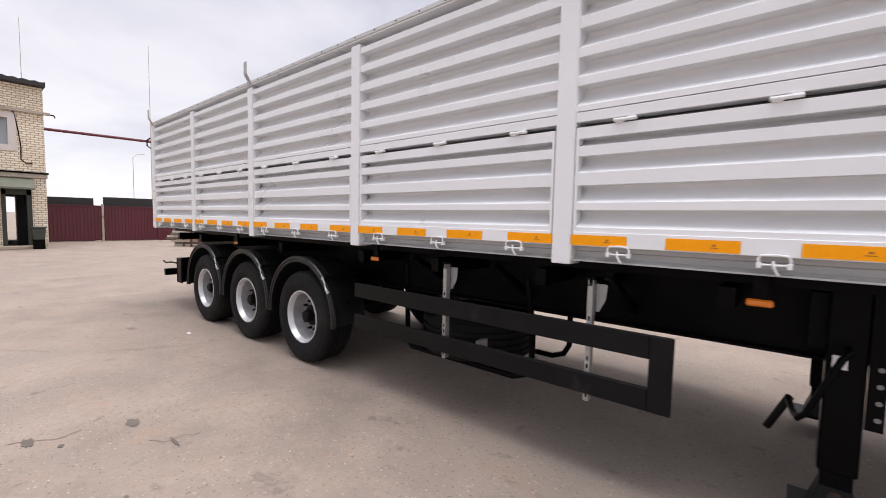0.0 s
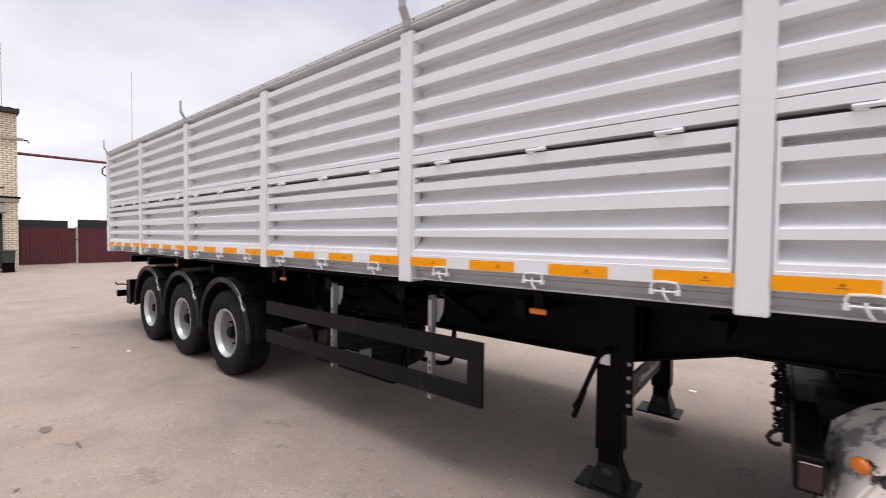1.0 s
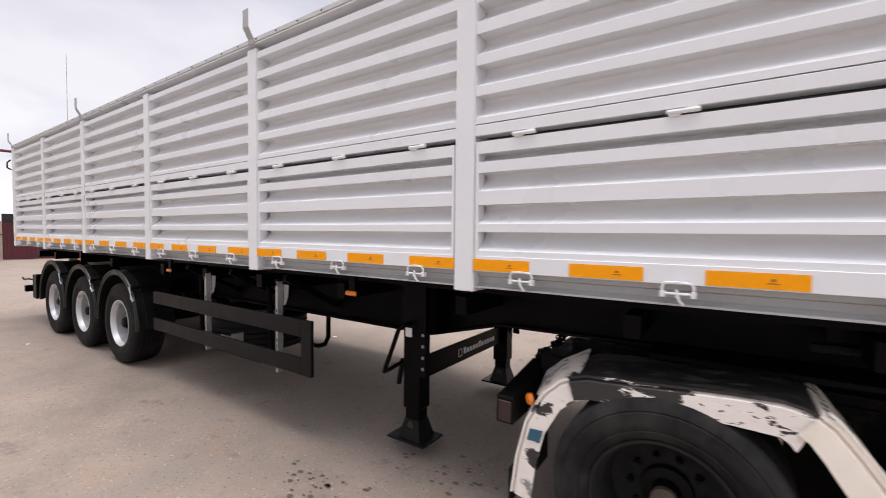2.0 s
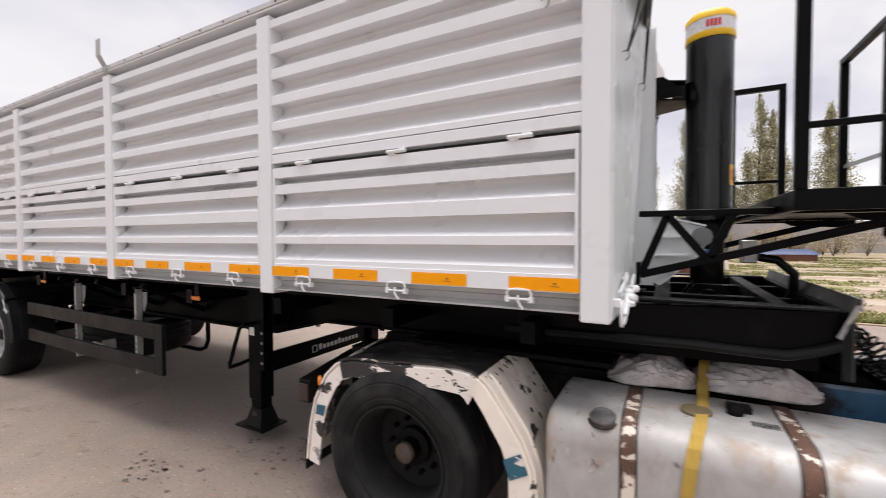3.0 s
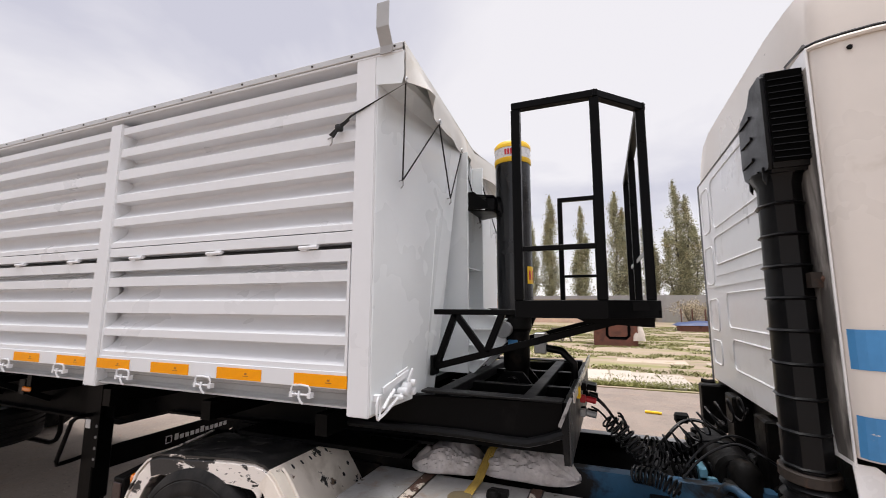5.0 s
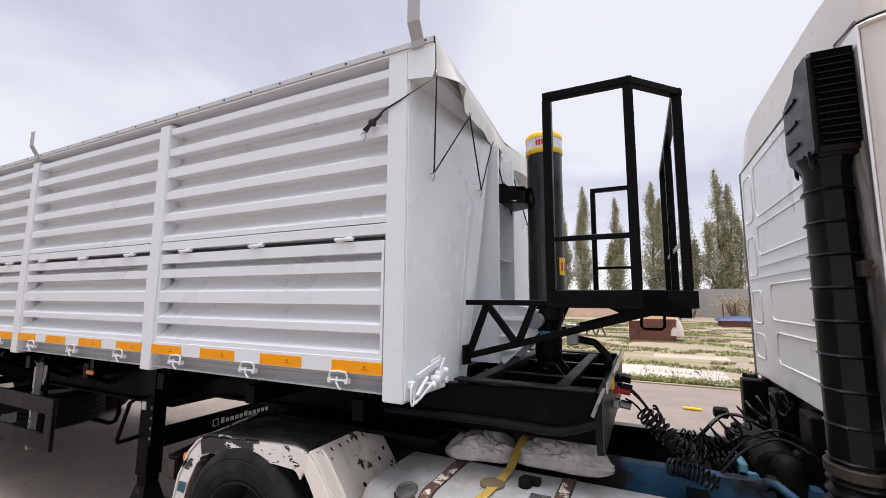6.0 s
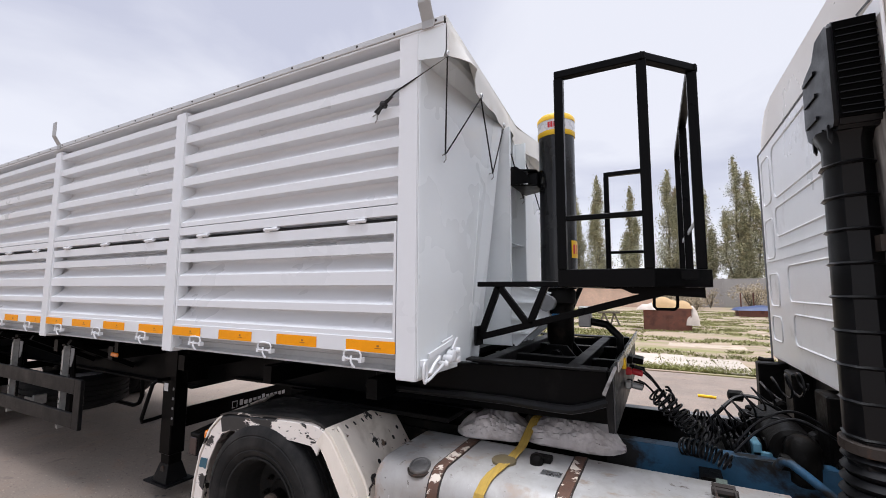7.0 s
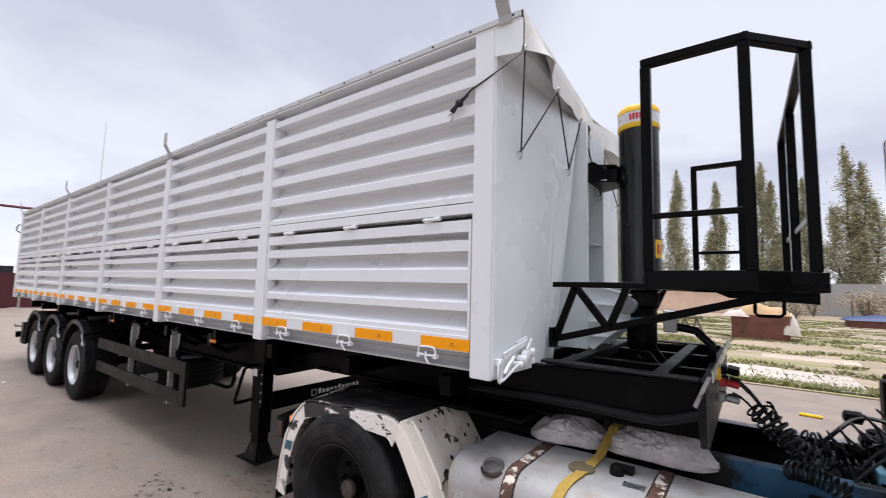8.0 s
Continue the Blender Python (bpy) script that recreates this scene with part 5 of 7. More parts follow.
# flat black sheet that paints the gap between the rails as shaded
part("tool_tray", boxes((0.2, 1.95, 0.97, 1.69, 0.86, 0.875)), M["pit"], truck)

# near and far rear fenders: three shells each, with a turned-down side
FEND = [(-1.785, 0.28), (-1.755, 0.50), (-1.705, 0.70), (-1.61, 0.875), (-1.52, 0.96), (-1.42, 1.008)]
FEND_FLARE = [(-1.80, 0.28), (-1.785, 0.50), (-1.775, 0.72), (-1.75, 0.845), (-1.645, 0.94), (-1.48, 1.035)]
FEND_TOP = [(-1.47, 0.995), (-1.38, 1.022), (-1.20, 1.034), (-1.0, 1.052), (-0.79, 1.068), (-0.62, 1.073), (-0.55, 1.060), (-0.50, 1.036)]
FEND_FRONT = [(-0.505, 1.048), (-0.455, 1.010), (-0.40, 0.942), (-0.345, 0.865), (-0.268, 0.757), (-0.212, 0.620), (-0.195, 0.45), (-0.185, 0.25)]


def fender_shell(name, pts, y0, y1, lip, mat_top, mat_side, label, s, grow=0.0, flare=None):
    """A curved shell along pts with a side lip; s = 1 opens to -y; flare is its outline at the inner end, where that is larger."""
    t = 0.012
    bm = bmesh.new()
    n = len(pts)
    nrm = []
    for k in range(n):
        a, b = Vector(pts[max(k - 1, 0)]), Vector(pts[min(k + 1, n - 1)])
        d = (b - a).normalized()
        nrm.append(Vector((d.y, -d.x)))
    inn = [(p[0] + t * q.x, p[1] + t * q.y) for p, q in zip(pts, nrm)]
    if flare:
        ends = []
        for line, y in ((pts, y0 if s == 1 else y1), (flare, y1 if s == 1 else y0)):
            low = [(p[0] + t * q.x, p[1] + t * q.y) for p, q in zip(line, nrm)]
            ends.append([bm.verts.new((p[0], y, p[1])) for p in line + low[::-1]])
        for k in range(2 * n):
            bm.faces.new((ends[0][k], ends[0][(k + 1) % (2 * n)], ends[1][(k + 1) % (2 * n)], ends[1][k]))
        for loop in ends:
            for k in range(n - 1):
                bm.faces.new((loop[k], loop[k + 1], loop[2 * n - 2 - k], loop[2 * n - 1 - k]))
    else:
        prism(bm, pts + inn[::-1], "y", y0, y1)
    shell = part(name, bm, mat_top, truck, label, smooth=True)
    deep = [(p[0] + (lip + grow * (k / (n - 1)) ** 2) * q.x, p[1] + (lip + grow * (k / (n - 1)) ** 2) * q.y) for k, (p, q) in enumerate(zip(pts, nrm))]
    mid = [(p[0] + 0.03 * q.x, p[1] + 0.03 * q.y) for p, q in zip(pts, nrm)]
    bm = bmesh.new()
    ye = y0 if s == 1 else y1
    rows = [[bm.verts.new((p[0], ye + s * o, p[1])) for p in line] for line, o in ((pts, 0.03), (mid, 0.0), (deep, -0.004), (deep, 0.008), (mid, 0.012))]
    for a in range(4):
        for k in range(n - 1):
            bm.faces.new((rows[a][k], rows[a][k + 1], rows[a + 1][k + 1], rows[a + 1][k]))
    part("fender_side", bm, mat_side, shell, smooth=True)
    return shell


for s, y0, y1 in ((1, 0.05, 0.66), (-1, 1.94, 2.55)):
    ya, yb = 0.52, 2.08
    rear = fender_shell("rear_fender_section", FEND, y0 + 0.02 if s == 1 else yb, ya if s == 1 else y1 - 0.02, 0.12, M["fender_rear"], M["fender_rear"], "chipped cream rear fender section", s, flare=FEND_FLARE)
    top = fender_shell("middle_fender_section", FEND_TOP, y0 if s == 1 else yb, ya if s == 1 else y1, 0.118, M["fender_black"], M["fender_top"], "black-topped fender section with rubbed paint", s, 0.055)
    front = fender_shell("front_fender_section", FEND_FRONT, y0 - 0.01 * s, y1, 0.115, M["fender"], M["fender"], "cream front fender section with drill holes", s, 0.05)
    part("fender_bracket", boxes((-1.35, -0.2, 0.70 if s == 1 else 1.75, 0.85 if s == 1 else 1.90, 0.84, 0.90)), M["grime"], truck)
    if s == 1:
        def on_front(u):
            """A place and a slope on the front section, u from its top (0) to its foot (1)."""
            f = u * (len(FEND_FRONT) - 1)
            i = min(int(f), len(FEND_FRONT) - 2)
            p, q = Vector(FEND_FRONT[i]), Vector(FEND_FRONT[i + 1])
            return p.lerp(q, f - i), math.atan2(p.y - q.y, q.x - p.x)
        slots = [(0.10, 0.11 + 0.075 * k, 0.016, 0.006) for k in range(8)] + [(0.50, 0.30, 0.016, 0.013), (0.42, 0.42, 0.008, 0.008), (0.40, 0.52, 0.014, 0.010), (0.33, 0.60, 0.014, 0.010), (0.56, 0.36, 0.020, 0.011)]
        for u, y, ra, rb in slots:
            p, slope = on_front(u)
            bm = lathe(bmesh.new(), [(1.0, -0.003), (1.0, 0.0025)], (0, 0, 0), "z", 10, closed=False)
            bmesh.ops.scale(bm, verts=bm.verts, vec=(ra, rb, 1))
            piece("drill_hole", mesh_of("drill_hole", bm, M["fender_in"]), front, (p.x, y, p.y), (0, slope, 0))
        p, slope = on_front(0.575)
        bm = lathe(bmesh.new(), [(0.030, -0.004), (0.030, 0.003)], (0, 0, 0), "z", 20, closed=False)
        piece("cable_hole", mesh_of("cable_hole", bm, M["fender_in"]), front, (p.x, 0.20, p.y), (0, slope, 0))
        part("cable_end", tube(bmesh.new(), [(p.x - 0.02, 0.21, p.y), (p.x + 0.03, 0.17, p.y + 0.02), (p.x + 0.02, 0.13, p.y - 0.02), (p.x + 0.03, 0.11, p.y - 0.05)], 0.006, 6), M["hub"], front)
        ridge = [(on_front(u)[0].x + 0.004, on_front(u)[0].y + 0.004) for u in (0.06, 0.15, 0.25, 0.35, 0.45, 0.55, 0.65, 0.75, 0.9)]
        part("pressed_ridge", tube(bmesh.new(), [(q[0], 0.115, q[1]) for q in ridge], 0.010, 8), M["fender"], front, smooth=True)
        for a, b, t0, t1, sec in ((4, 5, 0.35, 1.15, front), (1, 2, 0.55, 1.0, rear)):
            line = FEND_FRONT if sec is front else FEND
            p, q = Vector(line[a]), Vector(line[b])
            d = (q - p).normalized()
            nn = Vector((d.y, -d.x))
            yf = 0.035 if sec is front else 0.064
            c = [p.lerp(q, t) + nn * o for t, o in ((t0, 0.04), (t1 - 0.1, 0.04), (t1, 0.145 if sec is front else 0.11), (t0 + 0.1, 0.145 if sec is front else 0.11))]
            bm = bmesh.new()
            prism(bm, [(v.x, v.y) for v in c], "y", yf - 0.002, yf)
            part("blue_flash", bm, M["flash"], sec, "scratched dark blue stripe")
bm = lathe(bmesh.new(), [(0.034, 0.0), (0.034, -0.012), (0.026, -0.022), (0.008, -0.026), (0.0005, -0.024)], (0, 0, 0), "y", 18, closed=False)
piece("side_lamp", mesh_of("side_lamp", bm, M["lamp_orange"], smooth=True), truck, (-1.690, 0.122, 0.807), (0, 0, radians(-42)), "round orange side lamp")
part("lamp_foot", boxes((-1.695, -1.63, 0.125, 0.155, 0.785, 0.825)), M["grime"], truck)
# rear cross bar with its lamp box, chains and hook
part("tail_box", prism(bmesh.new(), [(0.118, 0.63), (0.66, 0.63), (0.66, 0.872), (0.118, 0.788)], "x", -1.90, -1.795), M["grime"], truck, bevel=0.006)
part("tail_lamp", boxes((-1.885, -1.805, 0.106, 0.116, 0.645, 0.765)), M["lamp_red"], truck, "dark red tail lamp", bevel=0.004)
part("rear_cross_bar", boxes((-1.935, -1.885, 0.662, 1.94, 0.62, 0.82), (-1.884, -1.70, 0.82, 0.89, 0.72, 0.82), (-1.884, -1.70, 1.71, 1.78, 0.72, 0.82), (-1.884, -1.62, 0.90, 1.70, 0.72, 0.815)), M["grime"], truck, bevel=0.005)
part("bracket_plate", boxes((-1.80, -1.62, 0.56, 0.815, 0.64, 0.93)), M["grime"], truck)
part("mud_flap", boxes((-1.80, -1.79, 0.08, 0.68, 0.20, 0.40)), M["old_rubber"], truck)
bm = bmesh.new()
rr = random.Random(12)
for k in range(64):
    u = k / 63
    y, z = (0.95 + 0.68 * (u - 0.35) / 0.65, 0.835 + 0.03 * math.sin(9 * u)) if u > 0.35 else (0.955 + rr.uniform(-0.05, 0.05), 0.60 + 0.25 * u / 0.35)
    c = (-1.945 + rr.uniform(-0.025, 0.02), y + rr.uniform(-0.02, 0.02), z + rr.uniform(-0.012, 0.012))
    lathe(bm, [(0.018, -0.006), (0.027, -0.006), (0.027, 0.006), (0.018, 0.006)], c, "xyz"[k % 3], 8)
part("safety_chain", bm, M["grime"], truck, "oily chain slung over the rear cross bar")
part("chain_hook", tube(bmesh.new(), [(-1.955, 0.95, 0.60), (-1.96, 0.95, 0.575), (-1.985, 0.95, 0.555), (-2.0, 0.95, 0.525), (-1.985, 0.95, 0.497), (-1.955, 0.95, 0.49), (-1.935, 0.95, 0.505)], 0.014, 8), M["hub"], truck, "rusty chain hook")

# fuel tank
TX0, TX1 = -0.165, 1.76
prof = rounded(0.045, 0.72, 0.28, 0.93, 0.13, 6)
tank = part("fuel_tank", prism(bmesh.new(), prof, "x", TX0, TX1), M["tank"], truck, "large stained aluminium fuel tank", bevel=0.02, smooth=True, segments=3)


def strap_loop(x, w, m, name, off, label):
    out = rounded(0.045 - off, 0.72 + off, 0.28 - off, 0.93 + off, 0.13 + off, 6)
    inn = rounded(0.046, 0.719, 0.281, 0.929, 0.13, 6)
    bm = bmesh.new()
    n = len(out)
    loops = [[bm.verts.new((xx, p[0], p[1])) for p in pts] for pts, xx in ((out, x - w / 2), (out, x + w / 2), (inn, x + w / 2), (inn, x - w / 2))]
    for a in range(4):
        for k in range(n):
            bm.faces.new((loops[a][k], loops[a][(k + 1) % n], loops[(a + 1) % 4][(k + 1) % n], loops[(a + 1) % 4][k]))
    return part(name, bm, m, tank, label, smooth=True)


for x in (0.20, 0.83):
    strap_loop(x, 0.055, M["strap"], "tank_strap", 0.007, "rusty brown steel strap with chipped paint")
    strap_loop(x - 0.033, 0.007, M["hub"], "strap_rubber", 0.004, "")
    strap_loop(x + 0.033, 0.007, M["hub"], "strap_rubber", 0.004, "")
cap = lathe(bmesh.new(), [(0.054, 0.0), (0.058, 0.003), (0.0585, 0.016), (0.055, 0.021), (0.047, 0.021), (0.044, 0.016), (0.030, 0.017), (0.0005, 0.017)], (0, 0, 0), "z", 24, closed=False)
me = mesh_of("tank_cap", cap, M["cap_steel"], smooth=True)
piece("tank_cap", me, tank, (0.085, 0.125, 0.912), (radians(16), 0, 0), "round bare metal filler cap")
neck = lathe(bmesh.new(), [(0.070, -0.006), (0.069, 0.003), (0.060, 0.004)], (0, 0, 0), "z", 24, closed=False)
piece("cap_ring", mesh_of("cap_ring", neck, M["hub"], smooth=True), tank, (0.085, 0.125, 0.911), (radians(16), 0, 0))
bm = lathe(bmesh.new(), [(0.035, 0.925), (0.035, 0.955), (0.028, 0.975), (0.0005, 0.98)], (0.63, 0.42, 0), "z", 14, closed=False)
box(bm, 0.60, 0.70, 0.44, 0.50, 0.93, 0.96)
part("level_sender", bm, M["grime"], tank, bevel=0.003)
part("tank_plate", boxes((0.68, 0.78, 0.30, 0.36, 0.9305, 0.9325)), M["steel"], tank, "small riveted plate")
part("sender_lid", lathe(bmesh.new(), [(0.066, 0.928), (0.066, 0.942), (0.06, 0.947), (0.02, 0.948)], (0.47, 0.36, 0), "z", 24, closed=False), M["lid"], tank, "round tan lid", smooth=True)
for x in (0.1, 1.45):
    part("tank_bracket", boxes((x - 0.05, x + 0.05, 0.40, 0.885, 0.20, 0.285), (x - 0.05, x + 0.05, 0.735, 0.88, 0.20, 0.9)), M["grime"], truck)

# cab
cab_x = 2.035
section = [(0.11, 1.392), (0.09, 1.6), (0.09, 2.86), (0.095, 2.98), (0.10, 3.12), (0.115, 3.185), (0.16, 3.213), (0.30, 3.237), (0.55, 3.262), (0.95, 3.270), (1.55, 3.282), (1.90, 3.285), (2.10, 3.25), (2.25, 3.14), (2.33, 2.99), (2.39, 2.86), (2.39, 1.6), (2.37, 1.33)]
bm = bmesh.new()
rows = []
for x, inset in ((cab_x, 0.075), (cab_x + 0.006, 0.05), (cab_x + 0.02, 0.027), (cab_x + 0.04, 0.010), (cab_x + 0.07, 0.0), (3.2, 0.0), (4.1, 0.0)):
    row = []
    for y, z in section:
        draw = inset * (1.0 if z < 2.99 else 0.35)
        yy2 = y + draw if y < 1.3 else y - draw
        rise = max(0.0, z - 3.0) * 0.9 * min(1.0, (x - cab_x) / 0.8)
        row.append(bm.verts.new((x, yy2, z + rise)))
    rows.append(row)
for a in range(len(rows) - 1):
    for k in range(len(section)):
        j = (k + 1) % len(section)
        bm.faces.new((rows[a][k], rows[a][j], rows[a + 1][j], rows[a + 1][k]))
bm.faces.new(rows[0][::-1])
bm.faces.new(rows[-1])
cab = part("cab", bm, M["cab"], truck, "cream sleeper cab with faded blue stripes", smooth=True)
back = part("cab_back_panel", prism(bmesh.new(), [(0.16, 1.36), (0.15, 2.96), (2.33, 2.96), (2.31, 1.34)], "x", cab_x - 0.012, cab_x - 0.001), M["cab_back"], cab, "white pressed steel cab back", bevel=0.004)


def bead(y0, y1, z0, z1, r=0.05, t=0.0075):
    pts = [(cab_x - 0.012, p[0], p[1]) for p in rounded(y0, y1, z0, z1, r, 3)]
    part("pressed_bead", tube(bmesh.new(), pts, t, 6, closed=True), M["cab_back"], back, smooth=True)


bead(0.66, 1.90, 2.52, 2.90, 0.07)
bead(1.99, 2.25, 2.52, 2.88, 0.05)
bead(0.66, 1.90, 2.24, 2.45, 0.05)
bead(1.99, 2.25, 2.10, 2.40, 0.05)
bead(0.80, 1.68, 1.78, 2.02, 0.05)
bead(0.80, 1.62, 1.50, 1.70, 0.05)
bead(1.95, 2.22, 1.74, 1.98, 0.04)
bead(1.95, 2.22, 1.48, 1.66, 0.04)
# dark sheet on the cab back: soot plus the intake's contact shadow, as colour
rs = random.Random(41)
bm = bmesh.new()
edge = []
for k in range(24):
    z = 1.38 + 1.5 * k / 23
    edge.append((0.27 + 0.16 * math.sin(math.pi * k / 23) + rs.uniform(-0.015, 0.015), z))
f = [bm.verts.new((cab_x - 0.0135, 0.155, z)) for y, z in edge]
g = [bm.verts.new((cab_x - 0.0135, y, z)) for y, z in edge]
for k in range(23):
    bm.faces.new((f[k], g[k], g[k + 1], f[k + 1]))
part("soot_smear", bm, M["soot_shade"], back, "grey soot and painted contact shadow beside the intake")
for z in (2.16, 2.08):
    part("pressed_groove", boxes((cab_x - 0.018, cab_x - 0.012, 0.4, 1.92 if z > 2.1 else 2.3, z - 0.006, z + 0.006)), M["cab_back"], back)
part("roof_seam", tube(bmesh.new(), [(cab_x - 0.004, 0.36, 2.995), (cab_x - 0.003, 0.26, 2.987), (cab_x + 0.0, 0.17, 2.972), (cab_x + 0.016, 0.125, 2.962), (cab_x + 0.045, 0.100, 2.958), (cab_x + 0.09, 0.092, 2.962), (cab_x + 0.18, 0.091, 2.972), (cab_x + 0.36, 0.091, 2.976), (4.0, 0.091, 2.99)], 0.0065, 6), M["plastic"], cab, smooth=True)
part("rain_gutter", tube(bmesh.new(), [(cab_x - 0.006, 0.36, 2.975), (cab_x - 0.005, 0.26, 2.968), (cab_x - 0.002, 0.165, 2.954), (cab_x + 0.014, 0.118, 2.944), (cab_x + 0.045, 0.094, 2.940), (cab_x + 0.09, 0.087, 2.944), (cab_x + 0.18, 0.086, 2.954), (cab_x + 0.36, 0.086, 2.958), (4.0, 0.086, 2.972)], 0.010, 6), M["cab"], cab, smooth=True)
part("back_seam", tube(bmesh.new(), [(cab_x - 0.01, 0.16, 2.975), (cab_x - 0.012, 2.35, 2.975), (cab_x - 0.012, 2.35, 1.3)], 0.007, 6), M["grey_steel"], cab)
for z0, z1 in ((1.705, 1.845), (1.40, 1.545)):
    offs = [(0.005, 0.052), (0.018, 0.028), (0.039, 0.009), (0.07, -0.002), (0.3, -0.002), (0.9, -0.002), (1.9, -0.002)]
    bm = grid_sheet(bmesh.new(), lambda u, v: (cab_x + offs[round(6 * u)][0], 0.0885 + offs[round(6 * u)][1] + 0.0625 * max(0, 1.6 - z0 - (z1 - z0) * v), z0 + (z1 - z0) * v), 6, 4)
    part("blue_stripe", bm, M["stripe"], cab, "faded blue stripe")
for z in (2.35, 2.52, 1.95):
    part("rivet", lathe(bmesh.new(), [(0.004, 0.0), (0.003, -0.003)], (cab_x + 0.25, 0.088, z), "y", 8, closed=False), M["grime"], cab)
part("roof_rivet", lathe(bmesh.new(), [(0.010, 0.0), (0.008, -0.006)], (cab_x + 0.10, 0.088, 2.90), "y", 10, closed=False), M["grime"], cab)
torn = [(2.022, 1.372), (2.088, 1.366), (2.112, 1.345), (2.124, 1.338), (2.130, 1.318), (2.146, 1.304), (2.168, 1.297), (2.176, 1.276), (2.198, 1.25), (2.215, 1.20), (2.26, 1.12), (2.30, 0.92), (2.05, 0.92)]
part("broken_skirt", prism(bmesh.new(), torn, "y", 0.165, 0.175), M["cab_back"], cab, "torn white plastic skirt below the cab", bevel=0.002)
part("red_marker", boxes((cab_x + 0.17, cab_x + 0.25, 0.122, 0.131, 1.08, 1.20)), M["red"], cab, "red marker strip")
part("cab_underside", boxes((cab_x + 0.05, 4.0, 0.22, 2.5, 1.0, 1.32)), M["grime"], truck)
for y, mir in ((0.15, False), (2.45, True)):
    wheel(truck, "steer_wheel", 3.4, 0.50, y, 0.50, 0.30, M["dirty_rim"], M["old_rubber"], rim_r=0.288, dish=0.12, disc_mat=M["dirty_rim"], mirror=mir)
part("front_axle", tube(bmesh.new(), [(3.4, 0.35, 0.5), (3.4, 2.25, 0.5)], 0.07, 10), M["grime"], truck)
for b0 in ((1.98, 2.18, 0.95, 1.15, 0.9, 1.32), (1.98, 2.18, 1.6, 1.8, 0.9, 1.32), (1.90, 2.3, 2.18, 2.3, 0.95, 1.30), (1.95, 2.1, 2.20, 2.34, 0.98, 1.28)):
    part("cab_mount", boxes(b0), M["grime"], truck, bevel=0.01)
part("rain_hook", tube(bmesh.new(), [(cab_x - 0.01, 2.32, 1.31), (cab_x - 0.06, 2.34, 1.30), (cab_x - 0.10, 2.36, 1.31)], 0.018, 8), M["grime"], truck)

# raised air intake behind the cab
ix, iy, CLAMP = 1.955, 0.36, 1.26
pipe = bmesh.new()


def oval(cx, cy, rx, ry, z, n=24, a0=0.0):
    return [(cx + rx * math.cos(2 * math.pi * k / n + a0), cy + ry * math.sin(2 * math.pi * k / n + a0), z) for k in range(n)]


def loft(bm, rings):
    vs = [[bm.verts.new(p) for p in r] for r in rings]
    n = len(vs[0])
    for a in range(len(vs) - 1):
        for k in range(n):
            bm.faces.new((vs[a][k], vs[a][(k + 1) % n], vs[a + 1][(k + 1) % n], vs[a + 1][k]))
    bm.faces.new(vs[0][::-1])
    bm.faces.new(vs[-1])
    return bm


rings = [oval(ix, iy, rx, ry, z, 8, 0.2) for rx, ry, z in ((0.084, 0.110, 1.16), (0.082, 0.107, 1.6), (0.079, 0.105, 2.0), (0.076, 0.103, 2.44), (0.100, 0.132, 2.50))]
intake = part("air_intake", loft(bmesh.new(), rings), M["plastic"], truck, "tall ribbed black plastic air intake stack", smooth=True)
for k in range(9):
    z = 1.30 + 0.132 * k
    part("intake_rib", loft(bmesh.new(), [oval(ix, iy, 0.081, 0.107, z - 0.008, 8, 0.2), oval(ix, iy, 0.091, 0.118, z, 8, 0.2), oval(ix, iy, 0.081, 0.107, z + 0.008, 8, 0.2)]), M["plastic"], intake, smooth=True)
for k in range(7):
    z = CLAMP - 0.33 + 0.045 * k
    r = 0.13 - 0.004 * k
    part("bellows_ring", loft(bmesh.new(), [oval(ix + 0.01, iy, r - 0.02, r, z), oval(ix + 0.01, iy, r + 0.0, r + 0.018, z + 0.02), oval(ix + 0.01, iy, r - 0.02, r, z + 0.042)]), M["plastic"], intake, smooth=True)
part("pipe_clamp", loft(bmesh.new(), [oval(ix, iy, 0.092, 0.12, CLAMP - 0.02), oval(ix, iy, 0.098, 0.127, CLAMP - 0.015), oval(ix, iy, 0.098, 0.127, CLAMP + 0.02), oval(ix, iy, 0.092, 0.12, CLAMP + 0.025)]), M["hub"], intake, "rusty hose clamp")
head = part("intake_head", prism(bmesh.new(), [(0.22, 2.48), (0.20, 2.51), (0.20, 2.90), (0.23, 2.925), (0.36, 2.925), (0.42, 2.86), (0.54, 2.83), (0.57, 2.78), (0.575, 2.60), (0.55, 2.52), (0.48, 2.48)], "x", 1.885, 2.045), M["plastic"], intake, bevel=0.015, smooth=True, segments=2)
for k in range(13):
    z = 2.525 + 0.028 * k
    part("intake_louvre", boxes((1.902, 2.028, 0.180, 0.1895, z, z + 0.0035)), M["plastic"], head)
part("louvre_shadow", boxes((1.90, 2.03, 0.190, 0.2005, 2.515, 2.90)), M["pit"], head)
for z in (2.58, 2.68, 2.78):
    part("head_ridge", boxes((1.877, 1.886, 0.38, 0.53, z, z + 0.014)), M["plastic"], head)
for k in range(4):
    part("neck_rib", prism(bmesh.new(), [(1.878, 2.515), (1.90, 2.52), (1.89, 2.44), (1.880, 2.46)], "y", 0.27 + 0.06 * k, 0.282 + 0.06 * k), M["plastic"], head)
part("stay_rod", tube(bmesh.new(), [(ix + 0.06, iy - 0.1, 2.03), (cab_x + 0.02, 0.16, 2.04)], 0.016, 8), M["strap"], intake, "rusty stay rod")
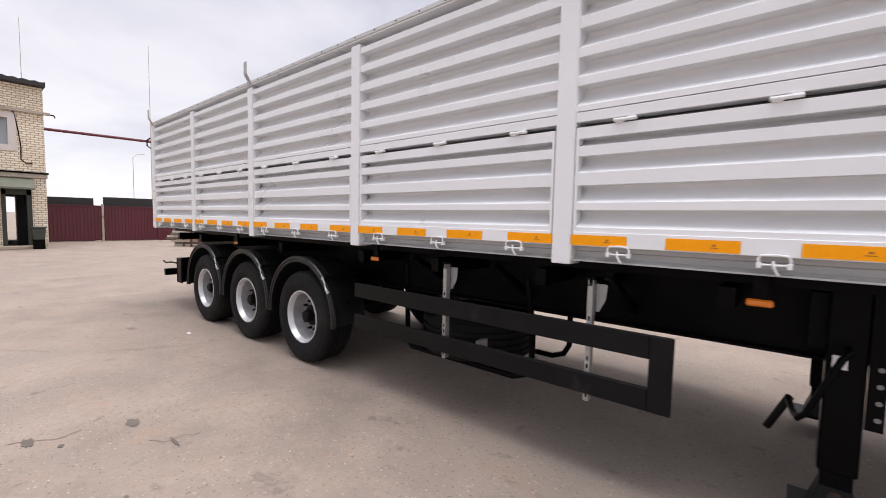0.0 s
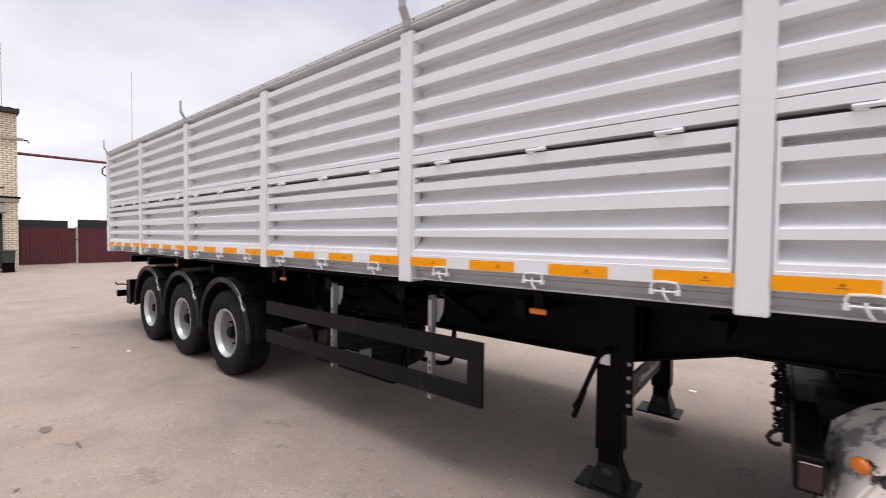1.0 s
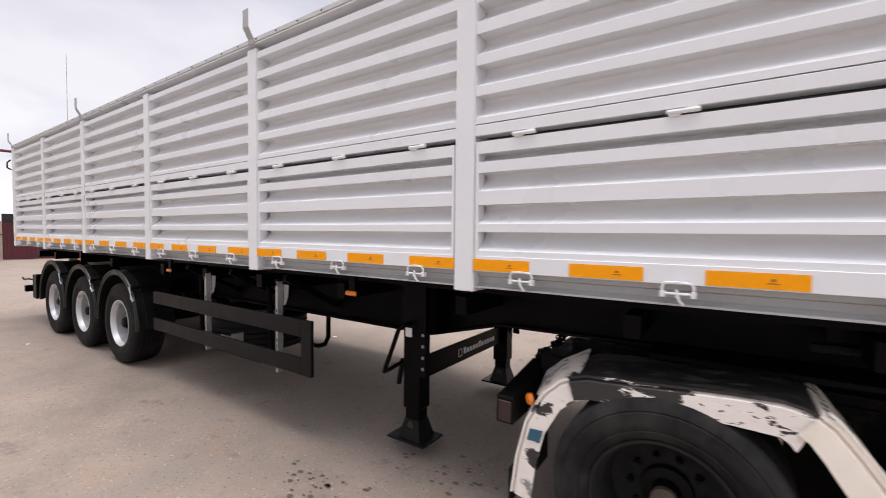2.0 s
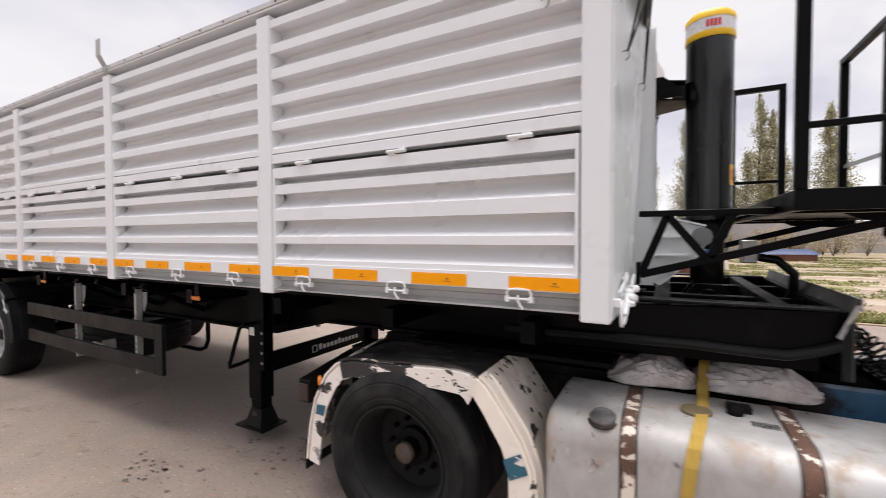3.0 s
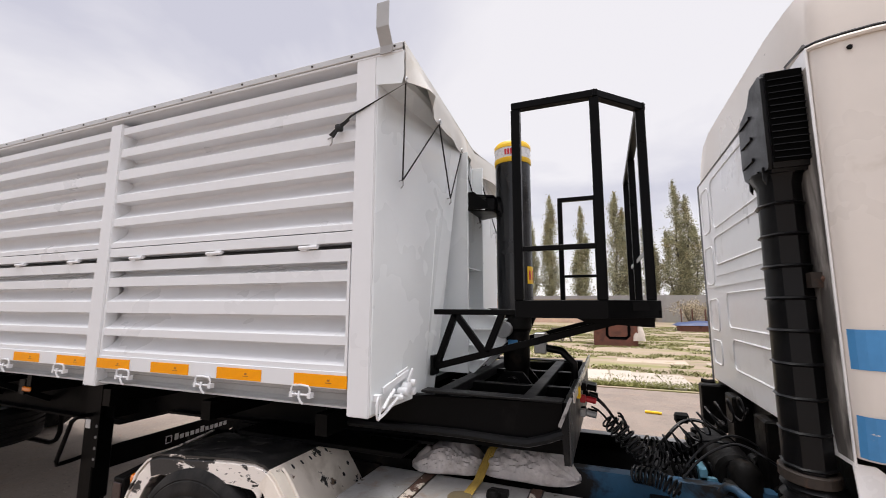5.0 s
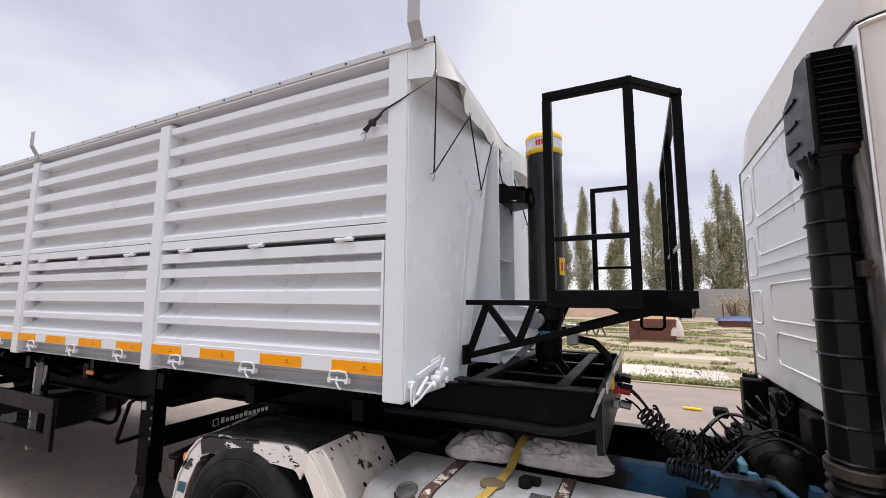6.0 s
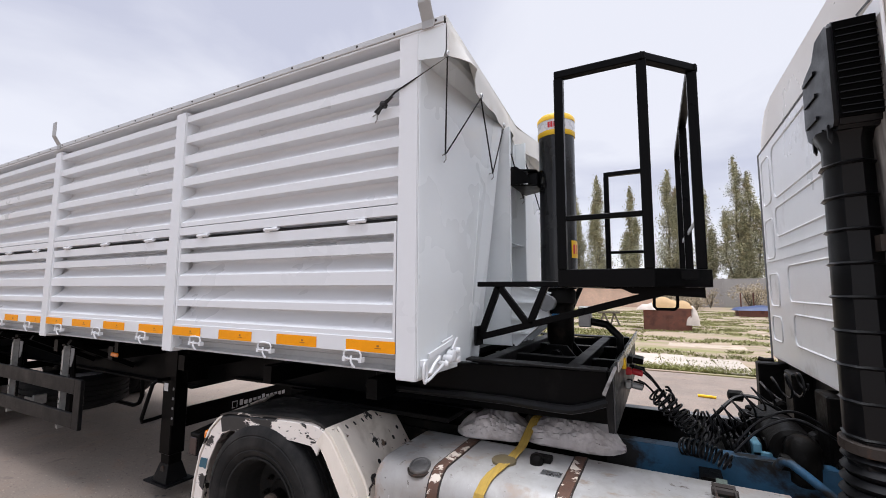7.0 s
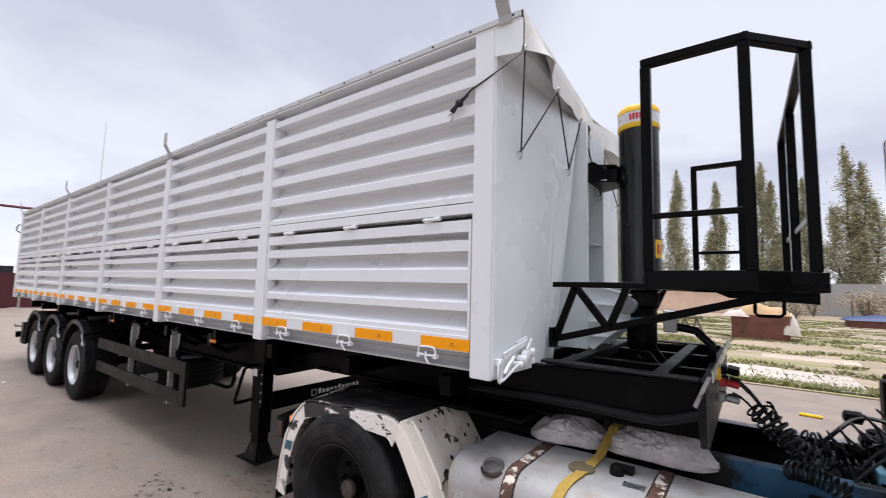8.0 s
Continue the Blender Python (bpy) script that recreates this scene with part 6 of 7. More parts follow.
part("stay_clip", boxes((ix + 0.03, ix + 0.075, iy - 0.14, iy - 0.09, 2.0, 2.06)), M["hub"], intake)
part("intake_wall_bracket", boxes((2.02, 2.09, 0.30, 0.42, 2.6, 2.66), (2.02, 2.09, 0.30, 0.42, 1.6, 1.66)), M["grime"], intake)
part("air_filter", lathe(bmesh.new(), [(0.14, 0.56), (0.16, 0.58), (0.16, 0.90), (0.12, 0.93)], (1.97, 0.40, 0), "z", 20, closed=False), M["grime"], truck, smooth=True)

# coiled hoses between truck and trailer
def coil(path, turns, r, wire, name, m, label):
    pts = [Vector(p) for p in path]

    def at(t):
        f = t * (len(pts) - 1)
        k = min(int(f), len(pts) - 2)
        u = f - k
        p0, p1, p2, p3 = pts[max(k - 1, 0)], pts[k], pts[k + 1], pts[min(k + 2, len(pts) - 1)]
        return 0.5 * ((2 * p1) + (p2 - p0) * u + (2 * p0 - 5 * p1 + 4 * p2 - p3) * u * u + (3 * p1 - p0 - 3 * p2 + p3) * u ** 3)
    line = []
    n = turns * 12
    for k in range(n + 1):
        t = k / n
        c, d = at(t), (at(min(t + 0.01, 1)) - at(max(t - 0.01, 0))).normalized()
        side = d.cross(Vector((0, 0, 1)))
        side = side.normalized() if side.length > 1e-3 else Vector((1, 0, 0))
        up = side.cross(d)
        a = 2 * math.pi * turns * t
        rr = r * min(1.0, 25 * t, 25 * (1 - t))
        line.append(c + (side * math.cos(a) + up * math.sin(a)) * rr)
    return part(name, tube(bmesh.new(), line, wire, 5), m, truck, label, smooth=True)


HOSE, CABLE = "black coiled air hose", "black coiled electric cable"
coil([(1.20, 0.96, 1.24), (1.27, 0.97, 1.20), (1.33, 0.98, 1.13), (1.39, 1.0, 1.05), (1.46, 1.02, 1.00)], 11, 0.046, 0.0062, "coiled_air_hose", M["coil"], HOSE)
coil([(1.36, 1.10, 1.10), (1.46, 1.12, 1.07), (1.58, 1.14, 1.12), (1.72, 1.18, 1.22), (1.84, 1.20, 1.30), (1.97, 1.22, 1.33)], 13, 0.064, 0.0062, "coiled_air_hose", M["coil"], HOSE)
coil([(1.20, 1.12, 1.22), (1.26, 1.13, 1.14), (1.34, 1.14, 1.06), (1.44, 1.16, 1.01), (1.54, 1.18, 0.99)], 12, 0.050, 0.0062, "coiled_air_hose", M["coil"], HOSE)
coil([(1.50, 1.30, 1.00), (1.60, 1.30, 1.01), (1.72, 1.31, 1.03), (1.84, 1.32, 1.05)], 11, 0.055, 0.007, "coiled_cable", M["coil"], CABLE)
coil([(1.56, 1.05, 0.97), (1.64, 1.05, 0.98), (1.74, 1.06, 1.0), (1.82, 1.07, 1.02)], 11, 0.045, 0.007, "coiled_cable", M["coil"], CABLE)
for k, (y, r) in enumerate(((0.95, 0.10), (1.05, 0.13), (1.18, 0.09))):
    ring_pts = [(1.10 + 0.16 * t / 12 + r * math.sin(math.pi * t / 12), y + 0.015 * t, 1.33 - 0.06 * k + r * 0.7 * math.cos(2 * math.pi * t / 12) - 0.012 * t) for t in range(13)]
    part("hose_loop", tube(bmesh.new(), ring_pts, 0.007, 6), M["coil"], truck, smooth=True)
coil([(1.32, 0.86, 1.00), (1.39, 0.82, 1.01), (1.46, 0.80, 1.0), (1.54, 0.78, 0.97)], 12, 0.042, 0.006, "coiled_cable", M["coil"], "black coiled cable end on the tank")
for k, (y, z, m) in enumerate(((0.98, 1.36, "red"), (1.10, 1.41, "grime"), (1.30, 1.33, "grime"), (0.92, 1.29, "zinc"), (1.02, 1.28, "grime"), (1.16, 1.42, "zinc"))):
    bm = boxes((1.045, 1.078, y - 0.022, y + 0.022, z - 0.022, z + 0.022))
    tube(bm, [(1.08, y, z), (1.14, y, z - 0.01)], 0.02, 8)
    part("hose_coupling", bm, M[m], trailer, bevel=0.005)
part("warning_tag", boxes((1.05, 1.07, 0.66, 0.72, 1.42, 1.48)), M["yellow"], trailer, "yellow tag", bevel=0.004)
rnd = random.Random(5)
for k in range(4):
    y = 0.92 + 0.14 * k
    x0, lift = 1.55 + rnd.uniform(-0.1, 0.1), rnd.uniform(0.08, 0.18)
    pts = []
    for j in range(6):
        t = j / 5
        pts.append((x0 + 0.48 * t, y + rnd.uniform(-0.04, 0.04), 0.98 + lift * math.sin(math.pi * t) + 0.10 * t))
    fine = []
    for j in range(21):
        t = j / 20 * 5
        i = min(int(t), 4)
        u = t - i
        p0, p1, p2, p3 = (Vector(pts[max(0, min(5, q))]) for q in (i - 1, i, i + 1, i + 2))
        fine.append(0.5 * ((2 * p1) + (p2 - p0) * u + (2 * p0 - 5 * p1 + 4 * p2 - p3) * u * u + (3 * p1 - p0 - 3 * p2 + p3) * u ** 3))
    part("loose_hose", tube(bmesh.new(), fine, rnd.choice((0.007, 0.009, 0.012)), 6), M["coil"], truck, smooth=True)
for k in range(18):
    bm = bmesh.new()
    x, y, z = 1.75 + rnd.uniform(-0.05, 0.3), 0.75 + 0.07 * k, 0.93 + rnd.uniform(0, 0.16)
    lathe(bm, [(0.02, -0.05), (0.04, -0.04), (0.04, 0.04), (0.02, 0.05)], (x, y, z), rnd.choice("xyz"), 10, closed=False)
    part("air_valve", bm, M["grime"], truck)
part("air_reservoir", lathe(bmesh.new(), [(0.09, 0.95), (0.11, 0.97), (0.11, 1.55), (0.09, 1.57)], (1.84, 0, 1.02), "y", 18, closed=False), M["grime"], truck, smooth=True)

# ---- loose things on the tank ----
def sack(cx, cy, z0, lx, ly, h, seed, turn):
    """A plump pillow of a sack, flat below, with folds that run in from its gathered ends."""
    bm = bmesh.new()
    rr = random.Random(seed)
    ph = [rr.uniform(0, 6) for _ in range(6)]
    n, m = 84, 64
    c, s = math.cos(turn), math.sin(turn)
    rings = []
    for i in range(n + 1):
        a = 2 * i / n - 1
        ends = abs(a) ** 2.2
        wide = (1 - 0.45 * abs(a) ** 4) * max(0.03, 1 - abs(a) ** 6) ** 0.5
        tall = max(0.10, 1 - abs(a) ** 2.4) ** 0.62 * (1 + 0.10 * math.sin(2.6 * a + ph[2]))
        ring = []
        for j in range(m):
            t = 2 * math.pi * j / m
            ct, st = math.cos(t), math.sin(t)
            y = 0.5 * ly * math.copysign(abs(ct) ** 0.9, ct) * wide
            z = h * tall * (0.32 + 0.68 * st ** 0.9 if st > 0 else 0.32 * (1 - abs(st) ** 0.45))
            fold = ends * (0.13 * math.sin(8 * t + ph[0] + 2 * a) + 0.07 * math.sin(15 * t + ph[1] + 3 * a))
            sag = 0.20 * noise.noise((2.2 * a + seed, 1.1 * ct, 1.3 * st)) + 0.05 * noise.noise((4.0 * a + 5 * st, 3.0 * ct - 2.0 * a, seed))
            fine = 0.11 * (1 - abs(noise.noise((3.0 * a + 2.4 * st, 6.5 * st + 2.5 * a, seed + 4.0)))) ** 6
            k = 1 + fold + sag - fine
            x = a * lx / 2 + 0.010 * math.sin(5 * t + ph[4]) * ends
            y *= 1 + 0.4 * (k - 1)
            z *= k
            ring.append(bm.verts.new((cx + c * x - s * y, cy + s * x + c * y, z0 + max(0.0, z))))
        rings.append(ring)
    for a, b in zip(rings, rings[1:]):
        for j in range(m):
            bm.faces.new((a[j], a[(j + 1) % m], b[(j + 1) % m], b[j]))
    bm.faces.new(rings[0])
    bm.faces.new(rings[-1][::-1])
    return bm


solo("sack", sack(0.275, 0.755, 0.931, 0.47, 0.37, 0.152, 3, 0.26), M["sack"], "dirty white woven sack folded on the fuel tank", "sack", "sacks on the tank", smooth=True)
solo("sack", sack(0.745, 0.825, 0.931, 0.58, 0.40, 0.165, 8, -0.03), M["sack"], "dirty white woven sack slumped on the fuel tank", "sack", "sacks on the tank", smooth=True)


def webbing(x_top, x_foot, w, m, off, y_end, raised=True):
    path = [(x_top + 0.06, 0.98, 1.04), (x_top + 0.05, 0.88, 1.065), (x_top + 0.03, 0.78, 1.045), (x_top + 0.015, 0.66, 0.985), (x_top + 0.01, 0.56, 0.945)]
    if not raised:
        path = [(x_top + 0.02, y_end, 0.934)]
    prof = [(0.40, 0.934), (0.28, 0.932), (0.17, 0.931), (0.11, 0.915), (0.066, 0.878), (0.045, 0.81), (0.042, 0.7), (0.042, 0.55), (0.044, 0.42)]
    path += [(x_top + (x_foot - x_top) * k / 8, y, z) for k, (y, z) in enumerate(prof)]
    bm = bmesh.new()
    n = len(path)
    rows = []
    for k, p in enumerate(path):
        a, b = Vector(path[max(k - 1, 0)]), Vector(path[min(k + 1, n - 1)])
        d = (b - a).normalized()
        nr = Vector((0, d.z, -d.y))
        nr = nr.normalized() * (1 if nr.z - nr.y > 0 else -1)
        c = Vector(p) + nr * off
        rows.append([bm.verts.new(c + Vector((sx * w / 2, 0, 0)) + nr * sn) for sx, sn in ((-1, 0), (1, 0), (1, 0.004), (-1, 0.004))])
    for k in range(n - 1):
        for j in range(4):
            bm.faces.new((rows[k][j], rows[k][(j + 1) % 4], rows[k + 1][(j + 1) % 4], rows[k + 1][j]))
    bm.faces.new(rows[0])
    bm.faces.new(rows[-1][::-1])
    return bm


tie = thing("tie_down_strap", (0.45, 0.1, 0.6), "yellow woven tie-down strap over the fuel tank", "strap")
part("webbing", webbing(0.50, 0.40, 0.05, M["webbing"], 0.009, 0.85), M["webbing"], tie)
part("buckle", boxes((0.375, 0.43, 0.012, 0.03, 0.40, 0.47)), M["steel"], tie, "steel buckle", bevel=0.004)
tie2 = thing("ratchet_strap", (1.42, 0.1, 0.6), "faded green ratchet strap round the fuel tank", "strap")
part("webbing", webbing(1.46, 1.56, 0.046, M["green_webbing"], 0.009, 0.62, False), M["green_webbing"], tie2)
bm = boxes((1.43, 1.437, 0.26, 0.44, 0.94, 0.985), (1.503, 1.51, 0.26, 0.44, 0.94, 0.985), (1.425, 1.515, 0.42, 0.46, 0.972, 0.984))
tube(bm, [(1.42, 0.30, 0.975), (1.52, 0.30, 0.975)], 0.014, 8)
tube(bm, [(1.42, 0.40, 0.97), (1.52, 0.40, 0.97)], 0.018, 8)
part("ratchet", bm, M["hub"], tie2, "grimy steel ratchet")

# ---- far side: lot with concrete strips, shed, fence and poplars ----
lot = solo("lot_ground", boxes((-60, 90, 9.3, 70, -0.02, 0.012)), M["lot"], "sandy soil with patches of autumn grass", "ground", kind="structure")
rnd = random.Random(11)
slab_meshes = []
for k in range(4):
    bm = boxes((-1.48 + 0.25 * k, 1.48, -0.30 - 0.06 * k, 0.30 + 0.06 * k, 0.0, 0.022))
    slab_meshes.append(mesh_of("slab", bm, M["slab"], 0.012))
strips = thing("concrete_strips", (4, 20, 0.012), "rows of pale weathered concrete slabs sunk in grass", "paving", kind="structure")
y = 11.6
while y < 40:
    x = -12 + rnd.uniform(-1, 1)
    while x < 26:
        if rnd.random() < 0.55:
            piece("slab", rnd.choice(slab_meshes), strips, (x, y + rnd.uniform(-0.25, 0.25), rnd.uniform(-0.02, 0.005)), (0, 0, rnd.uniform(-0.05, 0.05)))
        x += 3.02
    y += rnd.uniform(1.35, 1.9)
plates = thing("concrete_plates", (1.8, 10.6, 0.012), "flat pale concrete plates lying by the road edge", "concrete plates")
bm = boxes((-0.29, 0.29, -1.02, 1.02, 0.0, 0.05))
plate = mesh_of("plate", bm, M["slab_white"], 0.012)
for x, yy, a in ((0.86, 10.72, 0.06), (1.47, 10.78, 0.03), (2.08, 10.55, 0.05), (2.69, 10.40, 0.02)):
    piece("plate", plate, plates, (x, yy, 0.012), (0, 0, a))
curb = solo("lot_edge", boxes((-60, 90, 9.18, 9.30, -0.02, 0.03)), M["lot"], "low crumbling soil edge along the lot", "soil edge", kind="structure", bevel=0.01)


def grass_mesh(count, seed):
    rr = random.Random(seed)
    vs, fs = [], []
    rows = [rr.uniform(9.4, 40) for _ in range(26)]
    for _ in range(count):
        if rr.random() < 0.15:
            y, x = 9.35 + abs(rr.gauss(0, 0.35)), rr.uniform(-10, 22)
        else:
            y, x = rr.uniform(9.4, 42), rr.uniform(-12, 26)
            if noise.noise((x * 0.22, y * 0.9, 2.0)) + 0.5 * noise.noise((x * 1.1, y * 2.0, 7.0)) < 0.08:
                continue
        y = max(y, 9.33)
        h, w, a = rr.uniform(0.03, 0.12), rr.uniform(0.015, 0.04), rr.uniform(0, 6.28)
        dx, dy = w * math.cos(a), w * math.sin(a)
        lx, ly = rr.uniform(-0.12, 0.12), rr.uniform(-0.12, 0.12)
        n = len(vs)
        vs += [(x - dx, y - dy, 0.008), (x + dx, y + dy, 0.008), (x + lx, y + ly, h)]
        fs.append((n, n + 1, n + 2))
    me = bpy.data.meshes.new("grass")
    me.from_pydata(vs, [], fs)
    me.materials.append(M["grass"])
    return me


tagged(new("grass", grass_mesh(330000, 4)), "tufts of yellowing autumn grass between the slabs", "grass", kind="stuff")

# rusty box under cloths
shed = thing("rusty_box", (1.45, 21.0, 0.012), "rusty brown sheet-metal box covered with ochre cloth and rags", "metal box")
part("box_wall", boxes((0.45, 2.42, 20.3, 21.7, 0.012, 1.05)), M["rust"], shed, bevel=0.01)
for k in range(5):
    x = 0.5 + 0.475 * k
    part("box_rib", boxes((x - 0.02, x + 0.02, 20.28, 20.3, 0.012, 1.05)), M["rust"], shed)


def heap(x0, x1, y0, y1, z0, h, seed, skirt=0.0):
    rr = random.Random(seed)
    ph = [rr.uniform(0, 6) for _ in range(4)]
    bm = bmesh.new()

    def f(u, v):
        e = max(0.0, math.sin(math.pi * u)) ** 0.5 * max(0.0, math.sin(math.pi * v)) ** 0.5
        z = z0 + h * e * (0.8 + 0.2 * math.sin(5 * u + ph[0])) + 0.04 * math.sin(13 * u + ph[1]) * e
        return (x0 + (x1 - x0) * u, y0 + (y1 - y0) * v, z - skirt * (1 - e))
    return grid_sheet(bm, f, 20, 12, 0.01)


part("ochre_cover", heap(0.70, 2.5, 20.32, 21.6, 1.04, 0.66, 3), M["ochre"], shed, smooth=True)
part("rag_cover", heap(0.15, 1.1, 20.22, 21.3, 1.08, 0.22, 5, 0.12), M["rag"], shed, smooth=True)
part("rag_skirt", heap(2.2, 2.75, 20.2, 21.3, 0.92, 0.35, 7, 0.62), M["rag"], shed, smooth=True)
trestle = thing("timber_trestle", (-1.27, 22, 0.012), "weathered grey timber trestle standing on the grass", "trestle")
for p, q in (((-1.75, 22, 0.05), (-1.5, 22, 0.66)), ((-1.25, 22, 0.05), (-1.5, 22, 0.66)), ((-1.2, 22, 0.05), (-1.0, 22, 0.66)), ((-0.75, 22, 0.05), (-1.0, 22, 0.66))):
    part("trestle_leg", bar(bmesh.new(), p, q, 0.09, 0.09), M["oldwood"], trestle)
part("trestle_beam", boxes((-1.8, -0.72, 21.93, 22.07, 0.66, 0.76)), M["oldwood"], trestle)
part("trestle_foot", boxes((-1.82, -0.70, 21.9, 22.1, 0.008, 0.07)), M["oldwood"], trestle)

# blue covered load
blue = thing("covered_load", (8.2, 36, 0.012), "long low load under a blue tarpaulin on rusty bearers", "covered load")
part("blue_cover", heap(5.9, 9.6, 35.2, 37.2, 0.45, 0.55, 9), M["bluetarp"], blue, smooth=True)
part("bearer", boxes((6.2, 9.4, 35.3, 37.1, 0.012, 0.46)), M["rust"], blue)
for x in (6.6, 7.4, 8.3):
    part("stake", boxes((x - 0.04, x + 0.04, 37.1, 37.18, 0.3, 1.7)), M["rust"], blue)

# far fence of concrete panels with an orange brick wall behind
fence = thing("concrete_fence", (10, 55, 0.0), "long grey concrete panel fence behind the lot", "fence", kind="structure")
panel = mesh_of("panel", boxes((-2.45, 2.45, -0.06, 0.06, 0.0, 3.25)), M["fence"], 0.02)
post_me = mesh_of("fence_post", boxes((-0.1, 0.1, -0.1, 0.1, 0.0, 3.35)), M["fence"], 0.02)
for k in range(30):
    piece("panel", panel, fence, (-60 + 5 * k, 55, 0.0))
    piece("fence_post", post_me, fence, (-62.5 + 5 * k, 55, 0.0))
old_wall = solo("brick_outbuilding", boxes((-14, 0.6, 50, 53, 0.0, 2.6)), M["orange_brick"], "low faded orange brick outbuilding", "outbuilding", bevel=0.02)
roof_slab = part("roof_slab", boxes((-14.2, 0.8, 49.8, 53.2, 2.6, 2.75)), M["slab"], old_wall)


def leaf_cloud(name, mtl, centres, count, size, seed):
    """Many small leaf quads round weighted clump centres (x, y, z, spread, height)."""
    rr = random.Random(seed)
    vs, fs = [], []
    for _ in range(count):
        c = rr.choice(centres)
        p = Vector((c[0] + rr.gauss(0, c[3]), c[1] + rr.gauss(0, c[3]), c[2] + rr.gauss(0, c[4])))
        if p.z < 0.1:
            continue
        u = Vector((rr.gauss(0, 1), rr.gauss(0, 1), rr.gauss(0, 1))).normalized()
        v = u.orthogonal().normalized()
        v.rotate(Matrix.Rotation(rr.uniform(0, 6.28), 3, u))
        w = u.cross(v)
        s = size * rr.uniform(0.6, 1.4)
        n = len(vs)
        vs += [p - v * s, p + w * s * 0.6, p + v * s, p - w * s * 0.6]
        fs.append((n, n + 1, n + 2, n + 3))
    me = bpy.data.meshes.new(name)
    me.from_pydata(vs, [], fs)
    me.materials.append(mtl)
    return me


def poplar(x, y, h, width, seed, label, spires=((0.0, 1.0, 1.0),), leaves=22000):
    """A poplar behind the fence: tapered trunk, steep limbs, and clumps of leaves with gaps; spires (offset, share of height, share of width)."""
    rr = random.Random(seed)
    tree = thing("poplar", (x, y, 0), label, "tree", "poplars behind the fence")
    trunk, limbs, clumps = bmesh.new(), bmesh.new(), []
    for dx, share, wide in spires:
        th, w = h * share, width * wide
        lean = [(x + dx * min(1.0, 0.35 + 0.65 * k / 5) + 0.12 * math.sin(1.7 * k + seed), y + 0.1 * math.cos(2.1 * k + seed), th * 0.96 * k / 9) for k in range(10)]
        tube(trunk, lean, [0.24 * share * (1 - k / 10.2) for k in range(10)], 8)
        count = int(70 * share * (0.6 + 0.4 * wide))
        for k in range(count):
            t = (k + rr.random()) / count
            z0 = (0.06 + 0.86 * t) * th
            spread = w * (0.35 + 0.65 * min(1.0, t / 0.28)) * max(0.10, 1 - max(0.0, t - 0.28) / 0.80) * rr.choice((0.45, 0.7, 0.9, 1.0, 1.2))
            a = rr.uniform(0, 6.28)
            rise = rr.uniform(0.9, 2.0) * (1.0 - 0.4 * t)
            f = z0 / (th * 0.96) * 9
            i = min(int(f), 8)
            p0 = Vector(lean[i]).lerp(Vector(lean[i + 1]), f - i)
            p1 = Vector((p0.x + spread * math.cos(a), p0.y + spread * math.sin(a), min(th * 1.01, z0 + rise)))
            tube(limbs, [p0, p0.lerp(p1, 0.5) + Vector((0.12 * spread * math.cos(a), 0.12 * spread * math.sin(a), -0.18)), p1], [0.05, 0.03, 0.010], 5)
            for q in (0.45, 0.75, 1.0):
                c = p0.lerp(p1, q)
                clumps.append((c.x - x, c.y - y, c.z, 0.15 + 0.17 * spread, 0.32 + 0.16 * rr.random()))
        for k in range(5):
            clumps.append((lean[9][0] - x, lean[9][1] - y, th * (0.93 + 0.017 * k), 0.13 - 0.015 * k, 0.2))
    part("trunk", trunk, M["bark"], tree, smooth=True)
    part("limb", limbs, M["bark"], tree)
    ob = new("crown", leaf_cloud("crown", M["leaf"], clumps, int(leaves * 0.85), 0.088, seed + 1))
    ob.parent = tree
    return tree


SLIM, BROAD = "slim columnar poplar with thinning autumn leaves", "broad old poplar with several leaning spires"
poplar(10.0, 60.0, 18.4, 2.10, 21, BROAD, ((-0.1, 1.0, 0.85), (1.2, 0.88, 0.9), (2.1, 0.66, 0.85), (-1.3, 0.62, 0.7), (0.5, 0.6, 1.0)), 46000)
poplar(6.3, 60.5, 15.3, 1.38, 32, BROAD, ((0.0, 1.0, 1.0), (0.9, 0.62, 0.8)), 19000)
poplar(2.4, 59.5, 17.6, 1.86, 24, SLIM, ((0.0, 1.0, 1.0), (0.9, 0.86, 0.8), (1.5, 0.5, 0.7)), 30000)
poplar(-2.2, 60.5, 16.1, 1.50, 25, SLIM, ((0.0, 1.0, 0.9), (0.6, 0.72, 0.9), (-0.6, 0.6, 0.8)), 22000)
poplar(-6.3, 60.0, 18.0, 1.50, 26, SLIM, ((0.0, 1.0, 1.0), (-0.5, 0.8, 0.8)), 23000)
poplar(-9.6, 60.5, 16.4, 1.44, 27, SLIM, ((0.0, 1.0, 1.0), (0.5, 0.8, 0.8)), 21000)
poplar(-13.2, 59.5, 17.4, 1.56, 28, SLIM, ((0.0, 1.0, 1.0), (-0.6, 0.75, 0.8)), 21000)
poplar(16.5, 61.0, 16.5, 1.80, 29, BROAD, ((0.0, 1.0, 1.0), (1.0, 0.8, 0.9)), 26000)

rr = random.Random(33)
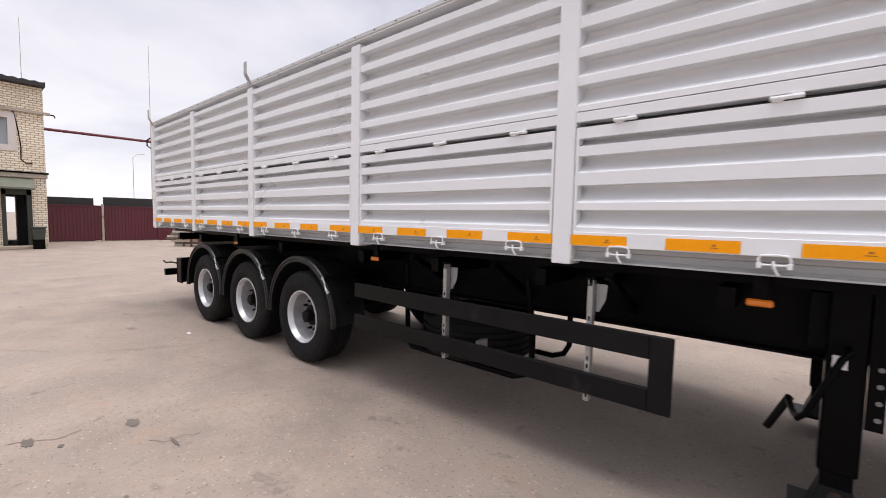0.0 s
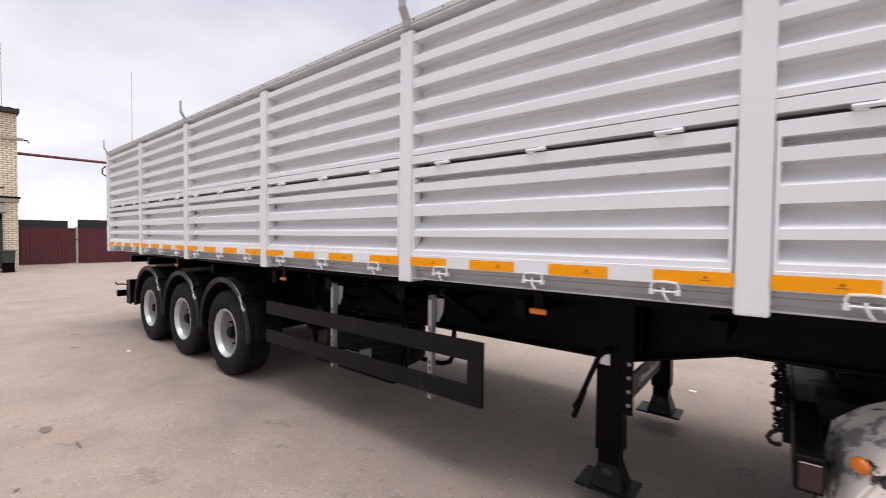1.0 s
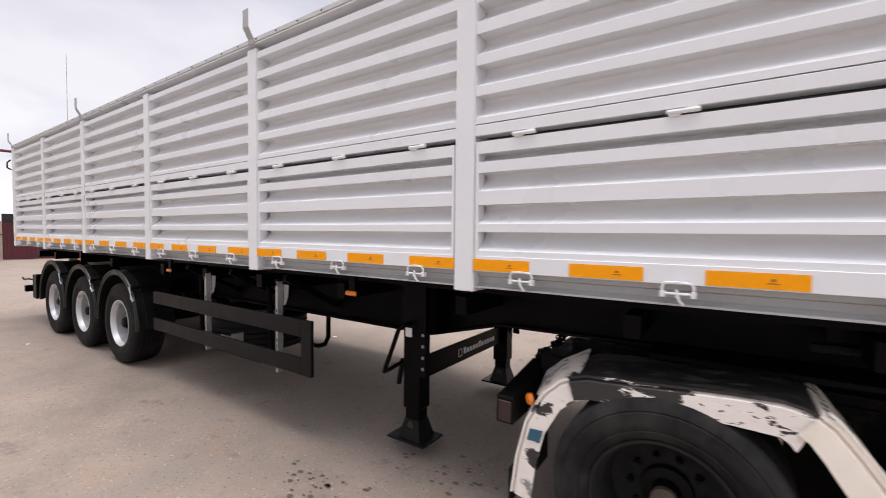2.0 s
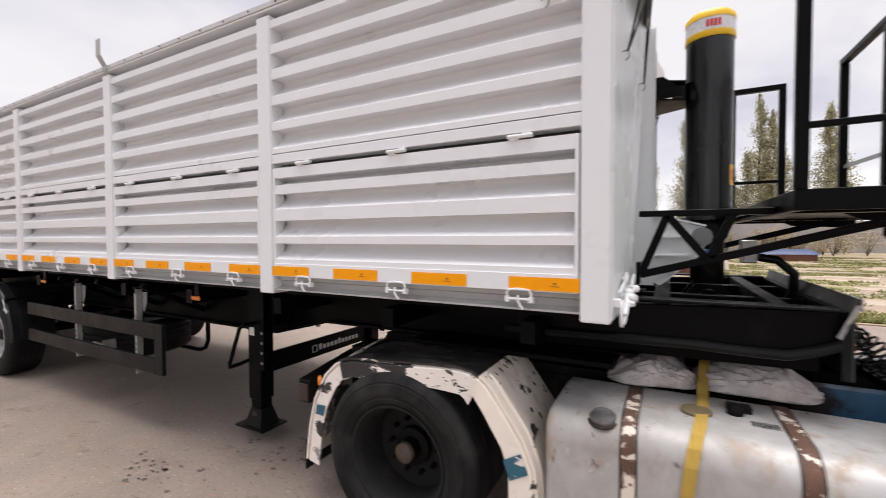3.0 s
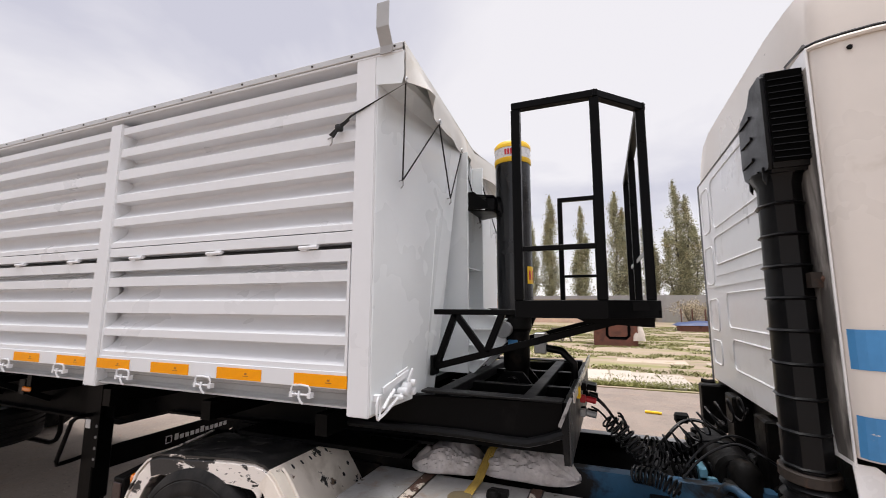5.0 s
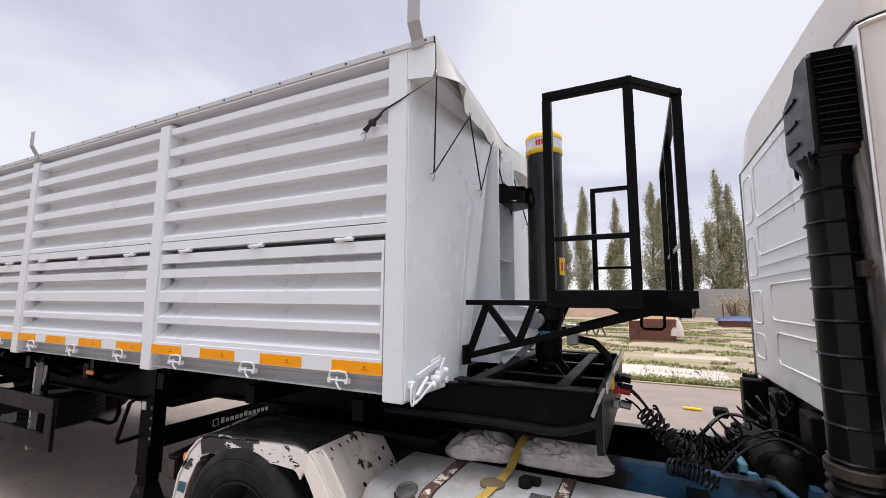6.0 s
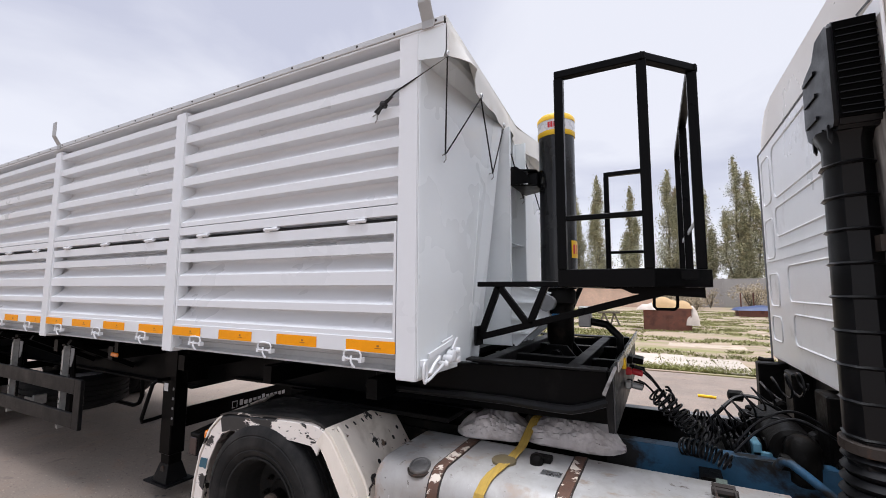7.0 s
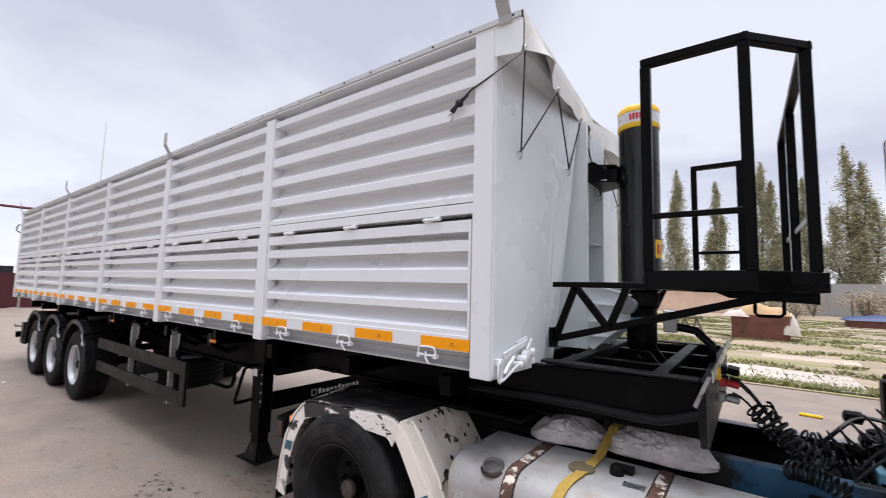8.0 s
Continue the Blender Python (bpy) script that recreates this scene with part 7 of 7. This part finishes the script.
for k in range(20):
    x, y, s = rr.uniform(1.5, 16), rr.uniform(44, 53.5), rr.uniform(0.55, 1.3)
    bush = thing("bush", (x, y, 0), "bare brown scrub bush with dry leaves", "bush", "scrub by the fence")
    bm = bmesh.new()
    for j in range(9):
        a = rr.uniform(0, 6.28)
        tube(bm, [(x, y, 0), (x + 0.4 * s * math.cos(a), y + 0.4 * s * math.sin(a), 1.0 * s), (x + 0.7 * s * math.cos(a), y + 0.7 * s * math.sin(a), 1.7 * s)], [0.03, 0.02, 0.008], 5)
    part("stem", bm, M["bark"], bush)
    cs = [(rr.gauss(0, 0.5 * s), rr.gauss(0, 0.5 * s), rr.uniform(0.5, 1.8) * s, 0.25, 0.25) for _ in range(10)]
    ob = new("foliage", leaf_cloud("foliage", M["brush"], cs, 700, 0.07, 50 + k))
    ob.parent = bush

# ---- rear of the yard: brick building, gates, pipe ----
house = thing("brick_building", (-32, -6, 0), "two-storey cream brick gatehouse with a corrugated roof", "building")
BX = -29.0
# front wall in panels round the doorway and the window
bm = boxes((BX - 0.4, BX, -0.10, 0.42, 0.0, 3.3), (BX - 0.4, BX, -14, -0.95, 0.0, 3.3), (BX - 0.4, BX, -0.95, -0.10, 2.62, 3.3),
           (BX - 0.4, BX, -0.64, 0.42, 3.3, 7.1), (BX - 0.4, BX, -1.97, -0.64, 3.3, 4.40), (BX - 0.4, BX, -1.97, -0.64, 5.70, 7.1), (BX - 0.4, BX, -14, -1.97, 3.3, 7.1))
part("front_wall", bm, M["brick"], house, "cream brick front wall")
part("side_wall", boxes((-37, BX - 0.4, 0.05, 0.42, 0, 7.1)), M["brick"], house)
part("back_wall", boxes((-37.4, -37, -14, -0.62, 0, 7.1), (-37.4, -37, 0.0, 0.42, 0, 7.1), (-37.4, -37, -0.62, 0.0, 2.45, 7.1), (-37, BX - 0.4, -14, -13.6, 0, 7.1)), M["brick"], house)
part("upper_floor", boxes((-37, BX - 0.4, -13.6, 0.05, 3.3, 3.5)), M["dark_room"], house)
part("band_course", boxes((BX, BX + 0.10, -14, 0.46, 3.12, 3.30)), M["stone_trim"], house, bevel=0.01)
part("gutter", boxes((BX, BX + 0.14, -14, 0.50, 3.30, 3.37)), M["black"], house)
part("cornice", boxes((BX, BX + 0.12, -14, 0.62, 5.93, 6.05)), M["stone_trim"], house, bevel=0.01)
bm = bmesh.new()
pts = []
for k in range(90):
    yy = -14.2 + 0.165 * k
    pts.append((yy, 7.28 + (0.04 if k % 2 else 0.0)))
prism(bm, pts + [(yy, 7.12), (-14.2, 7.12)], "x", -37.6, BX + 0.35)
part("corrugated_roof", bm, M["slate"], house, "dark corrugated roof sheet")
win = part("window", boxes((BX - 0.30, BX - 0.28, -1.92, -0.69, 4.45, 5.65)), M["glass"], house)
part("window_frame", boxes((BX - 0.28, BX + 0.03, -1.97, -1.89, 4.40, 5.70), (BX - 0.28, BX + 0.03, -0.72, -0.64, 4.40, 5.70), (BX - 0.28, BX + 0.03, -1.89, -0.72, 4.40, 4.48), (BX - 0.28, BX + 0.03, -1.89, -0.72, 5.62, 5.70), (BX - 0.28, BX - 0.2, -1.33, -1.27, 4.48, 5.62)), M["frame_white"], win)
part("window_surround", boxes((BX, BX + 0.03, -0.64, -0.47, 4.25, 5.85), (BX, BX + 0.03, -2.07, -0.64, 5.70, 5.85), (BX, BX + 0.05, -2.07, -0.64, 4.22, 4.40)), M["frame_white"], win)
part("awning", prism(bmesh.new(), [(BX, 3.10), (BX + 0.75, 2.66), (BX + 0.75, 2.58), (BX, 2.80)], "y", -3.0, -0.02), M["awning"], house, "weathered green entrance canopy")
door = part("door_frame", boxes((BX - 0.3, BX + 0.06, -0.24, -0.08, 0.0, 2.62), (BX - 0.3, BX + 0.06, -1.02, -0.88, 0.0, 2.62), (BX - 0.3, BX + 0.06, -1.0, -0.1, 2.36, 2.62)), M["green_paint"], house)
part("open_door", boxes((BX - 1.1, BX - 0.3, -0.20, -0.15, 0.12, 2.36)), M["green_paint"], house, "dark green door standing open", bevel=0.01)
part("inner_wall", boxes((BX - 1.0, BX - 0.95, -0.48, -0.2, 0.0, 2.5)), M["dark_room"], house)
part("door_step", boxes((BX, BX + 0.5, -1.3, 0.3, 0.0, 0.14)), M["slab"], house, bevel=0.02)
part("cable_run", tube(bmesh.new(), [(BX + 0.02, -1.2, 6.08), (BX + 0.02, -0.62, 6.04), (BX + 0.02, -0.50, 5.8), (BX + 0.02, -0.40, 5.1), (BX + 0.02, -0.34, 4.4), (BX + 0.02, -0.36, 3.9), (BX + 0.02, -0.20, 3.75), (BX + 0.02, 0.0, 3.76)], 0.02, 5), M["black"], house)
part("bracket_lamp", tube(bmesh.new(), [(BX + 0.05, 0.42, 5.98), (BX + 0.1, 0.75, 5.96), (BX + 0.1, 0.80, 5.86)], 0.03, 6), M["black"], house)
bin_ = thing("litter_bin", (BX + 0.6, 0.02, 0), "dark green litter bin by the entrance", "bin")
part("bin_body", prism(bmesh.new(), [(-0.16, 0.42), (0.22, 0.42), (0.25, 0.92), (-0.19, 0.92)], "x", BX + 0.45, BX + 0.8), M["green_paint"], bin_, bevel=0.02)
part("bin_stand", boxes((BX + 0.5, BX + 0.55, -0.16, 0.22, 0.0, 0.45), (BX + 0.7, BX + 0.75, -0.16, 0.22, 0.0, 0.45)), M["black"], bin_)
part("bin_lid", boxes((BX + 0.43, BX + 0.82, -0.22, 0.28, 0.92, 0.98)), M["green_paint"], bin_, bevel=0.02)

GX = -33.7
gate = thing("yard_gate", (GX, 3.4, 0), "double-leaf maroon profiled metal gate, closed", "gate")
for y0, y1, name in ((0.95, 3.22, "gate_leaf"), (3.32, 5.95, "gate_leaf")):
    leaf = part(name, boxes((GX - 0.03, GX, y0, y1, 0.06, 2.05)), M["maroon"], gate)
    k = y0 + 0.05
    while k < y1 - 0.05:
        part("profile_rib", boxes((GX, GX + 0.03, k, k + 0.06, 0.06, 2.05)), M["maroon"], leaf)
        k += 0.16
    part("gate_rail", boxes((GX, GX + 0.05, y0, y1, 2.0, 2.06)), M["maroon"], leaf)
part("gate_post", boxes((GX - 0.06, GX + 0.06, 3.22, 3.32, 0, 2.15)), M["stone_trim"], gate)
part("gate_latch", boxes((GX + 0.03, GX + 0.07, 2.9, 3.9, 1.38, 1.43)), M["maroon"], gate)
wall2 = thing("yard_fence", (GX, 7.5, 0), "dark boarded yard fence beside the gate", "fence")
part("board_panel", boxes((GX - 0.8, GX - 0.7, 0.6, 3.0, 0.0, 2.48)), M["slate"], wall2)
part("board_panel", boxes((GX - 0.8, GX - 0.7, 3.45, 6.4, 0.0, 2.58)), M["slate"], wall2)
part("maroon_panel", boxes((GX - 0.03, GX + 0.03, 6.0, 7.4, 0.0, 1.2)), M["maroon"], wall2)
part("far_panel", boxes((GX - 0.8, GX - 0.7, 7.6, 40, 0.0, 2.2)), M["fence"], wall2)
part("near_panel", boxes((GX - 0.8, GX - 0.7, -60, -14.0, 0.0, 2.2)), M["fence"], wall2)

over = thing("overhead_pipe", (-31, 8, 0), "maroon overhead gas pipe on posts", "pipe")
part("pipe_run", tube(bmesh.new(), [(-31, 0.42, 5.62), (-31, 26, 5.95)], 0.07, 8), M["maroon"], over, smooth=True)
for y in (12.0, 25.5):
    part("pipe_post", tube(bmesh.new(), [(-31, y, 0), (-31, y, 5.78)], 0.08, 8), M["maroon"], over)
for x, y, h in ((-60, 12.8, 20.5), (-60, 2.5, 19.8)):
    mast = thing("radio_mast", (x, y, 0), "thin pale radio mast in the distance", "mast", "radio masts")
    part("pole", tube(bmesh.new(), [(x, y, 0), (x, y, h * 0.6), (x, y, h)], [0.06, 0.035, 0.02], 6), M["slab_white"], mast)
lamp = thing("street_lamp", (-48, 8.2, 0), "thin grey street lamp beyond the gate", "street lamp")
part("pole", tube(bmesh.new(), [(-48, 8.2, 0), (-48, 8.2, 6.6), (-48, 8.6, 6.9), (-48, 9.1, 6.9)], 0.025, 6), M["slab_white"], lamp)

# scrap frames and rails lying behind the trailer
scrap = thing("scrap_frames", (-26.5, 5.6, 0), "stack of rusty metal frames and timber on the yard", "scrap")
rr = random.Random(8)
for k in range(8):
    z = 0.04 + 0.12 * k
    part("scrap_bar", bar(bmesh.new(), (-27.6 + rr.uniform(-0.3, 0.3), 4.9 + rr.uniform(-0.2, 0.2), z), (-25.8 + rr.uniform(-0.3, 0.3), 6.6 + rr.uniform(-0.3, 0.3), z + rr.uniform(-0.02, 0.05)), 0.10, 0.10), M["oldwood"] if k % 2 else M["rag"], scrap)
for k in range(4):
    part("frame_leg", boxes((-27.3 + 0.45 * k, -27.22 + 0.45 * k, 5.3 + 0.2 * k, 5.38 + 0.2 * k, 0.0, 1.0)), M["rust"], scrap)
pallets = thing("timber_stack", (-31.5, 8.2, 0), "low stack of pale sawn timber", "timber")
for k in range(6):
    part("plank", boxes((-32.5, -30.5, 6.6 + 0.01 * k, 9.4 + 0.05 * k, 0.02 + 0.14 * k, 0.14 + 0.14 * k)), M["ochre"] if k % 2 else M["slab"], pallets)

# ---- marks on the ground ----
def blot(cx, cy, rx, ry, seed, z=0.004):
    rr = random.Random(seed)
    bm = bmesh.new()
    n = 18
    ring = []
    for k in range(n):
        a = 2 * math.pi * k / n
        r = rr.uniform(0.65, 1.1)
        ring.append(bm.verts.new((cx + rx * r * math.cos(a), cy + ry * r * math.sin(a), z)))
    bm.faces.new(ring)
    return bm


stains = thing("oil_stains", (-5, -1.5, 0.004), "dark oil stains and damp drops on the asphalt", "stain", kind="structure")
for k, (x, y, rx, ry) in enumerate(((-6.94, -1.62, 0.085, 0.05), (-7.12, -2.2, 0.09, 0.04), (-6.9, -2.05, 0.03, 0.02), (-6.38, -1.5, 0.10, 0.015), (-5.9, -1.9, 0.03, 0.02))):
    part("stain", blot(x, y, rx, ry, k), M["stain"], stains)
rr = random.Random(77)
for k in range(70):
    x, y = (rr.gauss(-3.1, 0.2), rr.gauss(-0.18, 0.13)) if k < 40 else (rr.gauss(-2.45, 0.25), rr.gauss(0.42, 0.12))
    r = rr.uniform(0.006, 0.020)
    part("drop", blot(x, y, r * 1.4, r, 200 + k), M["stain"], stains)
cracks = thing("surface_cracks", (-7, -1, 0.003), "thin wandering cracks in the asphalt", "crack", kind="structure")


def crack(p, q, seed, w=0.006):
    rr = random.Random(seed)
    bm = bmesh.new()
    p, q = Vector(p), Vector(q)
    n = max(8, int((q - p).length / 0.07))
    side = Vector((-(q - p).y, (q - p).x)).normalized()
    off, rows = 0.0, []
    for k in range(n + 1):
        off += rr.uniform(-0.05, 0.05)
        c = p.lerp(q, k / n) + side * off
        ww = w * rr.uniform(0.3, 1.0)
        rows.append((bm.verts.new((c.x + side.x * ww, c.y + side.y * ww, 0.003)), bm.verts.new((c.x - side.x * ww, c.y - side.y * ww, 0.003))))
    for a, b in zip(rows, rows[1:]):
        bm.faces.new((a[0], b[0], b[1], a[1]))
    return bm


for k, (p, q) in enumerate((((-9.25, -1.45), (-8.8, -0.1)), ((-7.2, -2.3), (-7.15, -1.9)), ((-6.5, -1.65), (-6.3, -1.4)), ((-13, -4), (-8, -6)), ((-15, -1.2), (-13.2, -0.4)), ((-18, -3), (-16, -1.5)), ((-22, -1), (-20, 0.3)), ((-11, -2.6), (-9.6, -1.9)), ((-24, -5), (-21, -4)))):
    part("crack", crack(p, q, 300 + k), M["crack"], cracks)
litter = thing("paper_scraps", (-4.5, 1.5, 0), "scraps of white paper on the ground", "litter")
for x, y in ((-2.7, 3.2), (-9.4, -0.4), (-6.1, 2.6)):
    part("scrap", boxes((x - 0.035, x + 0.035, y - 0.02, y + 0.02, 0.0, 0.006)), M["whiteprint"], litter)
pebbles = bmesh.new()
rr = random.Random(99)
for k in range(420):
    x, y, r = rr.uniform(-10, 0), rr.uniform(-3.2, 2.5), rr.uniform(0.004, 0.012)
    a = [pebbles.verts.new((x + r * math.cos(t), y + r * math.sin(t), 0.001)) for t in (0.3, 1.9, 3.4, 5.0)]
    b = pebbles.verts.new((x, y, r * 0.8))
    for j in range(4):
        pebbles.faces.new((a[j], a[(j + 1) % 4], b))
solo("gravel", pebbles, M["slab"], "scattered small pebbles on the asphalt", "gravel", kind="stuff")
yellow_rods = thing("yellow_rods", (2.0, 6.6, 0.0), "short yellow painted rods lying on the asphalt", "rod")
for x in (1.75, 2.75):
    part("rod", tube(bmesh.new(), [(x, 6.9, 0.025), (x + 0.27, 6.86, 0.025)], 0.025, 8), M["yellow"], yellow_rods)
